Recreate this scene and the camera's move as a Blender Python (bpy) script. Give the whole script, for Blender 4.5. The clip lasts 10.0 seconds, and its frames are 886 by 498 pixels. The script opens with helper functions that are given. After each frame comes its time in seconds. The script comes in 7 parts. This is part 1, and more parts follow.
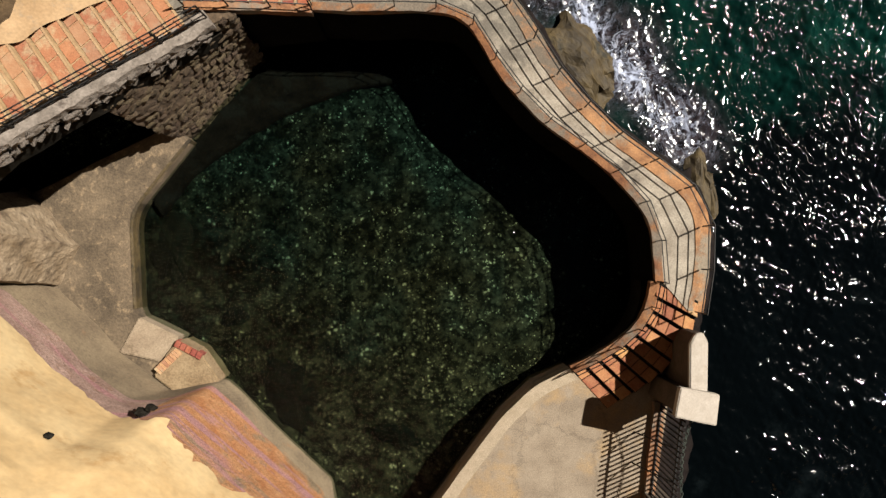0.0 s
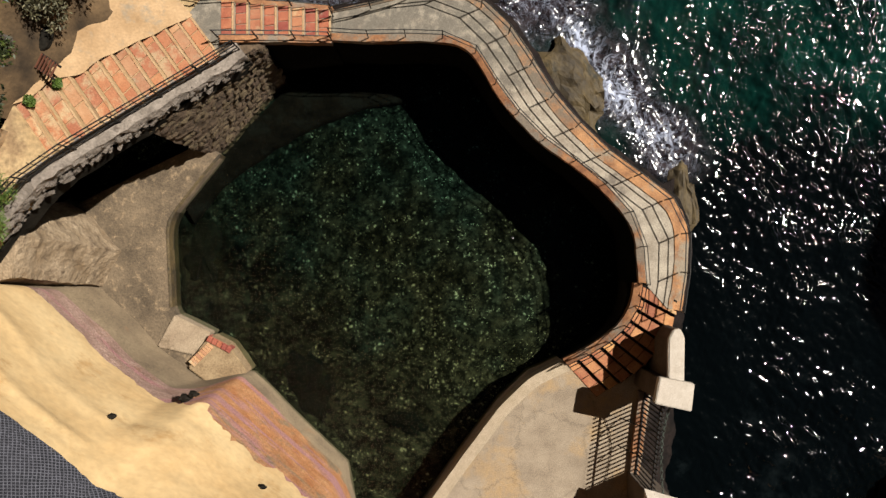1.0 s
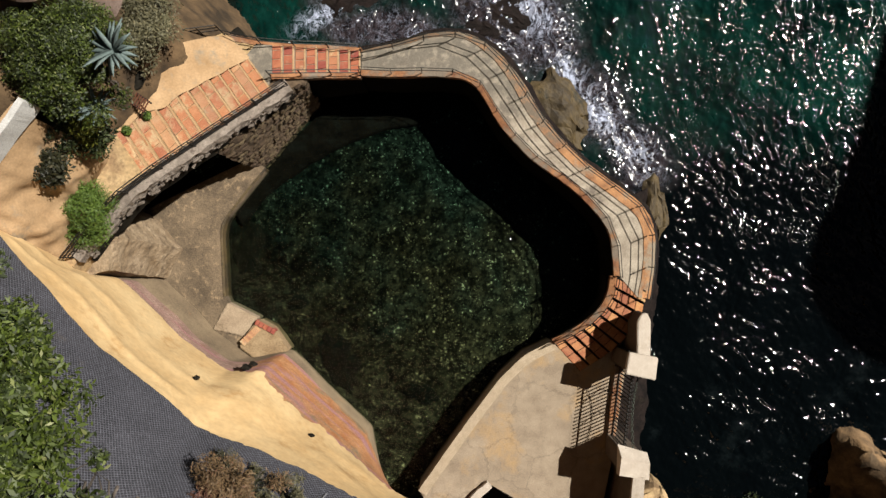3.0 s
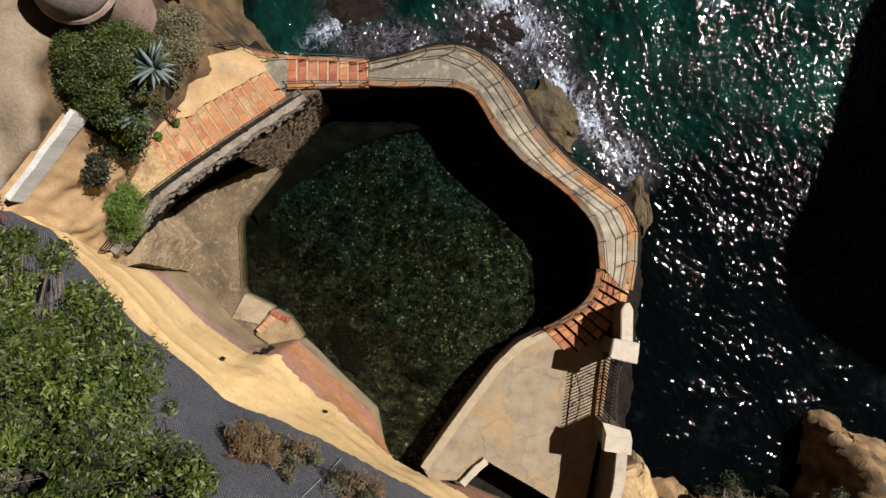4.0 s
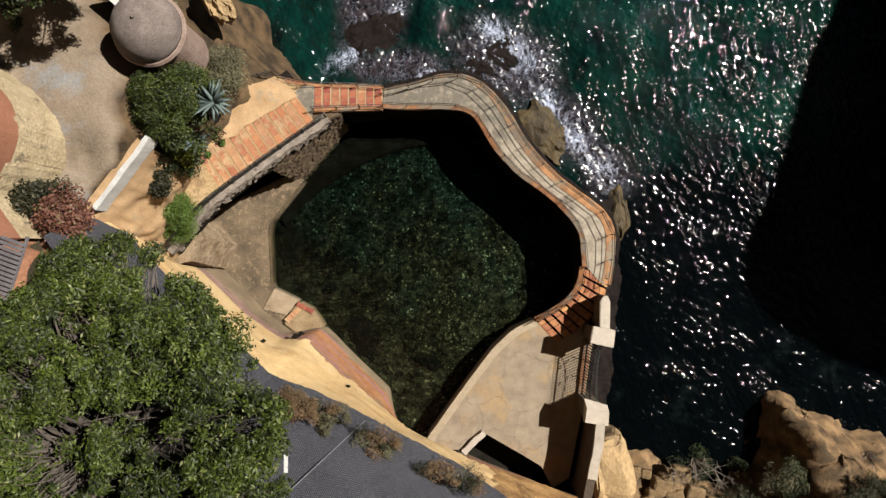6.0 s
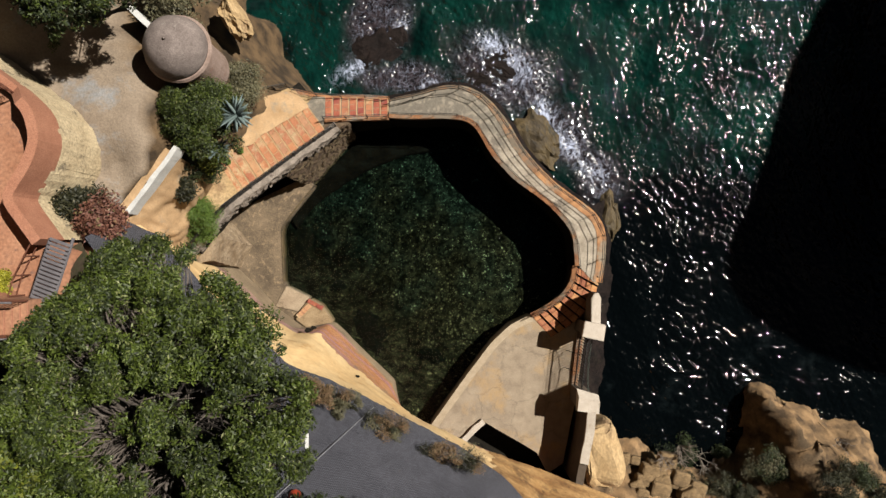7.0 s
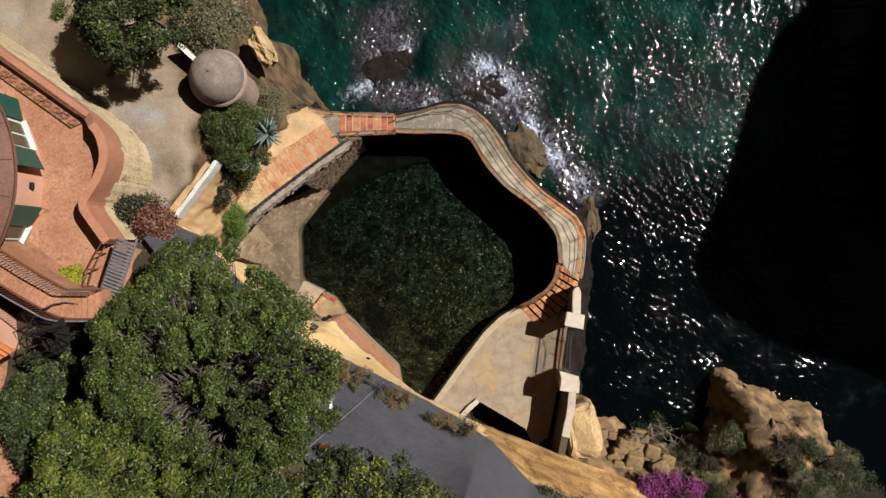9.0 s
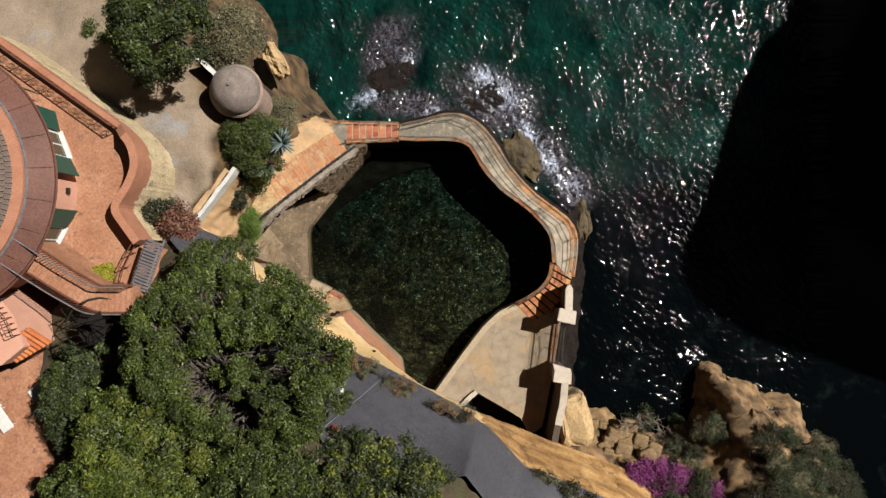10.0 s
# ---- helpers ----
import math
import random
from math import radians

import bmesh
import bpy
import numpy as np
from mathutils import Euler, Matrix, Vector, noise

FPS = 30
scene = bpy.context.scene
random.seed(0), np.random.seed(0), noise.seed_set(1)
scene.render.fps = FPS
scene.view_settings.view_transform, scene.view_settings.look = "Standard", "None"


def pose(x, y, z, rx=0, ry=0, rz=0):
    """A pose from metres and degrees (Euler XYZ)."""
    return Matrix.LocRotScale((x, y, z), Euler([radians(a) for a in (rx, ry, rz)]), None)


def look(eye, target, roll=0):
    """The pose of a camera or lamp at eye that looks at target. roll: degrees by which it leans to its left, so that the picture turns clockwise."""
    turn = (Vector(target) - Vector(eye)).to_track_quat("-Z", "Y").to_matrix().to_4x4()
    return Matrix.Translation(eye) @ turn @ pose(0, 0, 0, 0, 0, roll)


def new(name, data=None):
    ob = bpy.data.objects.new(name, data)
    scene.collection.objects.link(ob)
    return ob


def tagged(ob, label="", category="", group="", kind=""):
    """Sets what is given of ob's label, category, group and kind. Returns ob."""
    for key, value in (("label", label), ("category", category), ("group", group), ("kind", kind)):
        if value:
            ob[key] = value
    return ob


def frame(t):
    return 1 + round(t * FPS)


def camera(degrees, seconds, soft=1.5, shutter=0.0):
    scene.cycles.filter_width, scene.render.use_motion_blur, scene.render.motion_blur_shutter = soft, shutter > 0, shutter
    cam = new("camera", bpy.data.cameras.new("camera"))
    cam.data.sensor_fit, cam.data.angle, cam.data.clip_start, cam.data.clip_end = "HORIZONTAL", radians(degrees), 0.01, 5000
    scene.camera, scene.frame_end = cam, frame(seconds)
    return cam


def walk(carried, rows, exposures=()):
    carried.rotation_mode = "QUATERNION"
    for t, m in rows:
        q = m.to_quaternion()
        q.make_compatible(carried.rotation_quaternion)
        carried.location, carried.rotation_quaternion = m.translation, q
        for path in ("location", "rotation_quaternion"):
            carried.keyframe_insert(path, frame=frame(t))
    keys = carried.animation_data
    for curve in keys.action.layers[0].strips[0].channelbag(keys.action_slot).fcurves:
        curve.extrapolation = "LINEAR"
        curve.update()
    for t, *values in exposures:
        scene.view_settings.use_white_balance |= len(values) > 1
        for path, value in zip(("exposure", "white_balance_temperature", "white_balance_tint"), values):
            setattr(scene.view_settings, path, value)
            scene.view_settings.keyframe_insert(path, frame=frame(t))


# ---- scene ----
cam = camera(65.7, 10.0)
PATH = [
    (0, -0.096, -0.191, 26.039, 0.519, -0.279, -0.038),
    (0.5, -0.122, -0.105, 27.217, 0.503, -0.176, -0.041),
    (1, -0.211, 0.028, 28.558, 0.352, -0.044, -0.042),
    (1.5, -0.342, 0.142, 29.757, 0.195, 0.041, 0.005),
    (2, -0.462, 0.219, 31.066, 0.219, 0.104, 0.01),
    (2.5, -0.501, 0.118, 32.299, 0.303, 0.149, -0.005),
    (4, -0.549, -0.206, 36.205, 0.203, 0.131, 0.064),
    (4.5, -0.548, -0.227, 37.45, 0.174, 0.164, 0.109),
    (5, -0.554, -0.169, 38.806, 0.122, 0.217, 0.136),
    (5.5, -0.6, -0.221, 39.983, 0.21, 0.234, 0.089),
    (7, -0.926, -0.223, 43.757, 0.241, 0.026, 0.091),
    (7.5, -0.942, -0.204, 44.968, 0.145, -0.012, 0.169),
    (8, -0.926, -0.254, 46.335, 0.206, -0.031, 0.167),
    (8.5, -0.962, -0.256, 47.612, 0.203, -0.077, 0.202),
    (9, -0.97, -0.244, 49.018, 0.175, -0.078, 0.216),
    (9.5, -1.0, -0.29, 50.399, 0.238, -0.105, 0.185),
    (10, -1.062, -0.279, 51.879, 0.226, -0.132, 0.252),
]
walk(cam, [(t, pose(x, y, z, rx, ry, rz)) for t, x, y, z, rx, ry, rz in PATH], exposures=[(0.0, 0.88)])

# ---- light ----
SUN_TURN, SUN_UP = 24.0, 51.5
world = bpy.data.worlds.new("sky")
scene.world = world
world.use_nodes = True
wn = world.node_tree.nodes
sky = wn.new("ShaderNodeTexSky")
sky.sky_type, sky.sun_disc = "NISHITA", False
sky.sun_elevation, sky.sun_rotation = radians(SUN_UP), radians(90 - SUN_TURN)
world.node_tree.links.new(sky.outputs[0], wn["Background"].inputs[0])
wn["Background"].inputs[1].default_value = 0.003
sun_data = bpy.data.lights.new("sun", "SUN")
sun_data.energy, sun_data.angle, sun_data.color = 5.6, radians(0.53), (1.0, 0.95, 0.87)
sun = new("sun", sun_data)
SUN_DIR = Vector((math.cos(radians(SUN_TURN)) * math.cos(radians(SUN_UP)), math.sin(radians(SUN_TURN)) * math.cos(radians(SUN_UP)), math.sin(radians(SUN_UP))))
sun.matrix_world = look(SUN_DIR * 80, (0, 0, 0))

SEA, POOL = 0.8, 2.1

# ---- materials ----


TONE = 0.52  # sunlit paint is less pale than it looks


def surf(name, a, b, scale=2.0, rough=0.85, bump=0.3, fine=40.0, stain=None, stain_scale=0.6, stain_from=0.55, piece=0.0, metal=0.0, depth=0.02, spec=0.3, island=False, cracks=0.0, grain=1.0):
    """A rough surface: two tones by noise, an optional third in stains, fine grain, relief, and a change from piece to piece."""
    a, b = [tuple(v * TONE for v in c[:3]) for c in (a, b)]
    stain = stain and tuple(v * TONE for v in stain[:3])
    m = bpy.data.materials.new(name)
    m.use_nodes = True
    n, k = m.node_tree.nodes, m.node_tree.links
    p = n["Principled BSDF"]
    p.inputs["Roughness"].default_value, p.inputs["Metallic"].default_value = rough, metal
    p.inputs["Specular IOR Level"].default_value = spec
    co = n.new("ShaderNodeTexCoord")
    big, small = n.new("ShaderNodeTexNoise"), n.new("ShaderNodeTexNoise")
    for tex, sc, det in ((big, scale, 6), (small, fine, 6)):
        k.new(co.outputs["Object"], tex.inputs["Vector"])
        tex.inputs["Scale"].default_value, tex.inputs["Detail"].default_value = sc, det
    big.inputs["Roughness"].default_value = 0.65
    ramp = n.new("ShaderNodeValToRGB")
    ramp.color_ramp.elements[0].position, ramp.color_ramp.elements[1].position = 0.32, 0.68
    ramp.color_ramp.elements[0].color, ramp.color_ramp.elements[1].color = (*a[:3], 1), (*b[:3], 1)
    k.new(big.outputs[0], ramp.inputs[0])
    col = ramp.outputs[0]
    if stain:
        st = n.new("ShaderNodeTexNoise")
        st.inputs["Scale"].default_value, st.inputs["Detail"].default_value, st.inputs["Roughness"].default_value = stain_scale, 7, 0.7
        k.new(co.outputs["Object"], st.inputs["Vector"])
        sr = n.new("ShaderNodeValToRGB")
        sr.color_ramp.elements[0].position, sr.color_ramp.elements[1].position = stain_from, stain_from + 0.1
        k.new(st.outputs[0], sr.inputs[0])
        mix = n.new("ShaderNodeMix")
        mix.data_type = "RGBA"
        k.new(sr.outputs[0], mix.inputs[0])
        k.new(col, mix.inputs[6])
        mix.inputs[7].default_value = (*stain[:3], 1)
        col = mix.outputs[2]
    if cracks:
        vo = n.new("ShaderNodeTexVoronoi")
        vo.feature = "DISTANCE_TO_EDGE"
        vo.inputs["Scale"].default_value = cracks
        wob = n.new("ShaderNodeVectorMath")
        wob.operation = "MULTIPLY_ADD"
        wob.inputs[1].default_value = (1.6, 1.6, 0.0)
        k.new(big.outputs["Color"], wob.inputs[0])
        k.new(co.outputs["Object"], wob.inputs[2])
        k.new(wob.outputs[0], vo.inputs["Vector"])
        cr_ = n.new("ShaderNodeMapRange")
        cr_.inputs["From Min"].default_value, cr_.inputs["From Max"].default_value = 0.004, 0.022
        cr_.inputs["To Min"].default_value, cr_.inputs["To Max"].default_value = 0.3, 0.0
        k.new(vo.outputs["Distance"], cr_.inputs[0])
        cmx = n.new("ShaderNodeMix")
        cmx.data_type = "RGBA"
        k.new(cr_.outputs[0], cmx.inputs[0])
        k.new(col, cmx.inputs[6])
        cmx.inputs[7].default_value = (a[0] * 0.35, a[1] * 0.35, a[2] * 0.35, 1)
        col = cmx.outputs[2]
    hsv = n.new("ShaderNodeHueSaturation")
    k.new(col, hsv.inputs["Color"])
    val = n.new("ShaderNodeMapRange")
    val.inputs["From Min"].default_value, val.inputs["From Max"].default_value = 0.25, 0.75
    val.inputs["To Min"].default_value, val.inputs["To Max"].default_value = 1 - 0.32 * grain, 1 + 0.3 * grain
    k.new(small.outputs[0], val.inputs[0])
    value = val.outputs[0]
    if piece:
        if island:
            info = n.new("ShaderNodeNewGeometry").outputs["Random Per Island"]
        else:
            info = n.new("ShaderNodeObjectInfo").outputs["Random"]
        pr = n.new("ShaderNodeMapRange")
        pr.inputs["To Min"].default_value, pr.inputs["To Max"].default_value = 1 - piece, 1 + piece
        k.new(info, pr.inputs[0])
        mul = n.new("ShaderNodeMath")
        mul.operation = "MULTIPLY"
        k.new(value, mul.inputs[0])
        k.new(pr.outputs[0], mul.inputs[1])
        value = mul.outputs[0]
        hr = n.new("ShaderNodeMapRange")
        hr.inputs["To Min"].default_value, hr.inputs["To Max"].default_value = 0.5 - piece * 0.05, 0.5 + piece * 0.05
        k.new(info, hr.inputs[0])
        k.new(hr.outputs[0], hsv.inputs["Hue"])
    k.new(value, hsv.inputs["Value"])
    k.new(hsv.outputs[0], p.inputs["Base Color"])
    if bump:
        add = n.new("ShaderNodeMath")
        add.operation = "MULTIPLY_ADD"
        k.new(small.outputs[0], add.inputs[0])
        add.inputs[1].default_value = 0.35
        k.new(big.outputs[0], add.inputs[2])
        bp = n.new("ShaderNodeBump")
        bp.inputs["Strength"].default_value, bp.inputs["Distance"].default_value = bump, depth
        k.new(add.outputs[0], bp.inputs["Height"])
        k.new(bp.outputs[0], p.inputs["Normal"])
    return m


concrete = surf("pale_concrete", (0.30, 0.245, 0.185), (0.56, 0.485, 0.38), 1.4, 0.9, 0.5, 30, (0.20, 0.165, 0.13), 0.9, 0.53)
terrace_concrete = surf("terrace_concrete", (0.28, 0.215, 0.15), (0.42, 0.335, 0.24), 1.1, 0.9, 0.5, 26, (0.44, 0.30, 0.16), 0.32, 0.52, cracks=0.4)
coping_stone = surf("coping_stone", (0.42, 0.33, 0.22), (0.55, 0.44, 0.31), 2.5, 0.9, 0.3, 40)
ledge_concrete = surf("wet_worn_concrete", (0.10, 0.073, 0.046), (0.25, 0.183, 0.115), 0.8, 0.9, 1.0, 13, (0.33, 0.235, 0.14), 3.2, 0.56, depth=0.06)
brick = surf("worn_red_brick", (0.34, 0.08, 0.048), (0.47, 0.155, 0.09), 3.0, 0.85, 0.5, 45, (0.40, 0.27, 0.18), 2.2, 0.6, piece=0.22)
brick_orange = surf("orange_brick", (0.50, 0.235, 0.115), (0.62, 0.36, 0.20), 3.0, 0.88, 0.5, 45, (0.52, 0.40, 0.25), 1.8, 0.56, piece=0.16)
coping_brick = surf("brick_coping", (0.17, 0.065, 0.03), (0.50, 0.235, 0.10), 1.7, 0.85, 1.0, 20, (0.25, 0.20, 0.15), 0.55, 0.48)
mortar = surf("mortar", (0.42, 0.33, 0.23), (0.52, 0.42, 0.30), 4, 0.95, 0.4, 60)
ochre = surf("ochre_render", (0.84, 0.55, 0.25), (0.96, 0.70, 0.37), 0.4, 0.9, 0.4, 5, (0.70, 0.43, 0.18), 0.5, 0.57, depth=0.05, grain=0.4)
ochre_path = surf("ochre_ground", (0.46, 0.30, 0.14), (0.64, 0.46, 0.25), 0.7, 0.95, 0.5, 9, (0.36, 0.235, 0.125), 0.8, 0.53)
iron = surf("dark_iron", (0.012, 0.012, 0.012), (0.03, 0.026, 0.022), 8, 0.55, 0.2, 60, metal=0.4)
rusty = surf("rusty_iron", (0.10, 0.035, 0.02), (0.20, 0.07, 0.035), 8, 0.8, 0.3, 60)
rubble = surf("rubble_stone", (0.07, 0.049, 0.03), (0.2, 0.138, 0.08), 2.4, 0.95, 1.0, 14, (0.06, 0.042, 0.026), 1.6, 0.6, depth=0.08, piece=0.25)
rock = surf("coastal_rock", (0.13, 0.085, 0.045), (0.36, 0.24, 0.12), 0.7, 0.95, 1.0, 6, (0.10, 0.07, 0.04), 0.9, 0.6, depth=0.12)
wet_rock = surf("wet_dark_rock", (0.006, 0.0048, 0.0045), (0.026, 0.0175, 0.015), 1.8, 0.8, 1.0, 8, (0.024, 0.019, 0.014), 1.3, 0.56, depth=0.1, spec=0.08)
dirt = surf("pale_dirt", (0.36, 0.28, 0.19), (0.52, 0.42, 0.30), 0.5, 0.95, 0.4, 12, (0.33, 0.32, 0.31), 0.22, 0.58)
limewash = surf("white_limewash", (0.66, 0.65, 0.62), (0.80, 0.79, 0.76), 1.5, 0.85, 0.3, 30, (0.5, 0.45, 0.38), 1.4, 0.64)
cap_stone = surf("pale_cap_stone", (0.55, 0.47, 0.38), (0.70, 0.61, 0.51), 2.0, 0.85, 0.3, 40, (0.48, 0.38, 0.28), 2.2, 0.62)
weedy_rock = surf("weedy_rock", (0.035, 0.024, 0.012), (0.14, 0.095, 0.035), 1.2, 0.7, 1.0, 8, (0.03, 0.025, 0.012), 1.4, 0.55, depth=0.1)
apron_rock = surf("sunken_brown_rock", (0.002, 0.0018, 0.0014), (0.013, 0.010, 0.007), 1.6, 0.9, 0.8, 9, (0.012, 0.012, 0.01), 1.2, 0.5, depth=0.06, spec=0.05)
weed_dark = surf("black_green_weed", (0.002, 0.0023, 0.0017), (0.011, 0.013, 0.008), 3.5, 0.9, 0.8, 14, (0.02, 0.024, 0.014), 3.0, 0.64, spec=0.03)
# near-black: puts the shade on the pool-side walls into their colour
shade_wall = surf("shade_black_wall", (0.003, 0.003, 0.0025), (0.010, 0.009, 0.007), 1.5, 0.9, 0.8, 12, spec=0.03)
# near-black: shade of cave, pit, holes and step backs put into colour
shade_dark = surf("shade_black_stone", (0.012, 0.011, 0.009), (0.03, 0.026, 0.02), 1.5, 0.9, 0.8, 12, spec=0.03)

# ---- building helpers ----


def mesh_of(name, verts, faces, mat, smooth=False):
    me = bpy.data.meshes.new(name)
    me.from_pydata([tuple(v) for v in verts], [], faces)
    for m in (mat if isinstance(mat, (list, tuple)) else [mat]):
        me.materials.append(m)
    if smooth:
        me.polygons.foreach_set("use_smooth", [True] * len(me.polygons))
    me.update()
    return me


def part(name, shape, mat=None, parent=None, label=""):
    """Links a bmesh or a mesh as one object under a thing or under a part."""
    if isinstance(shape, bmesh.types.BMesh):
        me = bpy.data.meshes.new(name)
        bmesh.ops.recalc_face_normals(shape, faces=shape.faces)
        shape.to_mesh(me)
        shape.free()
        if mat:
            me.materials.append(mat)
        shape = me
    ob = new(name, shape)
    if parent:
        ob.parent = parent
    if label:
        ob["label"] = label
    return ob


def thing(name, label, category, at=(0, 0, 0), kind="", group=""):
    ob = new(name)
    ob.location = at
    ob.empty_display_size = 0.2
    return tagged(ob, label, category, group, kind)


def resample(pts, n):
    """n points at even steps along a polyline, rounded off."""
    pts = np.array(pts, float)
    seg = np.linalg.norm(np.diff(pts[:, :2], axis=0), axis=1)
    s = np.concatenate([[0], np.cumsum(seg)])
    q = np.linspace(0, s[-1], n)
    out = np.stack([np.interp(q, s, pts[:, i]) for i in range(pts.shape[1])], 1)
    for _ in range(2):
        out[1:-1] = 0.5 * out[1:-1] + 0.25 * (out[:-2] + out[2:])
    return out


def offset(line, d):
    """The plan polyline moved d to its left."""
    line = np.array(line, float)
    t = np.gradient(line[:, :2], axis=0)
    t /= np.linalg.norm(t, axis=1)[:, None] + 1e-9
    out = line.copy()
    out[:, 0] -= t[:, 1] * d
    out[:, 1] += t[:, 0] * d
    return out


def sweep(sections, closed=True, caps=True):
    """Vertices and faces of a skin over sections of equal length; each section is a loop of points."""
    n = len(sections[0])
    verts = [tuple(p) for sec in sections for p in sec]
    faces = []
    for i in range(len(sections) - 1):
        for j in range(n if closed else n - 1):
            a, b = i * n + j, i * n + (j + 1) % n
            faces.append((a, b, b + n, a + n))
    if caps and closed:
        faces.append(tuple(range(n))[::-1])
        faces.append(tuple(range((len(sections) - 1) * n, len(sections) * n)))
    return verts, faces


def fix(me):
    b = bmesh.new()
    b.from_mesh(me)
    bmesh.ops.recalc_face_normals(b, faces=b.faces)
    b.to_mesh(me)
    b.free()
    return me


def band(name, left, right, zl0, zl1, zr1, zr0, mat, smooth=False):
    """A wall or slab between two plan lines: bottoms zl0, zr0 and tops zl1, zr1 (numbers or rows)."""
    n = len(left)
    f = lambda v: np.broadcast_to(np.array(v, float), (n,))
    zl0, zl1, zr1, zr0 = f(zl0), f(zl1), f(zr1), f(zr0)
    secs = [[(left[i][0], left[i][1], zl0[i]), (left[i][0], left[i][1], zl1[i]), (right[i][0], right[i][1], zr1[i]), (right[i][0], right[i][1], zr0[i])] for i in range(n)]
    v, fc = sweep(secs)
    return fix(mesh_of(name, v, fc, mat, smooth))


def prism(name, outline, z0, z1, mat, bevel=0.0):
    """An upright block over a plan outline, with rounded top edges."""
    b = bmesh.new()
    lo = [b.verts.new((x, y, z0)) for x, y in outline]
    hi = [b.verts.new((x, y, z1)) for x, y in outline]
    top = b.faces.new(hi)
    b.faces.new(lo[::-1])
    for i in range(len(lo)):
        j = (i + 1) % len(lo)
        b.faces.new((lo[i], lo[j], hi[j], hi[i]))
    bmesh.ops.recalc_face_normals(b, faces=b.faces)
    if bevel:
        es = [e for e in b.edges if all(v in hi for v in e.verts)] + [e for e in b.edges if (e.verts[0] in hi) != (e.verts[1] in hi)]
        bmesh.ops.bevel(b, geom=es, offset=bevel, segments=2, affect="EDGES")
    me = bpy.data.meshes.new(name)
    b.to_mesh(me)
    b.free()
    me.materials.append(mat)
    return me


def tube(name, a, b, r, mat, sides=6, r2=None):
    a, b = Vector(a), Vector(b)
    d = (b - a).normalized()
    u = d.orthogonal().normalized()
    w = d.cross(u)
    r2 = r if r2 is None else r2
    secs = [[p + (u * math.cos(2 * math.pi * i / sides) + w * math.sin(2 * math.pi * i / sides)) * q for i in range(sides)] for p, q in ((a, r), (b, r2))]
    v, f = sweep(secs)
    return mesh_of(name, v, f, mat)


def path_tube(name, pts, r, mat, sides=6):
    """One round bar that follows a polyline."""
    pts = [Vector(p) for p in pts]
    secs = []
    for i, p in enumerate(pts):
        d = (pts[min(i + 1, len(pts) - 1)] - pts[max(i - 1, 0)]).normalized()
        u = d.cross(Vector((0, 0, 1)))
        u = u.normalized() if u.length > 1e-4 else Vector((1, 0, 0))
        w = d.cross(u)
        q = r[i] if isinstance(r, (list, tuple)) else r
        secs.append([p + (u * math.cos(2 * math.pi * k / sides) + w * math.sin(2 * math.pi * k / sides)) * q for k in range(sides)])
    v, f = sweep(secs)
    return fix(mesh_of(name, v, f, mat))


def rough_up(me, amount, scale, seed=0.0):
    """Uneven relief: moves the vertices by noise."""
    for v in me.vertices:
        p = v.co * scale + Vector((seed, seed * 1.7, 0))
        v.co += noise.noise_vector(p) * amount + noise.noise_vector(p * 3.1) * amount * 0.35
    me.update()
    return me


def railing(name, label, line, height, step, bars, mat=iron, r=0.028, group="", pickets=0.0):
    """Posts and bars along a 3D line."""
    line = np.array(line, float)
    seg = np.linalg.norm(np.diff(line, axis=0), axis=1)
    n = max(2, int(round(seg.sum() / step)) + 1)
    s = np.concatenate([[0], np.cumsum(seg)])
    q = np.linspace(0, s[-1], n)
    posts = np.stack([np.interp(q, s, line[:, i]) for i in range(3)], 1)
    t = thing(name, label, "railing", group=group)
    for p in posts:
        part("post", tube("post", (p[0], p[1], p[2] - 0.05), (p[0], p[1], p[2] + height), r * 1.15, mat), parent=t)
    if pickets:
        for s_ in np.arange(pickets, s[-1], pickets):
            p = [np.interp(s_, s, line[:, i]) for i in range(3)]
            part("picket", tube("picket", (p[0], p[1], p[2] + bars[0]), (p[0], p[1], p[2] + bars[-1]), r * 0.55, mat, 4), parent=t)
    for h in bars:
        part("rail", path_tube("rail", [(p[0], p[1], p[2] + h) for p in posts], r, mat), parent=t)
    return t

# ---- sea ----
# foam that piles up where the swell breaks: x, y, half-widths, turn, strength
SURF = ((-6.6, 11.2, 1.4, 0.6, 30, 0.8), (-5.0, 12.4, 1.4, 0.4, 50, 0.65), (-3.6, 14.0, 1.0, 0.6, 60, 0.5), (2.3, 12.6, 1.4, 0.8, -30, 0.95), (3.6, 11.3, 1.3, 1.0, -45, 1.0), (5.4, 8.6, 1.3, 0.7, -50, 0.75), (6.8, 6.6, 1.6, 0.7, -55, 0.8), (8.4, 4.9, 1.3, 0.8, -35, 0.7), (-1.6, 10.2, 1.4, 0.5, 5, 0.55))
# rock just under the surface: x, y, half-widths, turn
REEFS = ((-5.0, 14.2, 2.0, 3.6, -12), (2.9, 10.9, 3.6, 2.5, -22), (6.3, 7.2, 3.0, 1.8, -50), (8.8, 4.6, 2.0, 1.5, -35), (-3.2, 10.6, 3.4, 1.2, 0))
sea_mat = bpy.data.materials.new("sea_water")
sea_mat.use_nodes = True
n, k = sea_mat.node_tree.nodes, sea_mat.node_tree.links
p = n["Principled BSDF"]
co = n.new("ShaderNodeTexCoord")


def attr(name):
    a = n.new("ShaderNodeAttribute")
    a.attribute_name = name
    return a.outputs["Fac"]


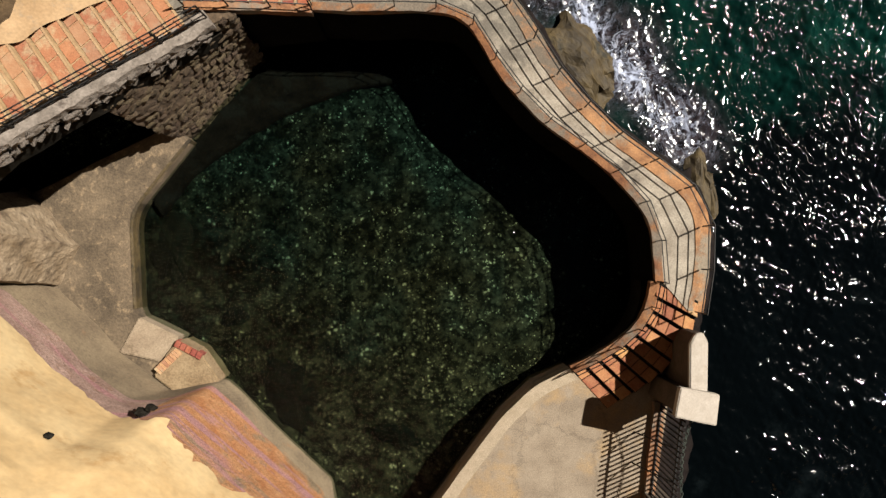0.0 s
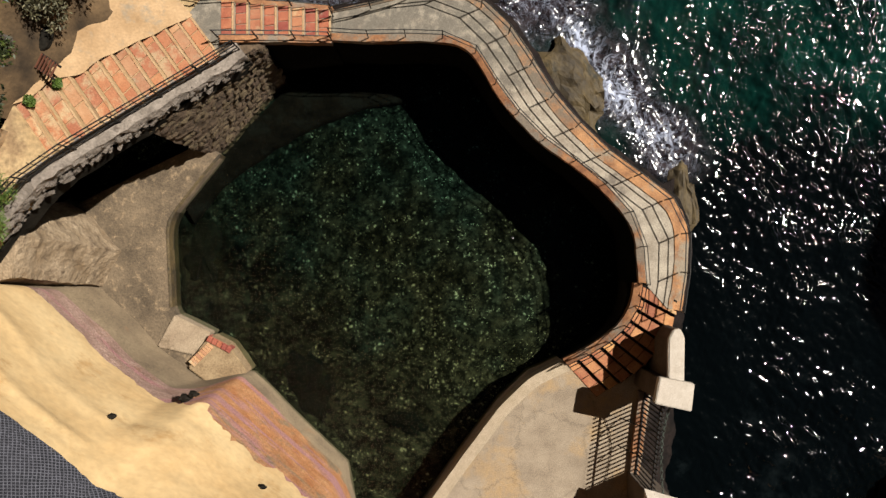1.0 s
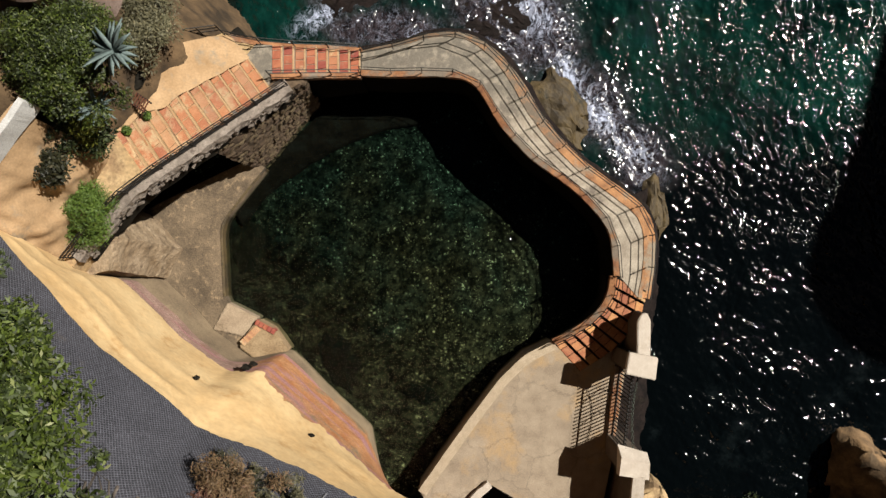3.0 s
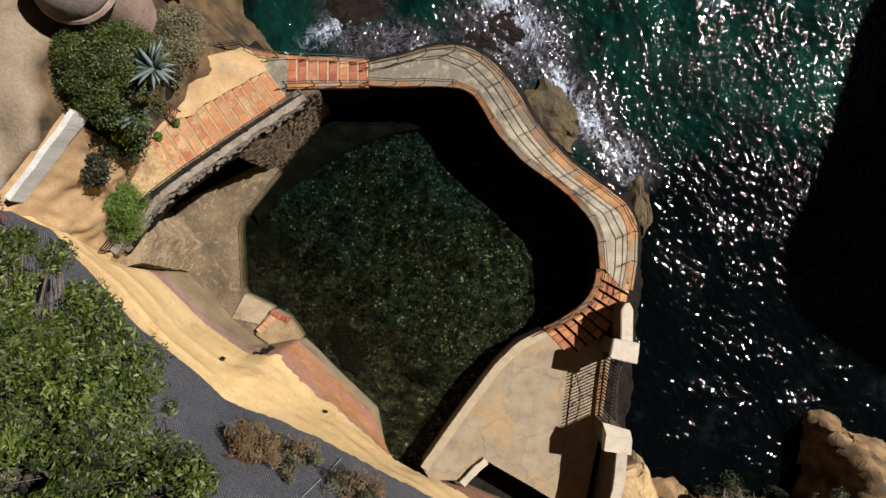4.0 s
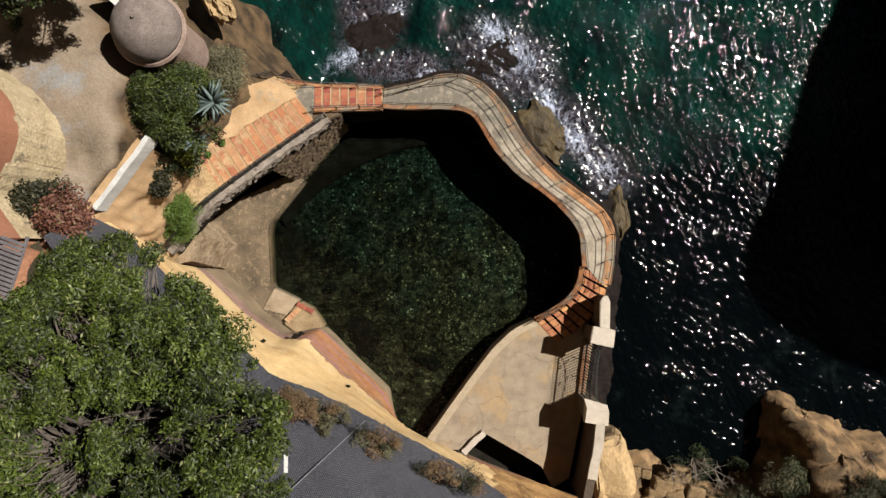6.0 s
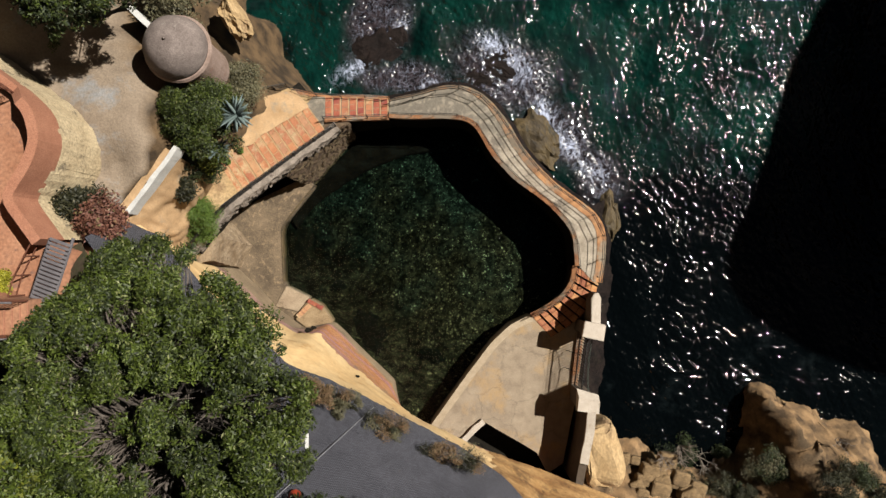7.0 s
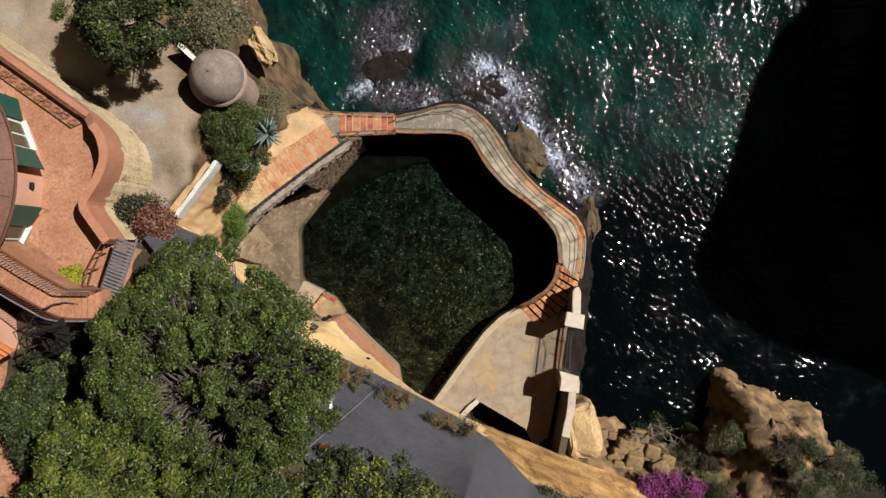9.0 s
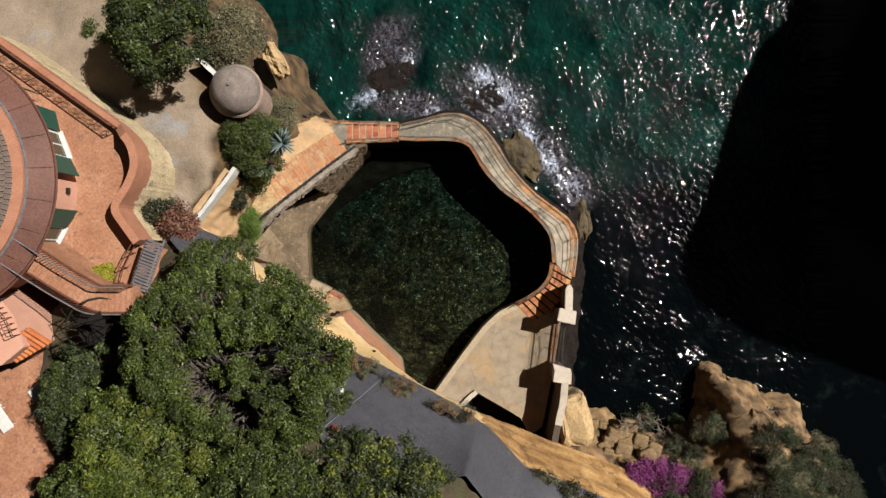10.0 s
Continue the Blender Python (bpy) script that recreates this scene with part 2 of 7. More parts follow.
def calc(op, a, b=None, c=None):
    m = n.new("ShaderNodeMath")
    m.operation = op
    for i, v in enumerate((a, b, c)):
        if v is not None:
            if isinstance(v, (int, float)):
                m.inputs[i].default_value = v
            else:
                k.new(v, m.inputs[i])
    return m.outputs[0]


def rough_noise(scale, detail=4, rough=0.55, vec=None, distortion=0.0):
    t = n.new("ShaderNodeTexNoise")
    t.inputs["Scale"].default_value, t.inputs["Detail"].default_value, t.inputs["Roughness"].default_value, t.inputs["Distortion"].default_value = scale, detail, rough, distortion
    k.new(vec or co.outputs["Object"], t.inputs["Vector"])
    return t


def span(v, a, b, lo=0.0, hi=1.0, smooth=True):
    m = n.new("ShaderNodeMapRange")
    if smooth:
        m.interpolation_type = "SMOOTHSTEP"
    for i, x in enumerate((a, b, lo, hi)):
        m.inputs[i + 1].default_value = x
    k.new(v, m.inputs[0])
    return m.outputs[0]


def blend(f, a, b):
    m = n.new("ShaderNodeMix")
    m.data_type = "RGBA"
    k.new(f, m.inputs[0])
    for i, v in ((6, a), (7, b)):
        if isinstance(v, tuple):
            m.inputs[i].default_value = v
        else:
            k.new(v, m.inputs[i])
    return m.outputs[2]


def stretched(rot, scale):
    m = n.new("ShaderNodeMapping")
    m.inputs["Rotation"].default_value, m.inputs["Scale"].default_value = (0, 0, radians(rot)), scale
    k.new(co.outputs["Object"], m.inputs["Vector"])
    return m.outputs[0]


sea_green, foam, reef = attr("sea_green"), attr("foam"), attr("reef")
# greener to the north, near-black south and east, wave shading painted in streaks
tone = rough_noise(0.33, 5, 0.6).outputs[0]
wave_shade = rough_noise(1.0, 5, 0.62, stretched(20, (1.7, 0.6, 1)), 0.6).outputs[0]
tm = calc("MULTIPLY", calc("ADD", calc("MULTIPLY", tone, 0.62), calc("MULTIPLY", wave_shade, 0.42)), sea_green)
wc = n.new("ShaderNodeValToRGB")
wc.color_ramp.elements[0].position, wc.color_ramp.elements[1].position = 0.33, 0.70
wc.color_ramp.elements[0].color, wc.color_ramp.elements[1].color = (0.0006, 0.0011, 0.0013, 1), (0.0022, 0.022, 0.0165, 1)
e = wc.color_ramp.elements.new(0.46)
e.color = (0.0009, 0.0065, 0.0053, 1)
k.new(tm, wc.inputs[0])
# dim milky scum drifting in the lee
# dim blue-grey patches scattered over the sea by noise
grey_patch = span(rough_noise(0.42, 6, 0.66).outputs[0], 0.55, 0.78)
body = blend(calc("MULTIPLY", grey_patch, 0.55), wc.outputs[0], (0.008, 0.0115, 0.0125, 1))
bottom = blend(span(rough_noise(2.2, 6, 0.7).outputs[0], 0.35, 0.7), (0.004, 0.0034, 0.004, 1), (0.032, 0.025, 0.028, 1))
body = blend(reef, body, bottom)
# lace of foam: thin wandering threads that thicken into sheets
warp = rough_noise(0.9, 4)
wv = n.new("ShaderNodeVectorMath")
wv.operation = "MULTIPLY_ADD"
k.new(warp.outputs["Color"], wv.inputs[0])
wv.inputs[1].default_value = (1.3, 1.3, 0.0)
k.new(stretched(-25, (1.15, 0.8, 1)), wv.inputs[2])
threads = None
for sc, wide, gain in ((0.8, 0.010, 1.0), (1.9, 0.012, 0.85), (4.4, 0.014, 0.5)):
    t_ = rough_noise(sc, 5, 0.6, wv.outputs[0], 0.8).outputs[0]
    away = calc("ABSOLUTE", calc("SUBTRACT", t_, 0.5))
    th = calc("MULTIPLY", span(calc("SUBTRACT", away, calc("MULTIPLY", foam, wide * 2.0)), wide, 0.0), gain)
    threads = th if threads is None else calc("MAXIMUM", threads, th)
grainy = span(rough_noise(7.0, 5, 0.7, wv.outputs[0]).outputs[0], 0.35, 0.66, 0.5, 1.0)
veil = span(rough_noise(1.5, 6, 0.68, wv.outputs[0], 1.0).outputs[0], 0.47, 0.74)
some = calc("MULTIPLY", calc("MULTIPLY", threads, grainy), span(calc("MAXIMUM", foam, calc("MULTIPLY", reef, 0.33)), 0.03, 0.75, 0.0, 0.85))
sheet_ = calc("MULTIPLY", calc("MULTIPLY", veil, grainy), span(foam, 0.35, 1.05, 0.0, 0.9))
ff = calc("MINIMUM", calc("ADD", some, sheet_), 1.0)
col = blend(ff, body, (0.36, 0.40, 0.52, 1))
k.new(col, p.inputs["Base Color"])
k.new(calc("ADD", span(ff, 0.0, 0.6, 0.052, 0.7), calc("MULTIPLY", reef, 0.06)), p.inputs["Roughness"])
p.inputs["IOR"].default_value = 1.38
ripple = rough_noise(11.0, 1.0, 0.5, stretched(25, (1.3, 1.0, 1))).outputs[0]
bp = n.new("ShaderNodeBump")
bp.inputs["Strength"].default_value, bp.inputs["Distance"].default_value = 0.45, 0.011
k.new(ripple, bp.inputs["Height"])
k.new(bp.outputs[0], p.inputs["Normal"])


def inside(px, py, poly):
    """Which of the points lie within a plan outline."""
    hit = np.zeros(px.shape, bool)
    for (x0, y0), (x1, y1) in zip(poly, poly[1:] + poly[:1]):
        cross = (y0 > py) != (y1 > py)
        hit ^= cross & (px < (x1 - x0) * (py - y0) / ((y1 - y0) or 1e-9) + x0)
    return hit


def sea_sheet():
    """A choppy sheet: fine where the camera looks, coarse out to the horizon."""
    xs = np.concatenate([[-2500, -600, -150, -45, -30, -22], np.arange(-12, 26.51, 0.044), np.arange(28, 60, 1.5), [150, 600, 2500]])
    ys = np.concatenate([[-2500, -600, -150, -45, -32, -24], np.arange(-12, 19.51, 0.044), np.arange(21, 60, 1.5), [150, 600, 2500]])
    gx, gy = np.meshgrid(xs, ys)
    gz = np.zeros(gx.shape)
    rng = np.random.default_rng(5)
    n_w = 96
    for i in range(n_w):
        wave = 0.165 * (5.0 ** rng.random()) if i > 13 else rng.uniform(1.4, 3.6)
        a = radians(rng.normal(28, 50))
        s = (0.25 if i > 13 else 0.26) * math.sqrt(2 / n_w)
        gz += s * wave / (2 * math.pi) * np.sin((gx * math.cos(a) + gy * math.sin(a)) * 2 * math.pi / wave + rng.uniform(0, 6.3))
    lull = np.zeros(gx.shape)
    for i in range(10):
        wave = rng.uniform(5, 14)
        a = rng.uniform(0, 6.3)
        lull += np.sin((gx * math.cos(a) + gy * math.sin(a)) * 2 * math.pi / wave + rng.uniform(0, 6.3)) / 3.2
    # waves flattened southward: fewer glints, standing in for soft shade
    gz *= np.clip(1.0 + 0.34 * lull, 0.45, 1.5) * (0.62 + 0.38 * np.clip((gy + 4) / 8, 0, 1)) * (1 + 0.2 * np.clip((5 - gx) / 8, 0, 1))
    gz *= 1.16
    gz[(gx < -12) | (gx > 26.6) | (gy < -12) | (gy > 19.6)] = 0
    gz += SEA
    ny, nx = gx.shape
    verts = np.stack([gx, gy, gz], -1).reshape(-1, 3)
    i = (np.arange(ny - 1)[:, None] * nx + np.arange(nx - 1)[None]).ravel()
    basin = [(-7.0, 7.4), (-4.0, 7.9), (-0.9, 8.2), (0.8, 8.0), (2.2, 6.2), (4.8, 3.6), (6.6, 2.2), (7.3, 0.6), (7.2, -2.0), (6.0, -4.5), (3.0, -6.0), (0.5, -9.5), (-1.5, -11.5), (-5.0, -12.0), (-14.0, -6.0), (-16.0, 2.0), (-11.0, 6.0)]
    i = i[~inside(verts[i, 0], verts[i, 1], basin)]
    me = mesh_of("sea", [], [], sea_mat)
    me.vertices.add(len(verts))
    me.vertices.foreach_set("co", verts.ravel())
    me.loops.add(len(i) * 4)
    me.polygons.add(len(i))
    me.loops.foreach_set("vertex_index", np.stack([i, i + 1, i + nx + 1, i + nx], 1).ravel())
    me.polygons.foreach_set("loop_start", np.arange(len(i)) * 4)
    me.update(calc_edges=True)
    me.polygons.foreach_set("use_smooth", [True] * len(i))
    x, y = verts[:, 0], verts[:, 1]
    def spots(rows, sharp):
        out_ = np.zeros(len(verts))
        for cx, cy, a_, b_, turn_, much in rows:
            ca, sa = math.cos(radians(turn_)), math.sin(radians(turn_))
            u_, v_ = ((x - cx) * ca + (y - cy) * sa) / a_, ((y - cy) * ca - (x - cx) * sa) / b_
            out_ = np.maximum(out_, much * np.exp(-(u_ * u_ + v_ * v_) ** sharp))
        return out_

    f = spots(SURF, 0.9)
    wob_ = 0.16 * np.sin(x * 1.7 + 1.3 * np.sin(y * 1.1)) + 0.14 * np.sin(y * 2.3 + 1.7 * np.sin(x * 0.9))
    rf = np.clip(spots([(*r_, 1.0) for r_ in REEFS], 1.6) * 1.35 - 0.15 + wob_ * 0.6, 0, 1)
    rf[spots([(*r_, 1.0) for r_ in REEFS], 1.6) < 0.12] = 0
    sh = np.clip((y + 3 - 0.15 * (x - 8)) / 9, 0, 1) * np.clip((34 - x) / 12, 0.3, 1)
    for nm, arr in (("foam", f), ("sea_green", sh), ("reef", rf)):
        at_ = me.attributes.new(nm, "FLOAT", "POINT")
        at_.data.foreach_set("value", arr.astype(np.float32))
    return tagged(new("water", me), "green and black choppy sea with foam on shoals", "sea", kind="structure")


sea_sheet()

# ---- pool ----
INNER = [(-7.0, 6.9), (-5.6, 7.25), (-4.02, 7.41), (-2.48, 7.32), (-0.89, 7.39), (0.47, 7.25), (0.92, 6.86), (1.38, 6.07), (1.83, 5.27), (3.08, 3.91), (4.32, 3.05), (5.22, 2.32), (5.68, 1.83), (6.24, 1.15), (6.47, 0.62), (6.53, -0.39), (6.58, -1.03)]
OUTER = [(-4.02, 8.46), (-2.48, 8.77), (-0.89, 9.27), (0.52, 9.22), (1.72, 8.45), (2.74, 7.2), (3.42, 5.95), (4.32, 4.82), (5.45, 3.68), (6.58, 2.89), (7.71, 2.05), (8.16, 1.42), (8.32, 0.74), (8.27, -0.62), (8.05, -1.98)]
WALK = 4.95

pool_mat = bpy.data.materials.new("pool_water")
pool_mat.use_nodes = True
n, k = pool_mat.node_tree.nodes, pool_mat.node_tree.links
n.remove(n["Principled BSDF"])
out = n["Material Output"]
tr, gl, mx, fz = n.new("ShaderNodeBsdfTransparent"), n.new("ShaderNodeBsdfGlossy"), n.new("ShaderNodeMixShader"), n.new("ShaderNodeFresnel")
tr.inputs[0].default_value = (0.62, 0.68, 0.62, 1)
gl.inputs["Roughness"].default_value = 0.045
fz.inputs["IOR"].default_value = 1.33
co = n.new("ShaderNodeTexCoord")
rp = n.new("ShaderNodeTexNoise")
rp.inputs["Scale"].default_value, rp.inputs["Detail"].default_value = 9.0, 0.5
k.new(co.outputs["Object"], rp.inputs["Vector"])
bp = n.new("ShaderNodeBump")
bp.inputs["Strength"].default_value, bp.inputs["Distance"].default_value = 1.0, 0.03
k.new(rp.outputs[0], bp.inputs["Height"])
k.new(bp.outputs[0], gl.inputs["Normal"])
k.new(fz.outputs[0], mx.inputs[0])
k.new(tr.outputs[0], mx.inputs[1])
k.new(gl.outputs[0], mx.inputs[2])
k.new(mx.outputs[0], out.inputs["Surface"])

bed = bpy.data.materials.new("weedy_pool_bed")
bed.use_nodes = True
n, k = bed.node_tree.nodes, bed.node_tree.links
p = n["Principled BSDF"]
p.inputs["Roughness"].default_value = 0.9
p.inputs["Specular IOR Level"].default_value = 0.0
co = n.new("ShaderNodeTexCoord")
wp = rough_noise(2.6, 4, 0.6)
wv = n.new("ShaderNodeVectorMath")
wv.operation = "MULTIPLY_ADD"
wv.inputs[1].default_value = (0.3, 0.3, 0)
k.new(wp.outputs["Color"], wv.inputs[0])
k.new(co.outputs["Object"], wv.inputs[2])


def stones(scale, lo, hi):
    """Scattered pale stones and blades among dark ones."""
    vo = n.new("ShaderNodeTexVoronoi")
    vo.inputs["Scale"].default_value = scale
    k.new(wv.outputs[0], vo.inputs["Vector"])
    sp = n.new("ShaderNodeSeparateColor")
    k.new(vo.outputs["Color"], sp.inputs[0])
    return calc("MULTIPLY", span(sp.outputs[0], lo, hi), span(vo.outputs["Distance"], 0.55, 0.15))


pale = calc("ADD", calc("MULTIPLY", stones(6.0, 0.45, 1.0), 0.55), calc("MULTIPLY", stones(14.0, 0.6, 1.0), 0.75))
weed = span(rough_noise(3.4, 7, 0.72, wv.outputs[0]).outputs[0], 0.36, 0.70)
lum = calc("ADD", calc("MULTIPLY", weed, 0.30), calc("MULTIPLY", calc("MULTIPLY", pale, span(rough_noise(2.2, 4, 0.6).outputs[0], 0.38, 0.6, 0.2, 1.0)), 1.15))
cr = n.new("ShaderNodeValToRGB")
cr.color_ramp.elements[0].position, cr.color_ramp.elements[1].position = 0.05, 1.0
cr.color_ramp.elements[0].color, cr.color_ramp.elements[1].color = (0.006, 0.006, 0.0058, 1), (0.40, 0.40, 0.35, 1)
mid = cr.color_ramp.elements.new(0.45)
mid.color = (0.055, 0.054, 0.048, 1)
k.new(lum, cr.inputs[0])
# greener to the north, olive to the south towards the cliff
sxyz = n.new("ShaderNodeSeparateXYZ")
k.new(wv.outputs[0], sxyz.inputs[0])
pc = n.new("ShaderNodeValToRGB")
pc.color_ramp.elements[0].position, pc.color_ramp.elements[1].position = 0.36, 0.72
pc.color_ramp.elements[0].color, pc.color_ramp.elements[1].color = (0.88, 0.86, 0.55, 1), (0.44, 0.76, 0.64, 1)
k.new(calc("ADD", rough_noise(0.45, 4, 0.6).outputs[0], calc("MULTIPLY", sxyz.outputs[1], 0.04)), pc.inputs[0])
mm = n.new("ShaderNodeMix")
mm.data_type, mm.blend_type = "RGBA", "MULTIPLY"
mm.inputs[0].default_value = 1.0
k.new(cr.outputs[0], mm.inputs[6])
k.new(pc.outputs[0], mm.inputs[7])
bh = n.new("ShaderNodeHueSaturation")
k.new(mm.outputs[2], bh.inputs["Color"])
# brightness gradient painted into the bed: dimmer north-west, brighter south-east
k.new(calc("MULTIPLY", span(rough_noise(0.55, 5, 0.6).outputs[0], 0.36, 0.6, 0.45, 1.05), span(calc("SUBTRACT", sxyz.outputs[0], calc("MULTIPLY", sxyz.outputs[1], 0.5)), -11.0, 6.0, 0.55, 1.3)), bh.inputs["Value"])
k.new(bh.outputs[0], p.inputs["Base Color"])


def pool():
    rng = np.random.default_rng(3)
    xs, ys = np.arange(-15, 9.01, 0.16), np.arange(-13, 9.01, 0.16)
    gx, gy = np.meshgrid(xs, ys)
    gz = np.zeros(gx.shape)
    for i in range(gx.shape[0]):
        for j in range(gx.shape[1]):
            q = Vector((gx[i, j], gy[i, j], 0))
            gz[i, j] = 0.18 * noise.noise(q * 0.5) + 0.07 * noise.noise(q * 1.7) + 0.03 * noise.noise(q * 4.1) + 1.6
    ny, nx = gx.shape
    wall = [(-15, 6), (-7.0, 7.3), (-4.0, 7.8), (-0.9, 7.8), (0.7, 7.6), (2.2, 5.8), (4.9, 3.2), (6.7, 1.6), (7.2, 0.4), (7.2, -2.0), (6.0, -4.2), (3.0, -5.4), (0.8, -8.0), (-0.6, -11.5), (-5, -13), (-15, -13)]
    gz[~inside(gx, gy, wall)] -= 3.0
    v = np.stack([gx, gy, gz], -1).reshape(-1, 3)
    faces = [(a * nx + b, a * nx + b + 1, (a + 1) * nx + b + 1, (a + 1) * nx + b) for a in range(ny - 1) for b in range(nx - 1)]
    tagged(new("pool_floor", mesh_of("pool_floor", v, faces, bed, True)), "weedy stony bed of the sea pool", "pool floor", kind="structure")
    rim = INNER + [(6.2, -2.4), (5.6, -3.2), (4.2, -3.93), (3.03, -4.48), (1.94, -5.51), (0.65, -7.21), (-0.7, -9.09), (-1.65, -10.45), (-3.2, -10.6), (-3.8, -7.97), (-5.72, -6.22), (-7.52, -4.4), (-8.95, -3.0), (-10.4, -2.1), (-10.62, 1.21), (-8.64, 3.68), (-7.18, 5.43)]
    me = mesh_of("pool_water", [(x + (0.25 if x > -2 else -0.25), y, POOL) for x, y in rim], [tuple(range(len(rim)))[::-1]], pool_mat)
    foot_ = resample([(-10.3, 2.0), (-9.0, 3.4), (-7.4, 5.3), (-6.2, 6.5), (-4.0, 7.2), (-1.2, 7.2)], 40)
    edge_ = resample([(-9.9, 1.2), (-8.6, 2.8), (-6.7, 4.1), (-5.1, 5.0), (-3.2, 5.7), (-1.2, 6.0)], 40)
    rows = [[tuple(q_ * (1 - r_) + e_ * r_) + (z_,) for q_, e_ in zip(foot_, edge_)] for r_, z_ in ((0, 1.95), (0.35, 1.9), (0.7, 1.86), (0.92, 1.84), (1.0, 1.7), (1.02, 1.0))]
    v, f = sweep(rows, closed=False)
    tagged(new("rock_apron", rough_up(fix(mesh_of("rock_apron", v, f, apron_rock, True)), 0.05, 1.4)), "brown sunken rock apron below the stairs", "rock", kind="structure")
    for i, (cx, cy, a_, b_, tn) in enumerate(((-5.2, -5.2, 1.9, 1.1, -50), (-9.6, 0.0, 0.7, 1.6, 0), (-1.6, -6.6, 0.9, 0.5, -20), (-7.4, -2.4, 0.6, 0.4, 10))):
        rows = []
        for r_, z_ in ((0.02, 0.22), (0.35, 0.2), (0.7, 0.14), (0.9, 0.06), (1.0, -0.3)):
            rows.append([(r_ * a_ * math.cos(q_) * (1 + 0.45 * noise.noise(Vector((math.cos(q_) * 1.6 + i * 5, math.sin(q_) * 1.6, 0))) + 0.25 * noise.noise(Vector((math.cos(q_) * 5 + i, math.sin(q_) * 5, 3)))), r_ * b_ * math.sin(q_) * (1 + 0.4 * noise.noise(Vector((math.sin(q_) * 2, math.cos(q_) * 2, i)))), z_) for q_ in np.linspace(0, 2 * math.pi, 61)[:-1]])
        v, f = sweep(rows, caps=False)
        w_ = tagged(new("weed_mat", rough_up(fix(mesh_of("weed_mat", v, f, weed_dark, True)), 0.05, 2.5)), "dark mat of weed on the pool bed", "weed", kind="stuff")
        w_.matrix_basis = pose(cx, cy, 1.5, 0, 0, tn)
    tagged(new("pool_water", me), "clear dark green water of the sea pool", "water", kind="structure")


pool()

# ---- walkway round the pool ----


def aged(m, grey, y0, y1, much):
    """The older stretch of the walkway, weathered grey."""
    n_, k_ = m.node_tree.nodes, m.node_tree.links
    hs_ = [x for x in n_ if x.type == "HUE_SAT"][0]
    global n, k
    n, k = n_, k_
    sp = n_.new("ShaderNodeSeparateXYZ")
    tc = n_.new("ShaderNodeTexCoord")
    k_.new(tc.outputs["Object"], sp.inputs[0])
    edge_ = calc("ADD", sp.outputs[1], calc("MULTIPLY", rough_noise(0.9, 5, 0.65, tc.outputs["Object"]).outputs[0], 3.0))
    worn = calc("MULTIPLY", span(edge_, y0 + 1.5, y1 + 1.5), span(rough_noise(2.6, 6, 0.7, tc.outputs["Object"]).outputs[0], 0.62, 0.45, 0.35, much))
    k_.new(blend(worn, hs_.inputs["Color"].links[0].from_socket, grey), hs_.inputs["Color"])
    return m


coping_outer = aged(surf("outer_coping", (0.20, 0.085, 0.035), (0.52, 0.26, 0.11), 1.7, 0.85, 1.0, 20, (0.30, 0.24, 0.17), 0.7, 0.5), (0.085, 0.066, 0.047, 1), 3.6, 5.2, 1.0)
aged(concrete, (0.105, 0.092, 0.073, 1), 5.2, 7.2, 0.95)


def walkway():
    N = 56
    inn, out = resample(INNER[2:], N), resample(OUTER, N)
    t = thing("walkway", "worn pale concrete walkway on the pool wall", "walkway", kind="structure")
    ci, co_ = offset(inn, 0.18), offset(out, -np.interp(np.arange(N), [0, 8, 24, N], [0.14, 0.2, 0.5, 0.52]))
    # pool side coloured near-black in place of its shade
    part("pool_wall", rough_up(band("pool_wall", offset(inn, -0.02), ci, -1.0, WALK - 0.02, WALK - 0.02, -1.0, shade_wall), 0.02, 2), parent=t, label="stone pool wall with shade painted near-black")
    part("paving", rough_up(band("paving", ci, co_, WALK - 0.3, WALK, WALK, WALK - 0.3, concrete), 0.012, 3), parent=t, label="stained pale concrete paving")
    part("inner_coping", rough_up(band("inner_coping", offset(inn, -0.06), ci, WALK - 0.14, WALK + 0.1, WALK + 0.14, WALK - 0.1, coping_brick), 0.025, 4), parent=t, label="worn brick coping beside the pool")
    part("outer_coping", rough_up(band("outer_coping", co_, offset(out, 0.02), WALK - 0.1, WALK + 0.035, WALK - 0.16, WALK - 0.5, coping_outer), 0.03, 3), parent=t, label="worn sloping brick coping beside the sea")
    part("sea_wall", rough_up(band("sea_wall", offset(out, -0.25), offset(out, 0.3), -1.5, WALK - 0.35, WALK - 0.6, -1.5, wet_rock), 0.08, 1.5), parent=t, label="dark stained sea wall")
    railing("railing", "black iron railing along the inner coping", [(x, y, WALK + 0.15) for x, y in offset(inn, 0.08)], 0.8, 1.25, (0.4, 0.78), r=0.016)
    railing("railing", "black iron railing along the outer coping", [(x, y, WALK + 0.12) for x, y in offset(out, -0.3)], 0.9, 1.3, (0.45, 0.9), r=0.02)


walkway()

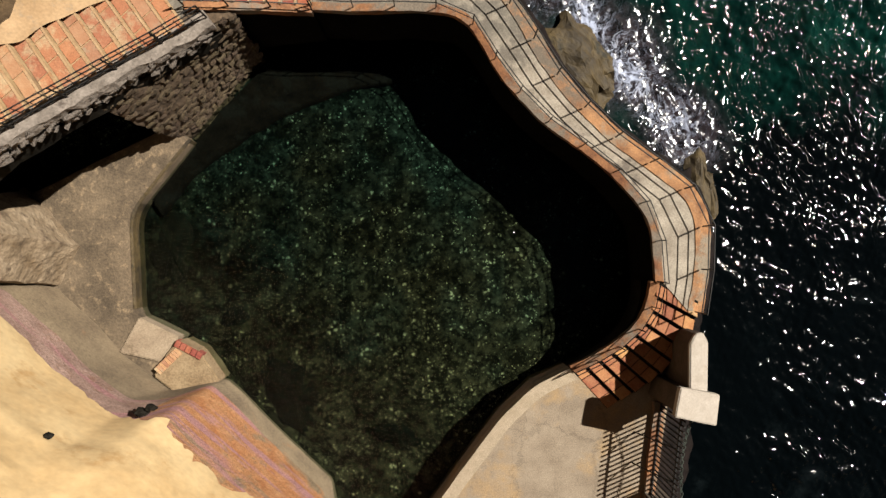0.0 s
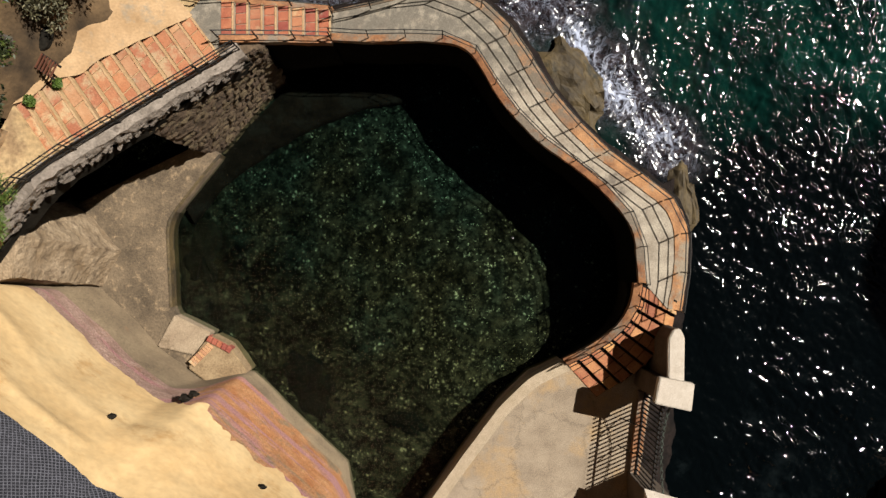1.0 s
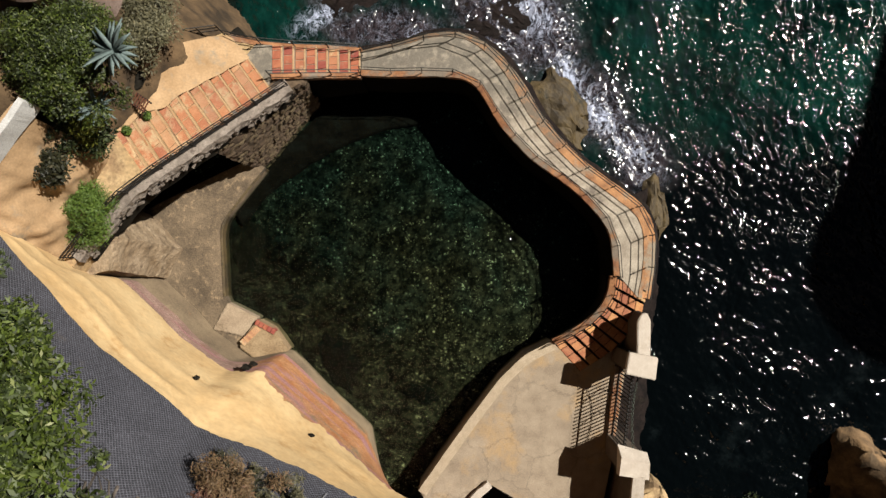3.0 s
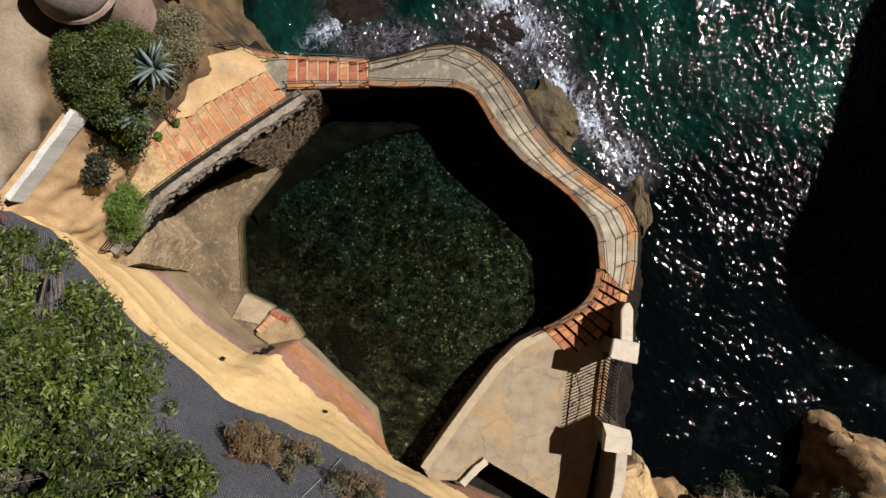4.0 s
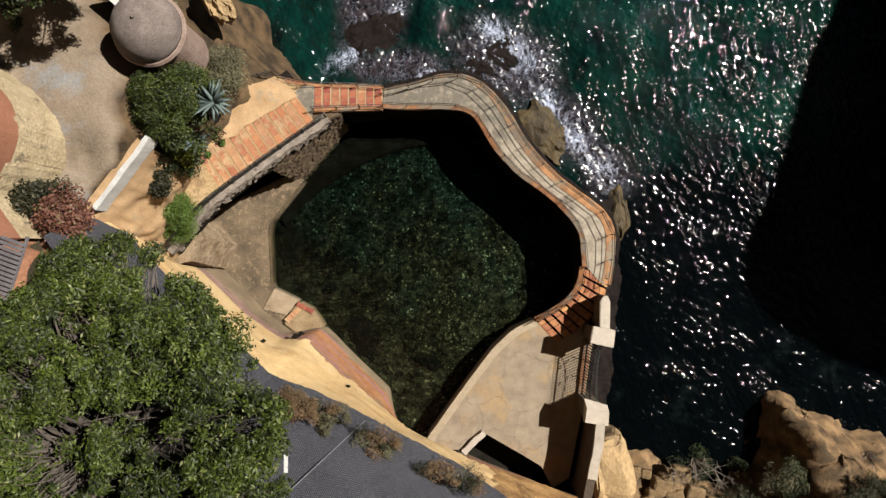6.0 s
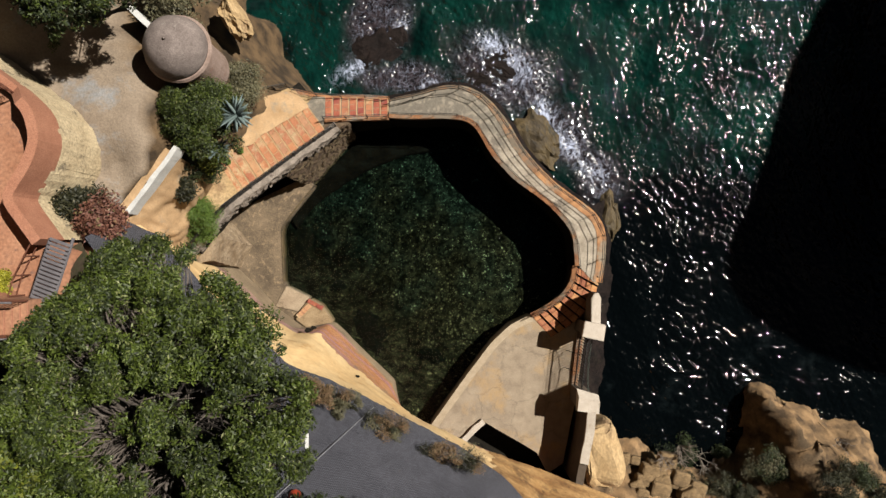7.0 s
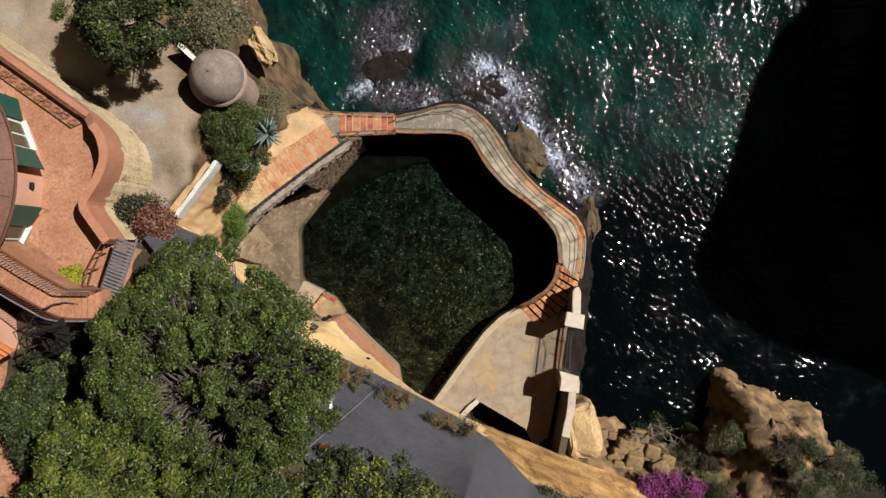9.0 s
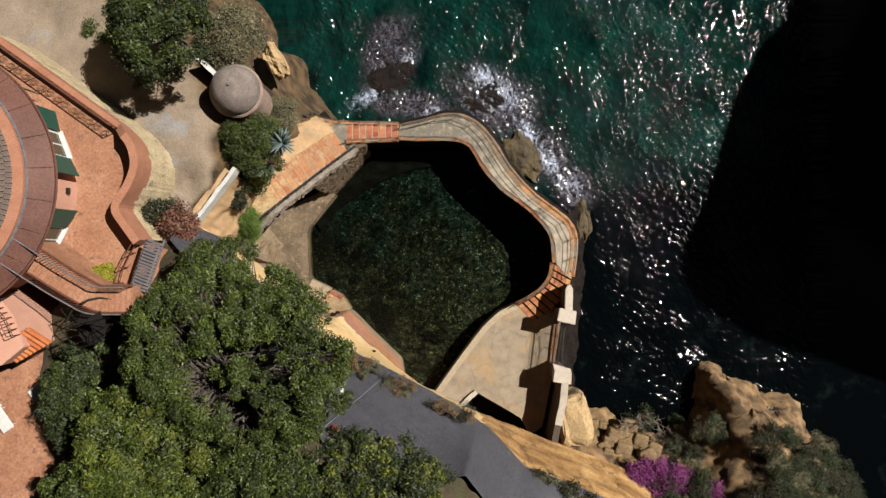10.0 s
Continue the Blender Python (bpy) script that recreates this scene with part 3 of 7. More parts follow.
# ---- west ledge and walls ----


def ledge():
    o = [(-8.64, 3.68), (-9.49, 2.63), (-10.62, 1.21), (-10.44, -2.02), (-10.3, -2.3), (-9.4, -3.6), (-8.9, -4.9), (-11.2, -4.6), (-13.4, -2.2), (-15.2, 0.8), (-14.3, 1.8), (-11.9, 3.0), (-9.2, 4.3)]
    t = thing("ledge", "worn brown concrete ledge at the pool", "ledge", kind="structure")
    part("ledge_body", prism("ledge_body", o, 1.7, 2.55, ledge_concrete, 0.05), parent=t)
    part("curb", rough_up(band("curb", resample([(-8.6, 3.75), (-9.5, 2.65), (-10.6, 1.25), (-10.43, -2.0)], 20), offset(resample([(-8.6, 3.75), (-9.5, 2.65), (-10.6, 1.25), (-10.43, -2.0)], 20), -0.09), 1.7, 2.58, 2.6, 2.4, weedy_rock), 0.015, 3), parent=t, label="dark wet edge of the ledge")


ledge()


def cliff():
    """The rendered cliff beside the pool: lofted from its foot over the broken lip to the edge of the netting and the crest."""
    foot = [(-14.6, 1.2, 9.2), (-13.8, -0.9, 7.0), (-13.2, -1.24, 2.5), (-11.7, -2.64, 2.5), (-11.0, -3.5, 2.5), (-9.2, -4.8, 2.5), (-7.5, -4.45, 1.9), (-5.72, -6.22, 1.9), (-3.85, -7.97, 1.9), (-3.4, -11.4, 1.0), (0.4, -11.7, 2.0), (5.0, -13.4, 2.5), (11.0, -15.2, 2.5), (16.0, -18.0, 3.0)]
    lip = [(-14.7, 1.0, 11.0), (-13.8, -0.95, 8.0), (-13.1, -1.1, 7.2), (-11.5, -2.65, 7.0), (-10.6, -3.5, 7.2), (-8.7, -4.55, 7.8), (-7.6, -4.5, 8.0), (-6.0, -6.0, 8.0), (-4.0, -7.7, 8.0), (-2.4, -8.6, 9.0), (0.4, -10.0, 9.0), (4.8, -12.3, 6.5), (11.0, -14.8, 5.5), (16.0, -17.8, 5.0)]
    net = [(-14.9, 1.0, 14.0), (-13.45, 0.42, 14.0), (-12.7, -0.5, 14.0), (-11.77, -1.42, 14.0), (-11.15, -2.18, 14.0), (-10.44, -2.92, 14.0), (-8.84, -4.42, 13.6), (-7.83, -5.42, 13.3), (-6.12, -6.05, 13.2), (-4.65, -6.73, 13.2), (-2.4, -7.85, 13.2), (-0.5, -8.95, 13.0), (1.7, -10.6, 12.3), (3.8, -13.0, 11.5), (9.8, -15.9, 9.5), (15.0, -19.5, 8.0)]
    crest = [(-14.9, 0.2, 17.2), (-13.2, -1.2, 18.5), (-12.2, -1.9, 18.5), (-10.9, -3.2, 18.8), (-9.9, -4.2, 19.2), (-9.0, -6.0, 20.2), (-7.6, -7.6, 21.8), (-5.9, -8.8, 22.6), (-3.9, -9.9, 22.8), (-2.2, -10.8, 22.4), (0.0, -10.6, 20.5), (2.2, -14.6, 17.0), (6.0, -19.0, 15.0), (11.0, -23.0, 13.0)]
    back = [(-30.0, -8.0, 14.5), (-26.0, -10.0, 15.0), (-22.0, -13.0, 15.5), (-20.0, -16.0, 17.5), (-18.0, -19.0, 20.0), (-16.0, -22.0, 23.0), (-14.0, -24.0, 23.0), (-12.0, -26.0, 23.0), (-10.0, -28.0, 23.0), (-8.0, -30.0, 23.0), (-4.0, -32.0, 22.0), (0.0, -34.0, 20.0), (5.0, -36.0, 19.0), (12.0, -38.0, 17.0)]
    M = 360
    curves = [resample(c, M) for c in (foot, lip, net, crest, back)]
    along = np.concatenate([[0], np.cumsum(np.linalg.norm(np.diff(curves[1][:, :2], axis=0), axis=1))])

    def sheet(name, a, b, rows, mat, rel, ragged=0.0, proud=0.0):
        v, uv = [], []
        for r in np.linspace(0, 1, rows):
            for j in range(M):
                q = a[j] * (1 - r) + b[j] * r
                upper = min(1.0, max(0.0, (-8.3 - q[0]) / 0.8))
                chips = noise.noise(Vector((along[j] * 0.8, 3.0, 0))) + 0.55 * noise.noise(Vector((along[j] * 2.1, 8.0, 0))) + 0.4 * noise.noise(Vector((along[j] * 5.3, 5.0, 0)))
                jag = ragged * chips * (1 - 0.8 * upper) * (1 - r) ** 3 * min(1.0, max(0.12, (3.0 - q[0]) / 3.0))
                q = q + (b[j] - a[j]) * jag / max(1.0, np.linalg.norm(b[j] - a[j])) + np.array([0.65, 0.75, 0.1]) * proud
                if name == "render_coat":
                    wav = 0.06 * noise.noise(Vector((along[j] * 0.35, 1.0, 0)))
                    fold = upper * (0.05 * math.exp(-((r - 0.5 - wav) / 0.05) ** 2) + 0.07 * math.exp(-((r - 0.78 - wav) / 0.04) ** 2))
                    lump = 0.16 * (1 - upper) * noise.noise(Vector((along[j] * 0.55, r * 3.2, 7.0)))
                    q = q + np.array([0.62, 0.72, 0.0]) * (fold + lump * math.sin(math.pi * r))
                v.append(tuple(q))
                uv.append((along[j], np.linalg.norm(b[j] - a[j]) * r))
        f = [(i * M + j, i * M + j + 1, (i + 1) * M + j + 1, (i + 1) * M + j) for i in range(rows - 1) for j in range(M - 1)]
        me = mesh_of(name, v, f, mat, True)
        lay = me.uv_layers.new(name="run")
        lay.data.foreach_set("uv", np.array([uv[l.vertex_index] for l in me.loops], np.float32).ravel())
        if name == "render_coat":
            me.materials.append(earth_bank)
            for f_ in me.polygons:
                if f_.center.x + 0.5 * noise.noise(f_.center * 1.5) > 1.6:
                    f_.material_index = 1
        if name == "brick_strip":
            me.materials.append(pink_strip)
            for f_ in me.polygons:
                if f_.center.x < -8.3:
                    f_.material_index = 1
        return rough_up(me, rel, 0.5)

    t = thing("cliff", "ochre rendered cliff above the sea pool", "cliff", kind="structure")
    share = np.interp(curves[0][:, 0], [-9.0, -7.6], [0.62, 0.25])[:, None]
    mid_ = curves[0] * (1 - share) + curves[1] * share
    for nm, a, b, rows, m, rel, rag, pr, lab in (("foot_wall", curves[0], mid_, 14, foot_render, 0.05, 0, 0.0, "grey-brown rendered foot of the cliff"),
                                                 ("brick_strip", mid_, curves[1] * 0.88 + curves[2] * 0.12, 18, brick_strip, 0.05, 0.0, 0.0, "bare pink and orange brick courses"),
                                                 ("render_coat", curves[1], curves[2], 44, ochre, 0.06, 0.9, 0.1, "smooth ochre render with a broken edge"),
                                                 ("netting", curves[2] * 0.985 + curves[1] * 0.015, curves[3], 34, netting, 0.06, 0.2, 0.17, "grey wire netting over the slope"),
                                                 ("slope", curves[3], curves[4], 40, scrub_soil, 0.3, 0, 0.0, "dry soil of the slope")):
        part(nm, sheet(nm, a, b, rows, m, rel, rag, pr), parent=t, label=lab)
    # splits and holes along the broken edge of the render, their shade modelled as near-black lumps
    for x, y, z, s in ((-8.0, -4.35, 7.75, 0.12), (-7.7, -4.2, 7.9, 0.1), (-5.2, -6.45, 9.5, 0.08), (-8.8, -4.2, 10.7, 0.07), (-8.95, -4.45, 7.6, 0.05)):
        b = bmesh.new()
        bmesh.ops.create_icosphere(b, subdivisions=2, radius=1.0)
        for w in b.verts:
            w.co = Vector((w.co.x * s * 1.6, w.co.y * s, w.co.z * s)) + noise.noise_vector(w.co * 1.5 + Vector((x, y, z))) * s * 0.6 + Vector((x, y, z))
        part("hole", b, shade_dark, t, "hole in the render, its shade a near-black lump")
    # seams where the net's lengths overlap
    for j0, j1 in ((136, 120), (184, 171), (217, 240), (248, 264)):
        pts = [curves[2][j0] * (1 - r) + curves[3][j1] * r + np.array([0.13, 0.15, 0.05]) for r in np.linspace(0.05, 1, 12)]
        part("cable", path_tube("cable", pts, 0.02, net_wire, 5), parent=t, label="pale seam wire of the netting")


def run_nodes(m):
    n, k = m.node_tree.nodes, m.node_tree.links
    u = n.new("ShaderNodeUVMap")
    u.uv_map = "run"
    return n, k, u, [x for x in n if x.type == "HUE_SAT"][0]


foot_render = surf("grey_brown_render", (0.24, 0.175, 0.11), (0.40, 0.30, 0.185), 0.7, 0.92, 0.7, 14, (0.48, 0.25, 0.12), 0.5, 0.6, depth=0.05)
brick_strip = surf("brick_courses", (0.56, 0.22, 0.08), (0.74, 0.40, 0.19), 1.6, 0.92, 1.0, 16, (0.36, 0.27, 0.165), 0.7, 0.56, depth=0.07)
pink_strip = surf("pink_courses", (0.40, 0.25, 0.20), (0.62, 0.42, 0.34), 1.4, 0.92, 1.0, 16, (0.42, 0.24, 0.16), 1.1, 0.56, depth=0.07)
for strip in (brick_strip, pink_strip):
    n, k, u, hs = run_nodes(strip)
    bt = n.new("ShaderNodeTexBrick")
    bt.inputs["Scale"].default_value, bt.inputs["Brick Width"].default_value, bt.inputs["Row Height"].default_value, bt.inputs["Mortar Size"].default_value = 1.0, 0.26, 0.085, 0.012
    bt.inputs["Color1"].default_value, bt.inputs["Color2"].default_value, bt.inputs["Mortar"].default_value = (1, 1, 1, 1), (0.82, 0.78, 0.78, 1), (0.55, 0.45, 0.36, 1)
    k.new(u.outputs[0], bt.inputs["Vector"])
    # lilac and grey streaks along the courses
    bands = n.new("ShaderNodeMapping")
    bands.inputs["Scale"].default_value = (0.16, 1.1, 1)
    k.new(u.outputs[0], bands.inputs["Vector"])
    lilac = blend(span(rough_noise(1.0, 6, 0.65, bands.outputs[0]).outputs[0], 0.5, 0.58), hs.inputs["Color"].links[0].from_socket, (0.30, 0.155, 0.15, 1))
    tan_ = blend(span(rough_noise(0.8, 6, 0.7, bands.outputs[0], 0.4).outputs[0], 0.58, 0.68), lilac, (0.21, 0.145, 0.085, 1))
    k.new(tan_, hs.inputs["Color"])
    ml = n.new("ShaderNodeMix")
    ml.data_type, ml.blend_type = "RGBA", "MULTIPLY"
    ml.inputs[0].default_value = 0.6
    k.new(hs.inputs["Color"].links[0].from_socket, ml.inputs[6])
    k.new(bt.outputs["Color"], ml.inputs[7])
    k.new(ml.outputs[2], hs.inputs["Color"])
earth_bank = surf("streaked_earth_bank", (0.36, 0.20, 0.075), (0.62, 0.40, 0.18), 0.9, 0.95, 1.0, 9, (0.20, 0.115, 0.05), 0.8, 0.54, depth=0.06)
n, k, u, hs = run_nodes(earth_bank)
ws = n.new("ShaderNodeTexNoise")
ws.inputs["Scale"].default_value, ws.inputs["Detail"].default_value = 1.0, 4
mp = n.new("ShaderNodeMapping")
mp.inputs["Scale"].default_value = (0.3, 1.5, 1)
k.new(u.outputs[0], mp.inputs["Vector"])
k.new(mp.outputs[0], ws.inputs["Vector"])
wr = n.new("ShaderNodeValToRGB")
wr.color_ramp.elements[0].position, wr.color_ramp.elements[1].position = 0.35, 0.62
wr.color_ramp.elements[0].color, wr.color_ramp.elements[1].color = (0.6, 0.5, 0.42, 1), (1.12, 1.08, 1.0, 1)
k.new(ws.outputs[0], wr.inputs[0])
ml = n.new("ShaderNodeMix")
ml.data_type, ml.blend_type = "RGBA", "MULTIPLY"
ml.inputs[0].default_value = 1.0
k.new(hs.inputs["Color"].links[0].from_socket, ml.inputs[6])
k.new(wr.outputs[0], ml.inputs[7])
k.new(ml.outputs[2], hs.inputs["Color"])
# soil darkened so gaps between the tree crowns read as shade
scrub_soil = surf("scrub_soil", (0.05, 0.04, 0.022), (0.11, 0.08, 0.045), 0.8, 0.95, 0.8, 9, (0.07, 0.07, 0.03), 0.9, 0.5, depth=0.08)
net_wire = surf("net_wire", (0.22, 0.22, 0.24), (0.32, 0.32, 0.34), 4, 0.6, 0.2, 40)
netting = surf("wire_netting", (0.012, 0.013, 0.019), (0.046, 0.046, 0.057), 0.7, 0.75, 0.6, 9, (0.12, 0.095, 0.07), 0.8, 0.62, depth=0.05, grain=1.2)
n, k, u, hs = run_nodes(netting)
waves = []
for turn_ in (40, -40):
    mp = n.new("ShaderNodeMapping")
    mp.inputs["Rotation"].default_value = (0, 0, radians(turn_))
    k.new(u.outputs[0], mp.inputs["Vector"])
    wt = n.new("ShaderNodeTexWave")
    wt.inputs["Scale"].default_value, wt.inputs["Distortion"].default_value, wt.inputs["Detail"].default_value, wt.inputs["Detail Scale"].default_value = 4.0, 0.9, 1.0, 0.4
    k.new(mp.outputs[0], wt.inputs["Vector"])
    waves.append(wt)
mxm = n.new("ShaderNodeMath")
mxm.operation = "MAXIMUM"
k.new(waves[0].outputs["Fac"], mxm.inputs[0])
k.new(waves[1].outputs["Fac"], mxm.inputs[1])
wr = n.new("ShaderNodeMapRange")
wr.inputs["From Min"].default_value, wr.inputs["From Max"].default_value = 0.8, 0.97
k.new(mxm.outputs[0], wr.inputs[0])
wm = n.new("ShaderNodeMix")
wm.data_type = "RGBA"
k.new(wr.outputs[0], wm.inputs[0])
k.new(hs.inputs["Color"].links[0].from_socket, wm.inputs[6])
wm.inputs[7].default_value = (0.085, 0.085, 0.10, 1)
k.new(wm.outputs[2], hs.inputs["Color"])
cliff()

# ---- stairs, cave wall and path ----


def piece(name, corners, z0, z1, mat, parent, gap=0.012):
    """A brick or tile over four plan corners, with a chamfered top."""
    c = Vector((sum(p[0] for p in corners) / 4, sum(p[1] for p in corners) / 4, 0))
    verts, h = [], 0.012
    for z, g in ((z0, gap), (z1 - h, gap), (z1, gap + h)):
        for x, y in corners:
            d = Vector((x, y, 0)) - c
            q = c + d * (1 - g / max(d.length, 0.05) * 1.4)
            verts.append((q.x, q.y, z))
    faces = [(8, 9, 10, 11)] + [(r * 4 + i, r * 4 + (i + 1) % 4, r * 4 + 4 + (i + 1) % 4, r * 4 + 4 + i) for r in (0, 1) for i in range(4)]
    return part(name, fix(mesh_of(name, verts, faces, mat)), parent=parent)


def lerp(a, b, t):
    return tuple(x + (y - x) * t for x, y in zip(a, b))


def flight(t, lines, zs, across, deep, mats, name="brick", base=mortar, drop=0.5, jog=True, nose=0.0, nose_mat=mortar):
    """Treads between plan lines (near end, far end), each a body with loose-set bricks on it."""
    rnd = random.Random(len(lines) + across)
    for i in range(len(lines) - 1):
        (a0, a1), (b0, b1), z = lines[i], lines[i + 1], zs[i]
        step = part("step", prism("step", [a0, a1, b1, b0], z - drop, z - 0.03, base), parent=t)
        mat = mats[i % len(mats)]
        if nose:
            n0, n1 = lerp(a0, b0, nose), lerp(a1, b1, nose)
            piece("nosing_shade_strip", [a0, a1, n1, n0], z - 0.06, z + 0.012, nose_mat, step, 0.004)
            a0, a1 = n0, n1
        for u in range(deep):
            off = (0.5 / across if (u + i) % 2 and jog else 0.0)
            cuts = sorted({0.0, 1.0} | {min(1, max(0, (j + 0.0) / across + off)) for j in range(across + 1)})
            for s0, s1 in zip(cuts, cuts[1:]):
                if s1 - s0 < 0.03:
                    continue
                q = []
                for s, v in ((s0, u / deep), (s1, u / deep), (s1, (u + 1) / deep), (s0, (u + 1) / deep)):
                    q.append(lerp(lerp(a0, a1, s), lerp(b0, b1, s), v))
                piece(name, q, z - 0.05, z + rnd.uniform(-0.006, 0.008), mat, step)


def stairs():
    # red flight from the walkway up to the landing
    t = thing("staircase", "red brick steps up from the walkway", "stairs", kind="structure")
    L = []
    for i in range(9):
        u = i / 8
        x = -4.03 - 3.36 * u
        L.append(((x, 7.66 - 0.52 * u), (x, 8.14 - 0.02 * u)))
        L[-1] = ((x, 7.45 - 0.36 * u), (x, 8.40 - 0.22 * u))
    flight(t, L, [WALK + 0.18 * (i + 1) for i in range(8)], 3, 1, [brick, brick, tile_red], nose=0.14, nose_mat=brick_pale)
    railing("railing", "short iron railing at the shore end of the path", [(-10.7, 8.35, 6.9), (-9.4, 8.75, 6.3)], 0.9, 0.7, (0.3, 0.6, 0.88), r=0.02)
    s = resample([(-4.02, 7.36), (-5.4, 7.22), (-7.4, 6.95)], 18)
    zz = np.linspace(WALK + 0.1, 6.5, 18)
    part("south_wall", rough_up(band("south_wall", offset(s, 0.12), offset(s, -0.12), zz - 0.35, zz, zz, zz - 0.4, coping_brick), 0.03, 3), parent=t, label="low worn brick wall")
    # lower wall split off and coloured as if in full shade
    part("under_wall", band("under_wall", offset(s, 0.06), offset(s, -0.06), -1, zz - 0.2, zz - 0.2, -1, shade_wall), parent=t, label="wall below the steps with shade painted near-black")
    s2 = resample([(-4.02, 8.42), (-5.4, 8.38), (-7.4, 8.2), (-9.2, 8.55)], 22)
    z2 = np.interp(np.linspace(0, 1, 22), [0, 0.65, 1], [WALK + 0.05, 6.3, 6.4])
    part("north_wall", rough_up(band("north_wall", offset(s2, 0.1), offset(s2, -0.16), z2 - 0.6, z2, z2 - 0.1, -1, coping_brick), 0.03, 3), parent=t, label="low worn brick wall beside the sea")
    part("landing", rough_up(prism("landing", [(-7.38, 7.0), (-7.38, 8.2), (-8.0, 8.25), (-8.55, 7.6), (-7.6, 6.4)], 5.4, 6.44, concrete), 0.01, 2), parent=t, label="whitish stained concrete landing")
    railing("railing", "black iron railing beside the red steps", [(x, y, z) for (x, y), z in zip(s[:, :2], zz)], 0.85, 1.2, (0.4, 0.83), r=0.02)
    railing("railing", "black iron railing on the sea side of the steps", [(x, y, z) for (x, y), z in zip(s2[:, :2], z2)], 0.8, 1.3, (0.4, 0.78), r=0.02)
    # orange flight along the cave wall
    t = thing("staircase", "orange terracotta steps beside the cave wall", "stairs", kind="structure")
    a0, a1, b0, b1 = Vector((-7.25, 6.25)), Vector((-8.35, 7.75)), Vector((-11.35, 2.65)), Vector((-12.35, 4.2))
    L, Z = [], []
    for i in range(14):
        u = i / 13
        p0, p1 = a0.lerp(b0, u), a1.lerp(b1, u)
        L.append(((p0.x, p0.y), (p1.x, p1.y)))
        Z.append(6.5 + 2.9 * (i + 0.6) / 13)
    flight(t, L, Z, 3, 1, [tile_red, brick_orange, tile_red, tile_red], "tile", ochre_path, 1.2, nose=0.14, nose_mat=brick_pale)
    rim = resample([(-6.75, 6.6), (-7.9, 5.62), (-11.05, 2.62), (-12.25, 1.5), (-13.56, -0.2)], 40)
    rz = np.interp(rim[:, 0], [-13.6, -11.3, -7.3, -6.7], [9.45, 9.45, 6.6, 6.45])
    part("edge_wall", rough_up(band("edge_wall", offset(rim, 0.28), offset(rim, -0.28), rz - 0.3, rz + 0.05, rz - 0.02, rz - 0.5, rough_edge), 0.1, 2.6), parent=t, label="rough grey stone edge of the stair")
    railing("railing", "black iron railing along the cave edge", [(x, y, z) for (x, y), z in zip(rim[:, :2], rz)], 0.95, 1.5, (0.25, 0.5, 0.72, 0.95), r=0.022, pickets=0.36)
    # the vault of the cave under the stair
    rnd = random.Random(31)
    lip_ = offset(rim, 0.3)
    chip = []
    for i in range(5):
        b = bmesh.new()
        bmesh.ops.create_icosphere(b, subdivisions=1, radius=1.0)
        for w in b.verts:
            w.co = Vector([math.copysign(abs(c) ** 0.6, c) for c in w.co]) + noise.noise_vector(w.co * 1.4 + Vector((i * 5, 2, 0))) * 0.4
        me = bpy.data.meshes.new("edge_stone")
        b.to_mesh(me)
        b.free()
        me.materials.append(rough_edge)
        chip.append(me)
    ew = bpy.data.objects["edge_wall"]
    for i in range(260):
        j = rnd.uniform(1, 38)
        q = lip_[int(j)] + (lip_[int(j) + 1] - lip_[int(j)]) * (j % 1)
        zz_ = rz[int(j)] - rnd.uniform(0.02, 0.75)
        s_ = rnd.uniform(0.03, 0.1)
        at_ = part("edge_stone", chip[i % 5], parent=ew)
        at_.matrix_basis = pose(q[0] + rnd.uniform(-0.14, 0.03), q[1] - rnd.uniform(-0.12, 0.02), zz_, rnd.uniform(-25, 25), rnd.uniform(-25, 25), 43 + rnd.uniform(-30, 30)) @ Matrix.Diagonal((s_ * 1.9, s_ * 0.8, s_ * 0.9, 1))
    # vault and back wall carry the cave's shade in their colour
    vault = part("vault", rough_up(band("vault", offset(rim, 0.2), offset(rim, -3.4), rz - 1.5, rz - 0.9, rz - 0.9, rz - 2.3, shade_dark), 0.08, 1.2), parent=t, label="rock vault of the cave with shade painted near-black")
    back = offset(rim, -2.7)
    part("cave_back", rough_up(band("cave_back", back, offset(back, -0.6), 0, rz - 0.8, rz - 0.8, 0, shade_dark), 0.08, 1.2), parent=t, label="back wall of the cave with shade painted near-black")


brick_pale = surf("pale_worn_brick", (0.50, 0.30, 0.15), (0.64, 0.43, 0.24), 1.6, 0.9, 0.6, 24, (0.46, 0.22, 0.10), 1.4, 0.55)
tile_red = surf("red_terracotta", (0.46, 0.165, 0.08), (0.58, 0.27, 0.14), 1.6, 0.88, 0.6, 30, (0.60, 0.42, 0.24), 1.1, 0.5, piece=0.14)
rough_edge = surf("rough_grey_stone", (0.19, 0.155, 0.125), (0.40, 0.335, 0.28), 2.2, 0.95, 1.0, 14, (0.13, 0.10, 0.08), 2.0, 0.58, depth=0.08)
stairs()


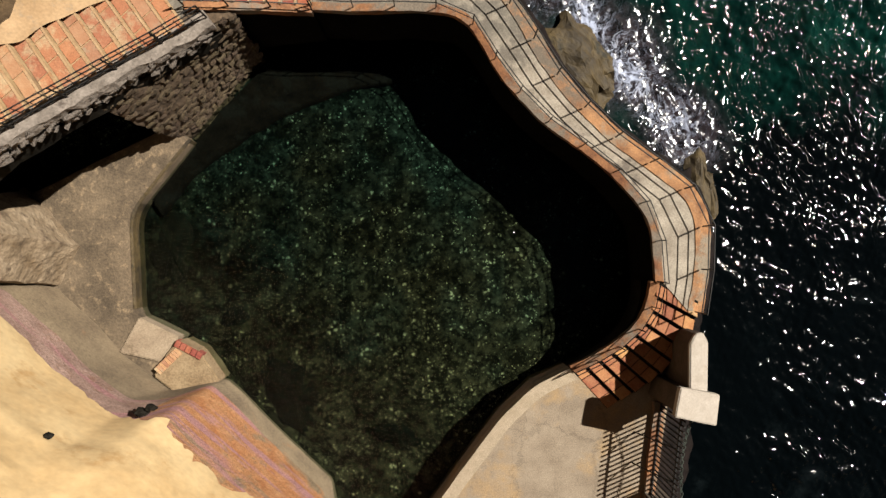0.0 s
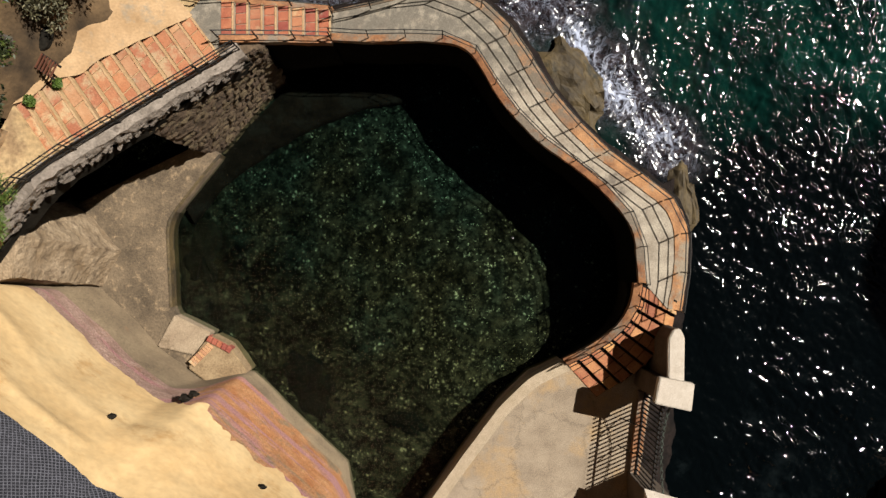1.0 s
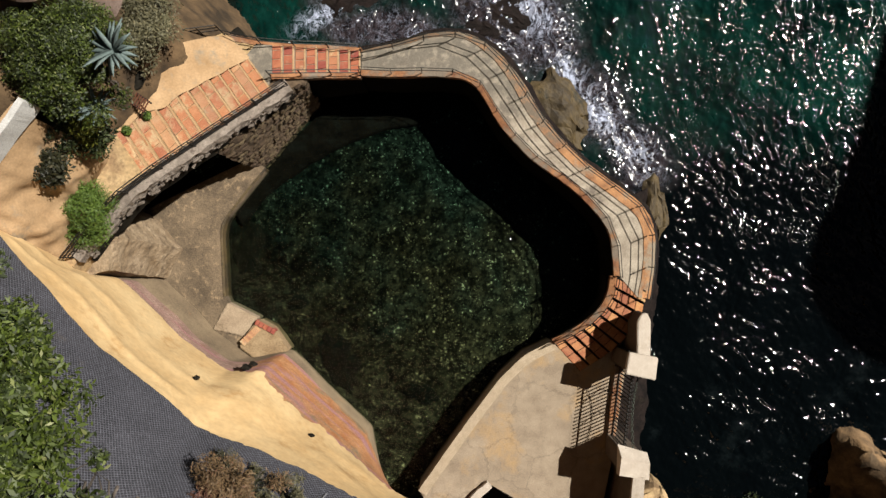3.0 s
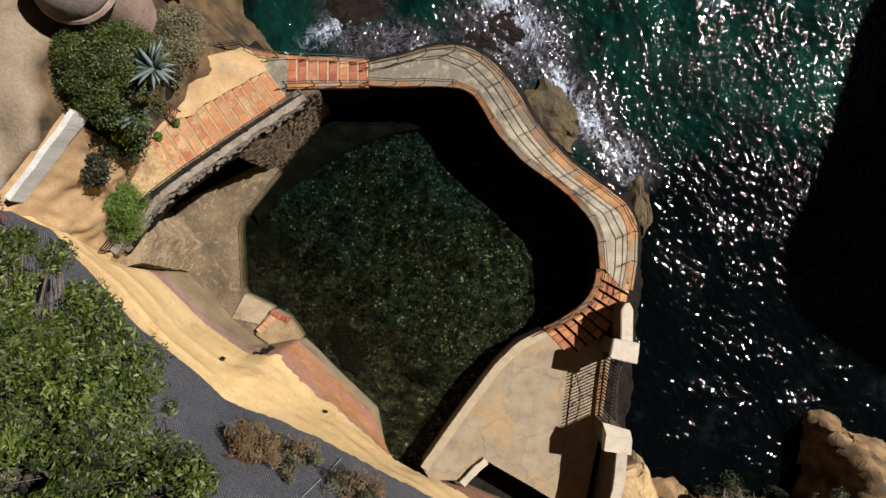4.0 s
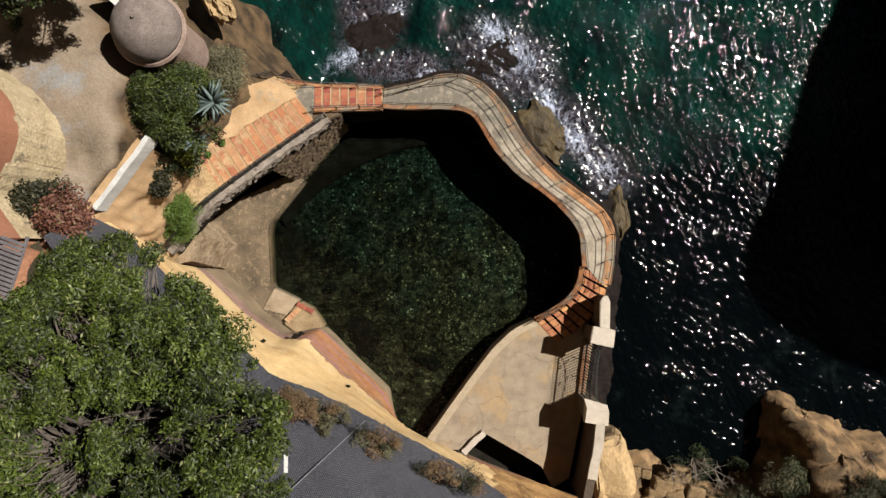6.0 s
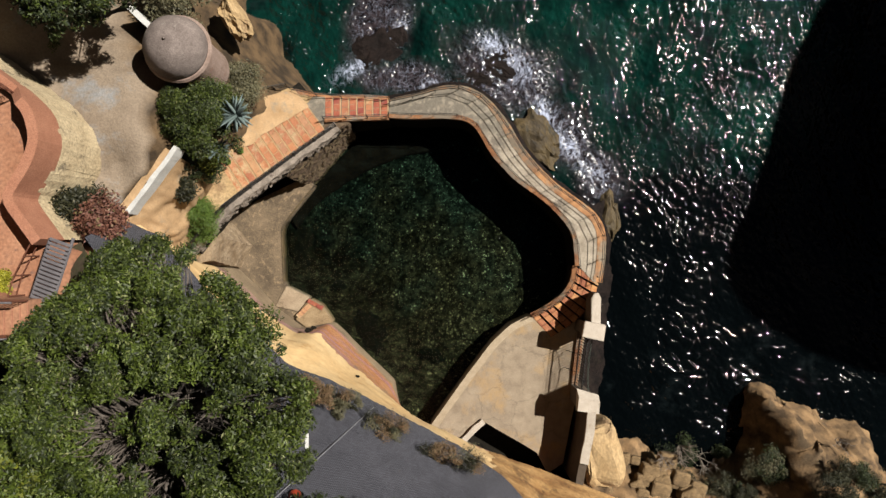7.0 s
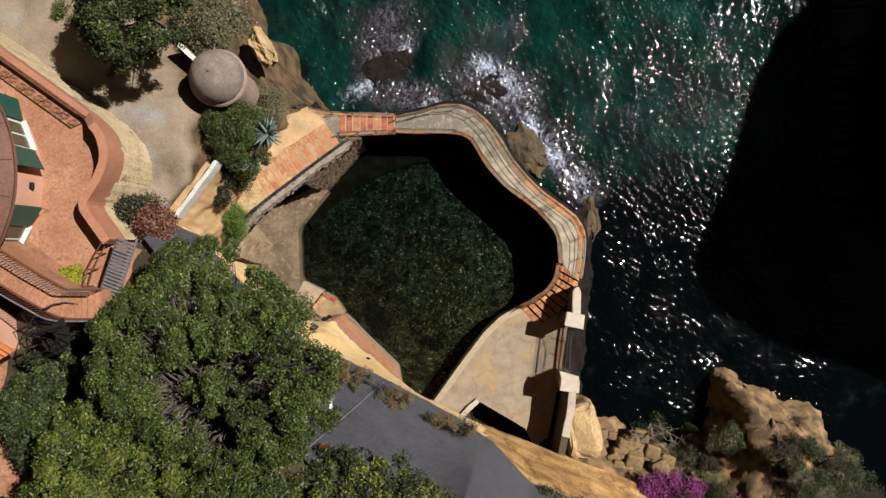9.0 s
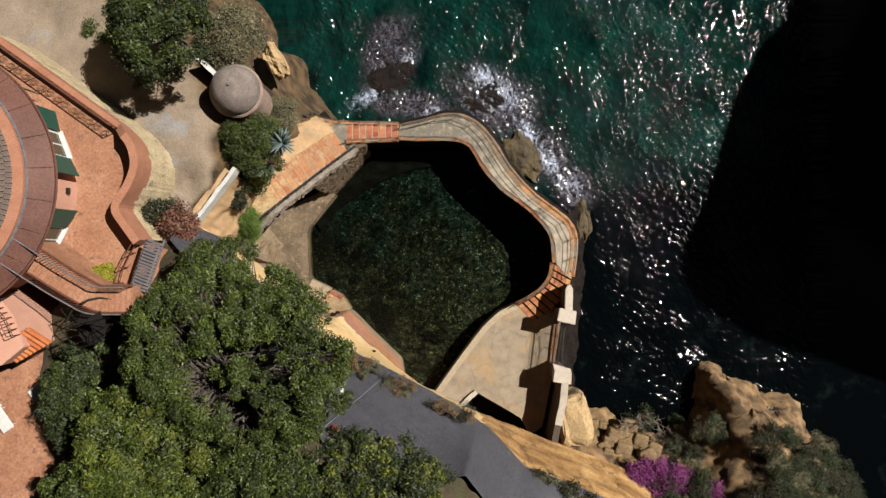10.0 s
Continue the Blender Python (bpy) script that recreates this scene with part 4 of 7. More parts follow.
def rubble_pier():
    """The rubble wall under the bend of the stairs, its stones laid in uneven courses."""
    t = thing("pier", "rough brown rubble wall under the stairs", "wall", kind="structure")
    top = resample([(-6.15, 6.85), (-6.6, 6.6), (-7.75, 5.75), (-9.15, 4.3), (-9.6, 3.9)], 30)
    bot = resample([(-6.35, 6.6), (-6.65, 6.3), (-7.15, 5.5), (-8.3, 4.2), (-8.85, 3.75)], 30)
    tz = np.interp(top[:, 0], [-9.6, -7.3, -5.3], [7.8, 6.4, 5.6])
    core = []
    for r in np.linspace(0, 1, 16):
        core.append([(b[0] + (a[0] - b[0]) * r, b[1] + (a[1] - b[1]) * r, -0.6 + (z + 0.6) * r) for a, b, z in zip(top, bot, tz)])
    backs = [[(x - 0.9, y + 1.0, z) for x, y, z in row] for row in core]
    v, f = sweep([list(a) + list(b)[::-1] for a, b in zip(core, backs)])
    part("core", rough_up(fix(mesh_of("core", v, f, rubble)), 0.07, 1.6), parent=t)
    rnd = random.Random(4)
    shapes = []
    for i in range(8):
        b = bmesh.new()
        bmesh.ops.create_icosphere(b, subdivisions=1, radius=1.0)
        for w in b.verts:
            w.co = Vector([math.copysign(abs(c) ** 0.55, c) for c in w.co])
            w.co += noise.noise_vector(w.co * 1.3 + Vector((i * 7, 0, 0))) * 0.32
        me = bpy.data.meshes.new("stone")
        b.to_mesh(me)
        b.free()
        me.materials.append(rubble)
        shapes.append(me)
    for r in range(19):
        u = 0.14 + 0.84 * r / 18
        j = rnd.random()
        while j < 28.5:
            i = int(j)
            fr_ = j - i
            a = Vector(core[0][i]).lerp(Vector(core[0][i + 1]), fr_)
            b = Vector(core[-1][i]).lerp(Vector(core[-1][i + 1]), fr_)
            q = a.lerp(b, u)
            w = rnd.uniform(0.08, 0.24)
            d = (Vector(core[0][i + 1]) - Vector(core[0][i])).to_2d()
            ang = math.degrees(math.atan2(d.y, d.x)) + rnd.uniform(-14, 14)
            st = new("stone", shapes[rnd.randrange(8)])
            st.parent = t
            st.matrix_basis = pose(q.x + rnd.uniform(-0.03, 0.04), q.y + rnd.uniform(-0.04, 0.03), q.z + rnd.uniform(-0.12, 0.12), rnd.uniform(-30, 30), rnd.uniform(-35, 35), ang) @ Matrix.Diagonal((w, rnd.uniform(0.05, 0.09), rnd.uniform(0.07, 0.15), 1))
            j += w * 2 / 0.18 * 0.98


def buttress():
    """The rendered rock buttress at the end of the cave."""
    secs = []
    lo = [(-12.3, 0.06), (-13.15, -1.3), (-14.6, -1.4), (-15.4, 0.6), (-14.6, 2.2), (-13.6, 1.5)]
    hi = [(-12.75, 0.55), (-13.0, -0.7), (-13.75, -0.9), (-14.6, 0.3), (-14.0, 1.2), (-13.1, 1.1)]
    for r in np.linspace(0, 1, 36):
        loop = []
        for i in range(6):
            for s in np.linspace(0, 1, 13)[:-1]:
                a = lerp(lerp(lo[i], lo[(i + 1) % 6], s), lerp(hi[i], hi[(i + 1) % 6], s), r ** 0.8)
                loop.append((a[0], a[1], 2.0 + 6.2 * r))
        secs.append(loop)
    v, f = sweep(secs)
    me = rough_up(rough_up(fix(mesh_of("buttress", v, f, buttress_mat)), 0.07, 1.1), 0.03, 5.0)
    tagged(new("buttress", me), "pale brown rock buttress beside the ledge", "rock", kind="structure")


buttress_mat = surf("rendered_rock", (0.25, 0.17, 0.095), (0.50, 0.38, 0.25), 1.3, 0.95, 1.0, 12, (0.17, 0.115, 0.07), 1.6, 0.54, depth=0.08)
buttress()


def pads():
    """The pale pad, brick steps and brown pad at the cliff's foot."""
    t = thing("pad", "pale concrete pad at the pool edge", "paving", kind="structure")
    part("slab", rough_up(prism("slab", [(-10.32, -2.3), (-8.94, -2.98), (-9.62, -3.8), (-10.98, -3.5)], 1.4, 2.68, pad_concrete, 0.04), 0.015, 3), parent=t)
    u = thing("pad", "brown earthy pad above three brick steps", "paving", kind="structure")
    part("slab", rough_up(prism("slab", [(-9.25, -3.45), (-8.9, -3.05), (-8.21, -3.4), (-7.5, -4.42), (-8.8, -5.0), (-9.75, -4.25)], 1.4, 2.86, ledge_pad, 0.05), 0.03, 2), parent=u)
    a, b = (-9.72, -4.0), (-8.98, -3.28)
    for i in range(9):
        p0, p1 = lerp(a, b, i / 9), lerp(a, b, (i + 1) / 9)
        piece("brick", [p0, p1, (p1[0] + 0.24, p1[1] - 0.22), (p0[0] + 0.24, p0[1] - 0.22)], 2.5, 2.92, brick_orange, u)
    e0, e1 = (-8.94, -3.02), (-8.05, -3.5)
    for i in range(5):
        p0, p1 = lerp(e0, e1, i / 5), lerp(e0, e1, (i + 1) / 5)
        piece("brick", [p0, p1, (p1[0] - 0.12, p1[1] - 0.22), (p0[0] - 0.12, p0[1] - 0.22)], 2.5, 2.92, brick, u)


pad_concrete = surf("sandy_concrete", (0.34, 0.25, 0.165), (0.48, 0.37, 0.25), 1.4, 0.92, 0.7, 24, (0.26, 0.19, 0.12), 1.2, 0.56)
ledge_pad = surf("earthy_pad", (0.26, 0.17, 0.09), (0.42, 0.30, 0.17), 1.6, 0.95, 0.8, 18)
pads()

# ---- south-east terrace ----
fan_brick = surf("flame_brick", (0.42, 0.15, 0.065), (0.62, 0.30, 0.13), 2.4, 0.86, 0.7, 30, (0.60, 0.42, 0.22), 1.7, 0.6, piece=0.3)


def terrace():
    t = thing("terrace", "cracked pale concrete terrace at the pool", "terrace", kind="structure")
    o = [(4.2, -3.93), (5.3, -5.05), (7.2, -3.6), (7.4, -5.0), (6.9, -8.5), (6.1, -12.6), (5.2, -13.2), (4.57, -11.97), (1.39, -10.13), (0.1, -11.1), (-1.2, -11.1), (-1.65, -10.45), (-0.7, -9.09), (0.65, -7.21), (1.94, -5.51), (3.03, -4.48)]
    b = bmesh.new()
    bmesh.ops.triangulate(b, faces=[b.faces.new([b.verts.new((x, y, 3.5)) for x, y in o])])
    bmesh.ops.subdivide_edges(b, edges=b.edges, cuts=4, use_grid_fill=True)
    ex = bmesh.ops.extrude_face_region(b, geom=list(b.faces))
    for v in (g for g in ex["geom"] if isinstance(g, bmesh.types.BMVert)):
        v.co.z = 1.7
    part("paving", rough_up_bm(b, 0.02, 1.2), terrace_concrete, t)
    e = resample([(4.2, -3.93), (3.03, -4.48), (1.94, -5.51), (0.65, -7.21), (-0.7, -9.09), (-1.65, -10.45)], 40)
    part("coping", rough_up(band("coping", offset(e, -0.03), offset(e, 0.36), 3.0, 3.56, 3.62, 3.3, coping_stone), 0.015, 2.5), parent=t, label="pale stone coping")
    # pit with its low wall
    # pit floor painted near-black for the shade at its bottom
    part("pit_floor", rough_up(prism("pit_floor", [(4.6, -11.9), (1.4, -10.1), (-0.3, -11.2), (1.5, -13.4), (5.0, -13.6)], -1.5, 1.2, shade_dark), 0.05, 1), parent=t, label="floor of the pit with shade painted near-black")
    s = resample([(1.42, -10.1), (0.85, -10.6), (0.3, -11.2)], 10)
    part("pit_wall", rough_up(band("pit_wall", offset(s, 0.16), offset(s, -0.16), 1, 3.85, 3.8, 1, cap_stone), 0.03, 3), parent=t, label="low pale wall beside the pit")
    # the fanned brick steps
    f = thing("staircase", "fanned red brick steps down to the terrace", "stairs", kind="structure")
    inn = resample([(6.58, -1.0), (6.64, -1.7), (6.29, -2.45), (5.6, -3.2), (4.9, -3.62), (4.25, -3.98)], 10)
    L = []
    for i in range(10):
        u = i / 9
        d = Vector((1.3, -0.62)).lerp(Vector((1.15, -1.25)), u)
        L.append(((inn[i][0], inn[i][1]), (inn[i][0] + d.x, inn[i][1] + d.y)))
    # near-black bodies and tread strips paint in each riser's shadow
    flight(f, L, [WALK - 0.04 - 0.172 * i for i in range(9)], 4, 1, [fan_brick], base=shade_dark, jog=False, nose=0.13, nose_mat=shade_dark)
    part("core", prism("core", [tuple(q[:2]) for q in inn] + [(5.4, -5.2), (6.6, -4.6), (7.9, -2.6), (8.1, -1.6)], -1.0, 3.3, shade_dark), parent=f)
    cz = np.linspace(WALK, 3.6, 10)
    part("inner_wall", rough_up(band("inner_wall", offset(inn, 0.08), offset(inn, -0.2), cz - 0.25, cz + 0.05, cz + 0.05, cz - 0.25, coping_brick), 0.03, 3), parent=f, label="crumbling inner edge of the steps")
    railing("railing", "thin black railing beside the fanned steps", [(x, y, z + 0.05) for (x, y), z in zip(inn[:, :2], cz)], 0.85, 0.9, (0.4, 0.83), r=0.018)


def rough_up_bm(b, amount, scale):
    for v in b.verts:
        v.co += noise.noise_vector(v.co * scale) * amount
    return b


terrace()


def gate_pillars():
    t = thing("pillar", "pale stone gate pillar with a wing wall", "pillar")
    cap = [(6.63, -4.83), (6.8, -3.98), (7.93, -4.2), (7.82, -5.09)]
    body = [(6.75, -4.75), (6.9, -4.08), (7.82, -4.26), (7.72, -5.0)]
    part("shaft", rough_up(prism("shaft", body, 0.5, 6.15, shade_plaster, 0.03), 0.02, 2), parent=t, label="stained plaster shaft, darkened for its shaded side")
    part("cap", rough_up(prism("cap", cap, 6.15, 6.42, cap_stone, 0.03), 0.012, 3), parent=t, label="pale flat stone cap")
    w = [(7.24, -4.15), (7.26, -2.8), (7.42, -2.5), (7.6, -2.46), (7.74, -2.75), (7.72, -4.2)]
    part("wing_wall", rough_up(prism("wing_wall", w, 0.5, 5.8, shade_plaster, 0.02), 0.015, 2), parent=t, label="stained plaster wing wall, darkened for its shaded side")
    part("wing_coping", rough_up(prism("wing_coping", [(x + (0.02 if x > 7.5 else -0.02), y) for x, y in w], 5.8, 5.98, cap_stone, 0.03), 0.01, 2), parent=t, label="pale coping of the wing wall")
    t = thing("pillar", "pale stone pillar with a sloped cap and wing wall", "pillar")
    cap = [(6.45, -7.75), (7.65, -8.1), (7.6, -9.1), (6.4, -8.93)]
    part("shaft", rough_up(prism("shaft", [(6.52, -7.9), (7.52, -8.2), (7.5, -9.0), (6.5, -8.85)], 0.5, 5.9, shade_plaster, 0.03), 0.02, 2), parent=t, label="stained plaster shaft, darkened for its shaded side")
    b = bmesh.new()
    lo = [b.verts.new((x, y, 5.85)) for x, y in cap]
    hi = [b.verts.new((x, y, z)) for (x, y), z in zip([(6.5, -8.15), (7.63, -8.4), (7.6, -9.08), (6.42, -8.9)], (6.3, 6.3, 6.25, 6.25))]
    b.faces.new(hi)
    b.faces.new(lo[::-1])
    for i in range(4):
        b.faces.new((lo[i], lo[(i + 1) % 4], hi[(i + 1) % 4], hi[i]))
    part("cap", b, cap_stone, t, "pale stone cap with a sloped side")
    w = resample([(7.2, -8.95), (7.1, -10.1), (6.75, -11.9), (6.5, -13.2)], 16)
    part("wing_wall", rough_up(band("wing_wall", offset(w, 0.2), offset(w, -0.2), 0, 6.15, 6.05, 0, shade_plaster), 0.03, 1.5), parent=t, label="stained plaster wing wall, darkened for its shaded side")
    w = w[:11]
    part("wing_coping", rough_up(band("wing_coping", offset(w, 0.22), offset(w, -0.22), 6.05, 6.32, 6.22, 6.0, cap_stone), 0.03, 1.5), parent=t, label="pale weathered wall top")
    # iron fence between the pillars
    f = thing("fence", "black iron bar fence between the stone pillars", "fence")
    a, b2 = Vector((7.1, -5.0, 3.5)), Vector((6.75, -8.0, 3.5))
    for h in (0.25, 2.1):
        part("rail", tube("rail", a + Vector((0, 0, h)), b2 + Vector((0, 0, h)), 0.04, iron), parent=f)
    bar = tube("bar", (0, 0, 0), (0, 0, 2.45), 0.03, iron, 5)
    for i in range(19):
        q = a.lerp(b2, (i + 0.5) / 19)
        o = part("bar", bar, parent=f)
        o.location = q
    for s in (0.33, 0.66):
        q = a.lerp(b2, s)
        part("brace", tube("brace", q + Vector((0, 0, 2.1)), q + Vector((-0.7, 0, 0)), 0.022, iron), parent=f)
    base = resample([(7.1, -5.0), (6.75, -8.0)], 12)
    part("plinth", rough_up(band("plinth", offset(base, 0.15), offset(base, -0.2), 0, 3.72, 3.72, 0, coping_brick), 0.03, 2), parent=f, label="low brick plinth")


def chain():
    """A sagging chain between the two pillars."""
    t = thing("chain", "grey-green iron chain between the stone pillars", "chain")
    b = bmesh.new()
    rings = []
    for i in range(10):
        a = 2 * math.pi * i / 10
        c = Vector((math.cos(a) * 0.075, math.sin(a) * 0.045, 0))
        d = c.normalized()
        rings.append([b.verts.new(c + (d * math.cos(k_ * 1.5708) + Vector((0, 0, math.sin(k_ * 1.5708)))) * 0.014) for k_ in range(4)])
    for i in range(10):
        for k_ in range(4):
            b.faces.new((rings[i][k_], rings[(i + 1) % 10][k_], rings[(i + 1) % 10][(k_ + 1) % 4], rings[i][(k_ + 1) % 4]))
    me = bpy.data.meshes.new("link")
    bmesh.ops.recalc_face_normals(b, faces=b.faces)
    b.to_mesh(me)
    b.free()
    me.materials.append(chain_iron)
    p0, p1 = Vector((7.3, -5.0, 5.9)), Vector((7.12, -8.0, 5.7))
    n_ = 26
    for i in range(n_):
        u = (i + 0.5) / n_
        q = p0.lerp(p1, u) - Vector((0, 0, 0.5 * 4 * u * (1 - u)))
        part("link", me, parent=t).matrix_basis = pose(*q, 90 * (i % 2), 0, 86.5) @ pose(0, 0, 0)


chain_iron = surf("weathered_chain", (0.07, 0.09, 0.075), (0.14, 0.16, 0.13), 6, 0.7, 0.2, 40, metal=0.3)
# stained plaster, darkened to paint in the pillars' shaded west sides
shade_plaster = surf("shade_stained_plaster", (0.09, 0.065, 0.045), (0.17, 0.13, 0.095), 1.2, 0.9, 0.6, 14, (0.12, 0.08, 0.05), 1.0, 0.56, depth=0.04)
gate_pillars()
chain()

# ---- rocks ----


def boulder(name, label, at, size, mat, seed, sub=3, rel=0.3, parent=None, turn=0.0, square=0.75):
    b = bmesh.new()
    bmesh.ops.create_icosphere(b, subdivisions=sub, radius=1.0)
    for v in b.verts:
        v.co = Vector([math.copysign(abs(c) ** square, c) for c in v.co])
        q = v.co * 1.2 + Vector((seed * 3.1, seed, 0))
        v.co += noise.noise_vector(q) * rel + noise.noise_vector(q * 2.7) * rel * 0.5 + noise.noise_vector(q * 6) * rel * 0.2
    me = bpy.data.meshes.new(name)
    bmesh.ops.recalc_face_normals(b, faces=b.faces)
    b.to_mesh(me)
    b.free()
    me.materials.append(mat)
    ob = new(name, me)
    ob.matrix_basis = pose(*at, 0, 0, turn) @ Matrix.Diagonal((*size, 1))
    if parent:
        ob.parent = parent
    else:
        tagged(ob, label, "rock")
    return ob


for i, (x, y, z, a, b_, c, tn) in enumerate([(-5.0, 12.6, 0.3, 1.9, 1.4, 0.65, 20), (-3.9, 13.6, 0.2, 1.2, 1.6, 0.6, 0), (2.4, 11.6, 0.1, 2.3, 1.4, 0.7, -10), (5.3, 10.6, -0.05, 2.1, 1.2, 0.7, -30), (0.6, 10.4, 0.1, 1.8, 0.9, 0.8, 10), (6.6, 8.0, -0.1, 1.5, 1.5, 0.7, 40)]):
    boulder("rock", "dark wet rock awash in the surf", (x, y, z), (a, b_, c), wet_rock, i + 1, 4, 0.28, turn=tn)
boulder("rock", "brown weedy rock below the sea wall", (5.0, 6.65, 0.55), (1.85, 1.15, 0.75), weedy_rock, 11, 4, 0.4, turn=-52)
boulder("rock", "brown weedy rock below the sea wall", (9.4, 1.9, 0.4), (0.7, 1.7, 0.75), weedy_rock, 14, 4, 0.35)


def shelf():
    """The low dark rock shelf outside the sea wall."""
    a = resample([(8.2, 2.6), (8.2, -1.0), (7.6, -5.0), (7.2, -9.0), (6.8, -13.0)], 60)
    b_ = resample([(9.6, 3.2), (10.0, -1.0), (9.8, -4.5), (9.2, -8.5), (9.0, -12.0)], 60)
    rows = []
    for r in np.linspace(0, 1, 12):
        rows.append([(p[0] + (q[0] - p[0]) * r, p[1] + (q[1] - p[1]) * r, 1.5 - 1.0 * r ** 1.5) for p, q in zip(a, b_)])
    rows.append([(q[0] + 0.3, q[1], -1.0) for q in b_])
    v, f = sweep(rows, closed=False)
    tagged(new("rock_shelf", rough_up(fix(mesh_of("rock_shelf", v, f, wet_rock, True)), 0.22, 0.9)), "low dark wet rock shelf outside the wall", "rock", kind="structure")


shelf()


GROUND = {}


def field(name, ctrl, xr, yr, step, mat, rel, keep=None, base=-2.0):
    """Ground over control points (x, y, z), with relief."""
    P = np.array(ctrl, float)
    d = np.linalg.norm(P[:, None, :2] - P[None, :, :2], axis=2)
    A = np.block([[d + 0.02 * np.eye(len(P)), np.ones((len(P), 1))], [np.ones((1, len(P))), np.zeros((1, 1))]])
    w = np.linalg.solve(A, np.concatenate([P[:, 2], [0]]))
    xs, ys = np.arange(xr[0], xr[1] + 0.01, step), np.arange(yr[0], yr[1] + 0.01, step)
    gx, gy = np.meshgrid(xs, ys)
    q = np.stack([gx.ravel(), gy.ravel()], 1)
    z = np.linalg.norm(q[:, None] - P[None, :, :2], axis=2) @ w[:-1] + w[-1]
    z = np.maximum(z, base)
    nx = len(xs)
    verts = np.column_stack([q, z])
    for i in range(len(verts)):
        p_ = Vector((*verts[i, :2], z[i] * 0.6))
        verts[i] += np.array(noise.noise_vector(p_ * 0.6)) * rel + np.array(noise.noise_vector(p_ * 1.9)) * rel * 0.5 + np.array(noise.noise_vector(p_ * 4.3)) * rel * 0.25
    ok = np.ones(len(verts), bool) if keep is None else keep(verts[:, 0], verts[:, 1])
    faces = []
    for r in range(len(ys) - 1):
        for c in range(nx - 1):
            a = r * nx + c
            if ok[a] and ok[a + 1] and ok[a + nx] and ok[a + nx + 1]:
                faces.append((a, a + 1, a + nx + 1, a + nx))
    GROUND[name] = lambda x, y: float(np.linalg.norm(np.array([[x, y]]) - P[:, :2], axis=1) @ w[:-1] + w[-1])
    me = mesh_of(name, verts, faces, mat, True)
    b = bmesh.new()
    b.from_mesh(me)
    bmesh.ops.delete(b, geom=[v for v in b.verts if not v.link_faces], context="VERTS")
    b.to_mesh(me)
    b.free()
    return me


def ground_mat(name, flat_a, flat_b, steep_a, steep_b, low):
    """Earth that turns to bare rock where it is steep."""
    m = surf(name, flat_a, flat_b, 0.45, 0.95, 0.8, 10, low, 0.35, 0.56, depth=0.1, grain=0.55)
    n, k = m.node_tree.nodes, m.node_tree.links
    hs = [x for x in n if x.type == "HUE_SAT"][0]
    src = hs.inputs["Color"].links[0].from_socket
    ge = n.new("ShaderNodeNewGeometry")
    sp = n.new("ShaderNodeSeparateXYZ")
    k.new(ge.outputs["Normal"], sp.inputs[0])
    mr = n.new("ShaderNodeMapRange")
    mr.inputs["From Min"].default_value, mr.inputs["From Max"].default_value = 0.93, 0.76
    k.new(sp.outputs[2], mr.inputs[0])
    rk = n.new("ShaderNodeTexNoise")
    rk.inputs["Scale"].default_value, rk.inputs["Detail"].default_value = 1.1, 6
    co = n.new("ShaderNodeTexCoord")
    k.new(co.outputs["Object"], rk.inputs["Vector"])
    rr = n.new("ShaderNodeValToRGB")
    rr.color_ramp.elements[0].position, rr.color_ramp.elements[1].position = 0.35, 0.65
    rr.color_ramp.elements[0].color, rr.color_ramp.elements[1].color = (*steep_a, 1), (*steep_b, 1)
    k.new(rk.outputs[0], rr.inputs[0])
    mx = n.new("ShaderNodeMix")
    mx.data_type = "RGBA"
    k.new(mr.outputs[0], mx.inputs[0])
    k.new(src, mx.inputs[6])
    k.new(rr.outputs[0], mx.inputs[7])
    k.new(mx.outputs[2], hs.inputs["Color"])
    return m


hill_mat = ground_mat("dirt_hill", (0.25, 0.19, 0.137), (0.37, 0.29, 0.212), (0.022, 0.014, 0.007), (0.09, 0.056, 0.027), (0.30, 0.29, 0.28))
head_mat = ground_mat("headland_rock", (0.07, 0.047, 0.026), (0.17, 0.112, 0.06), (0.05, 0.032, 0.017), (0.21, 0.13, 0.064), (0.045, 0.038, 0.02))


sandy_rock = surf("sandy_rock", (0.40, 0.25, 0.125), (0.60, 0.40, 0.22), 0.8, 0.95, 0.5, 14, (0.36, 0.28, 0.19), 0.9, 0.56, depth=0.05, grain=0.5)


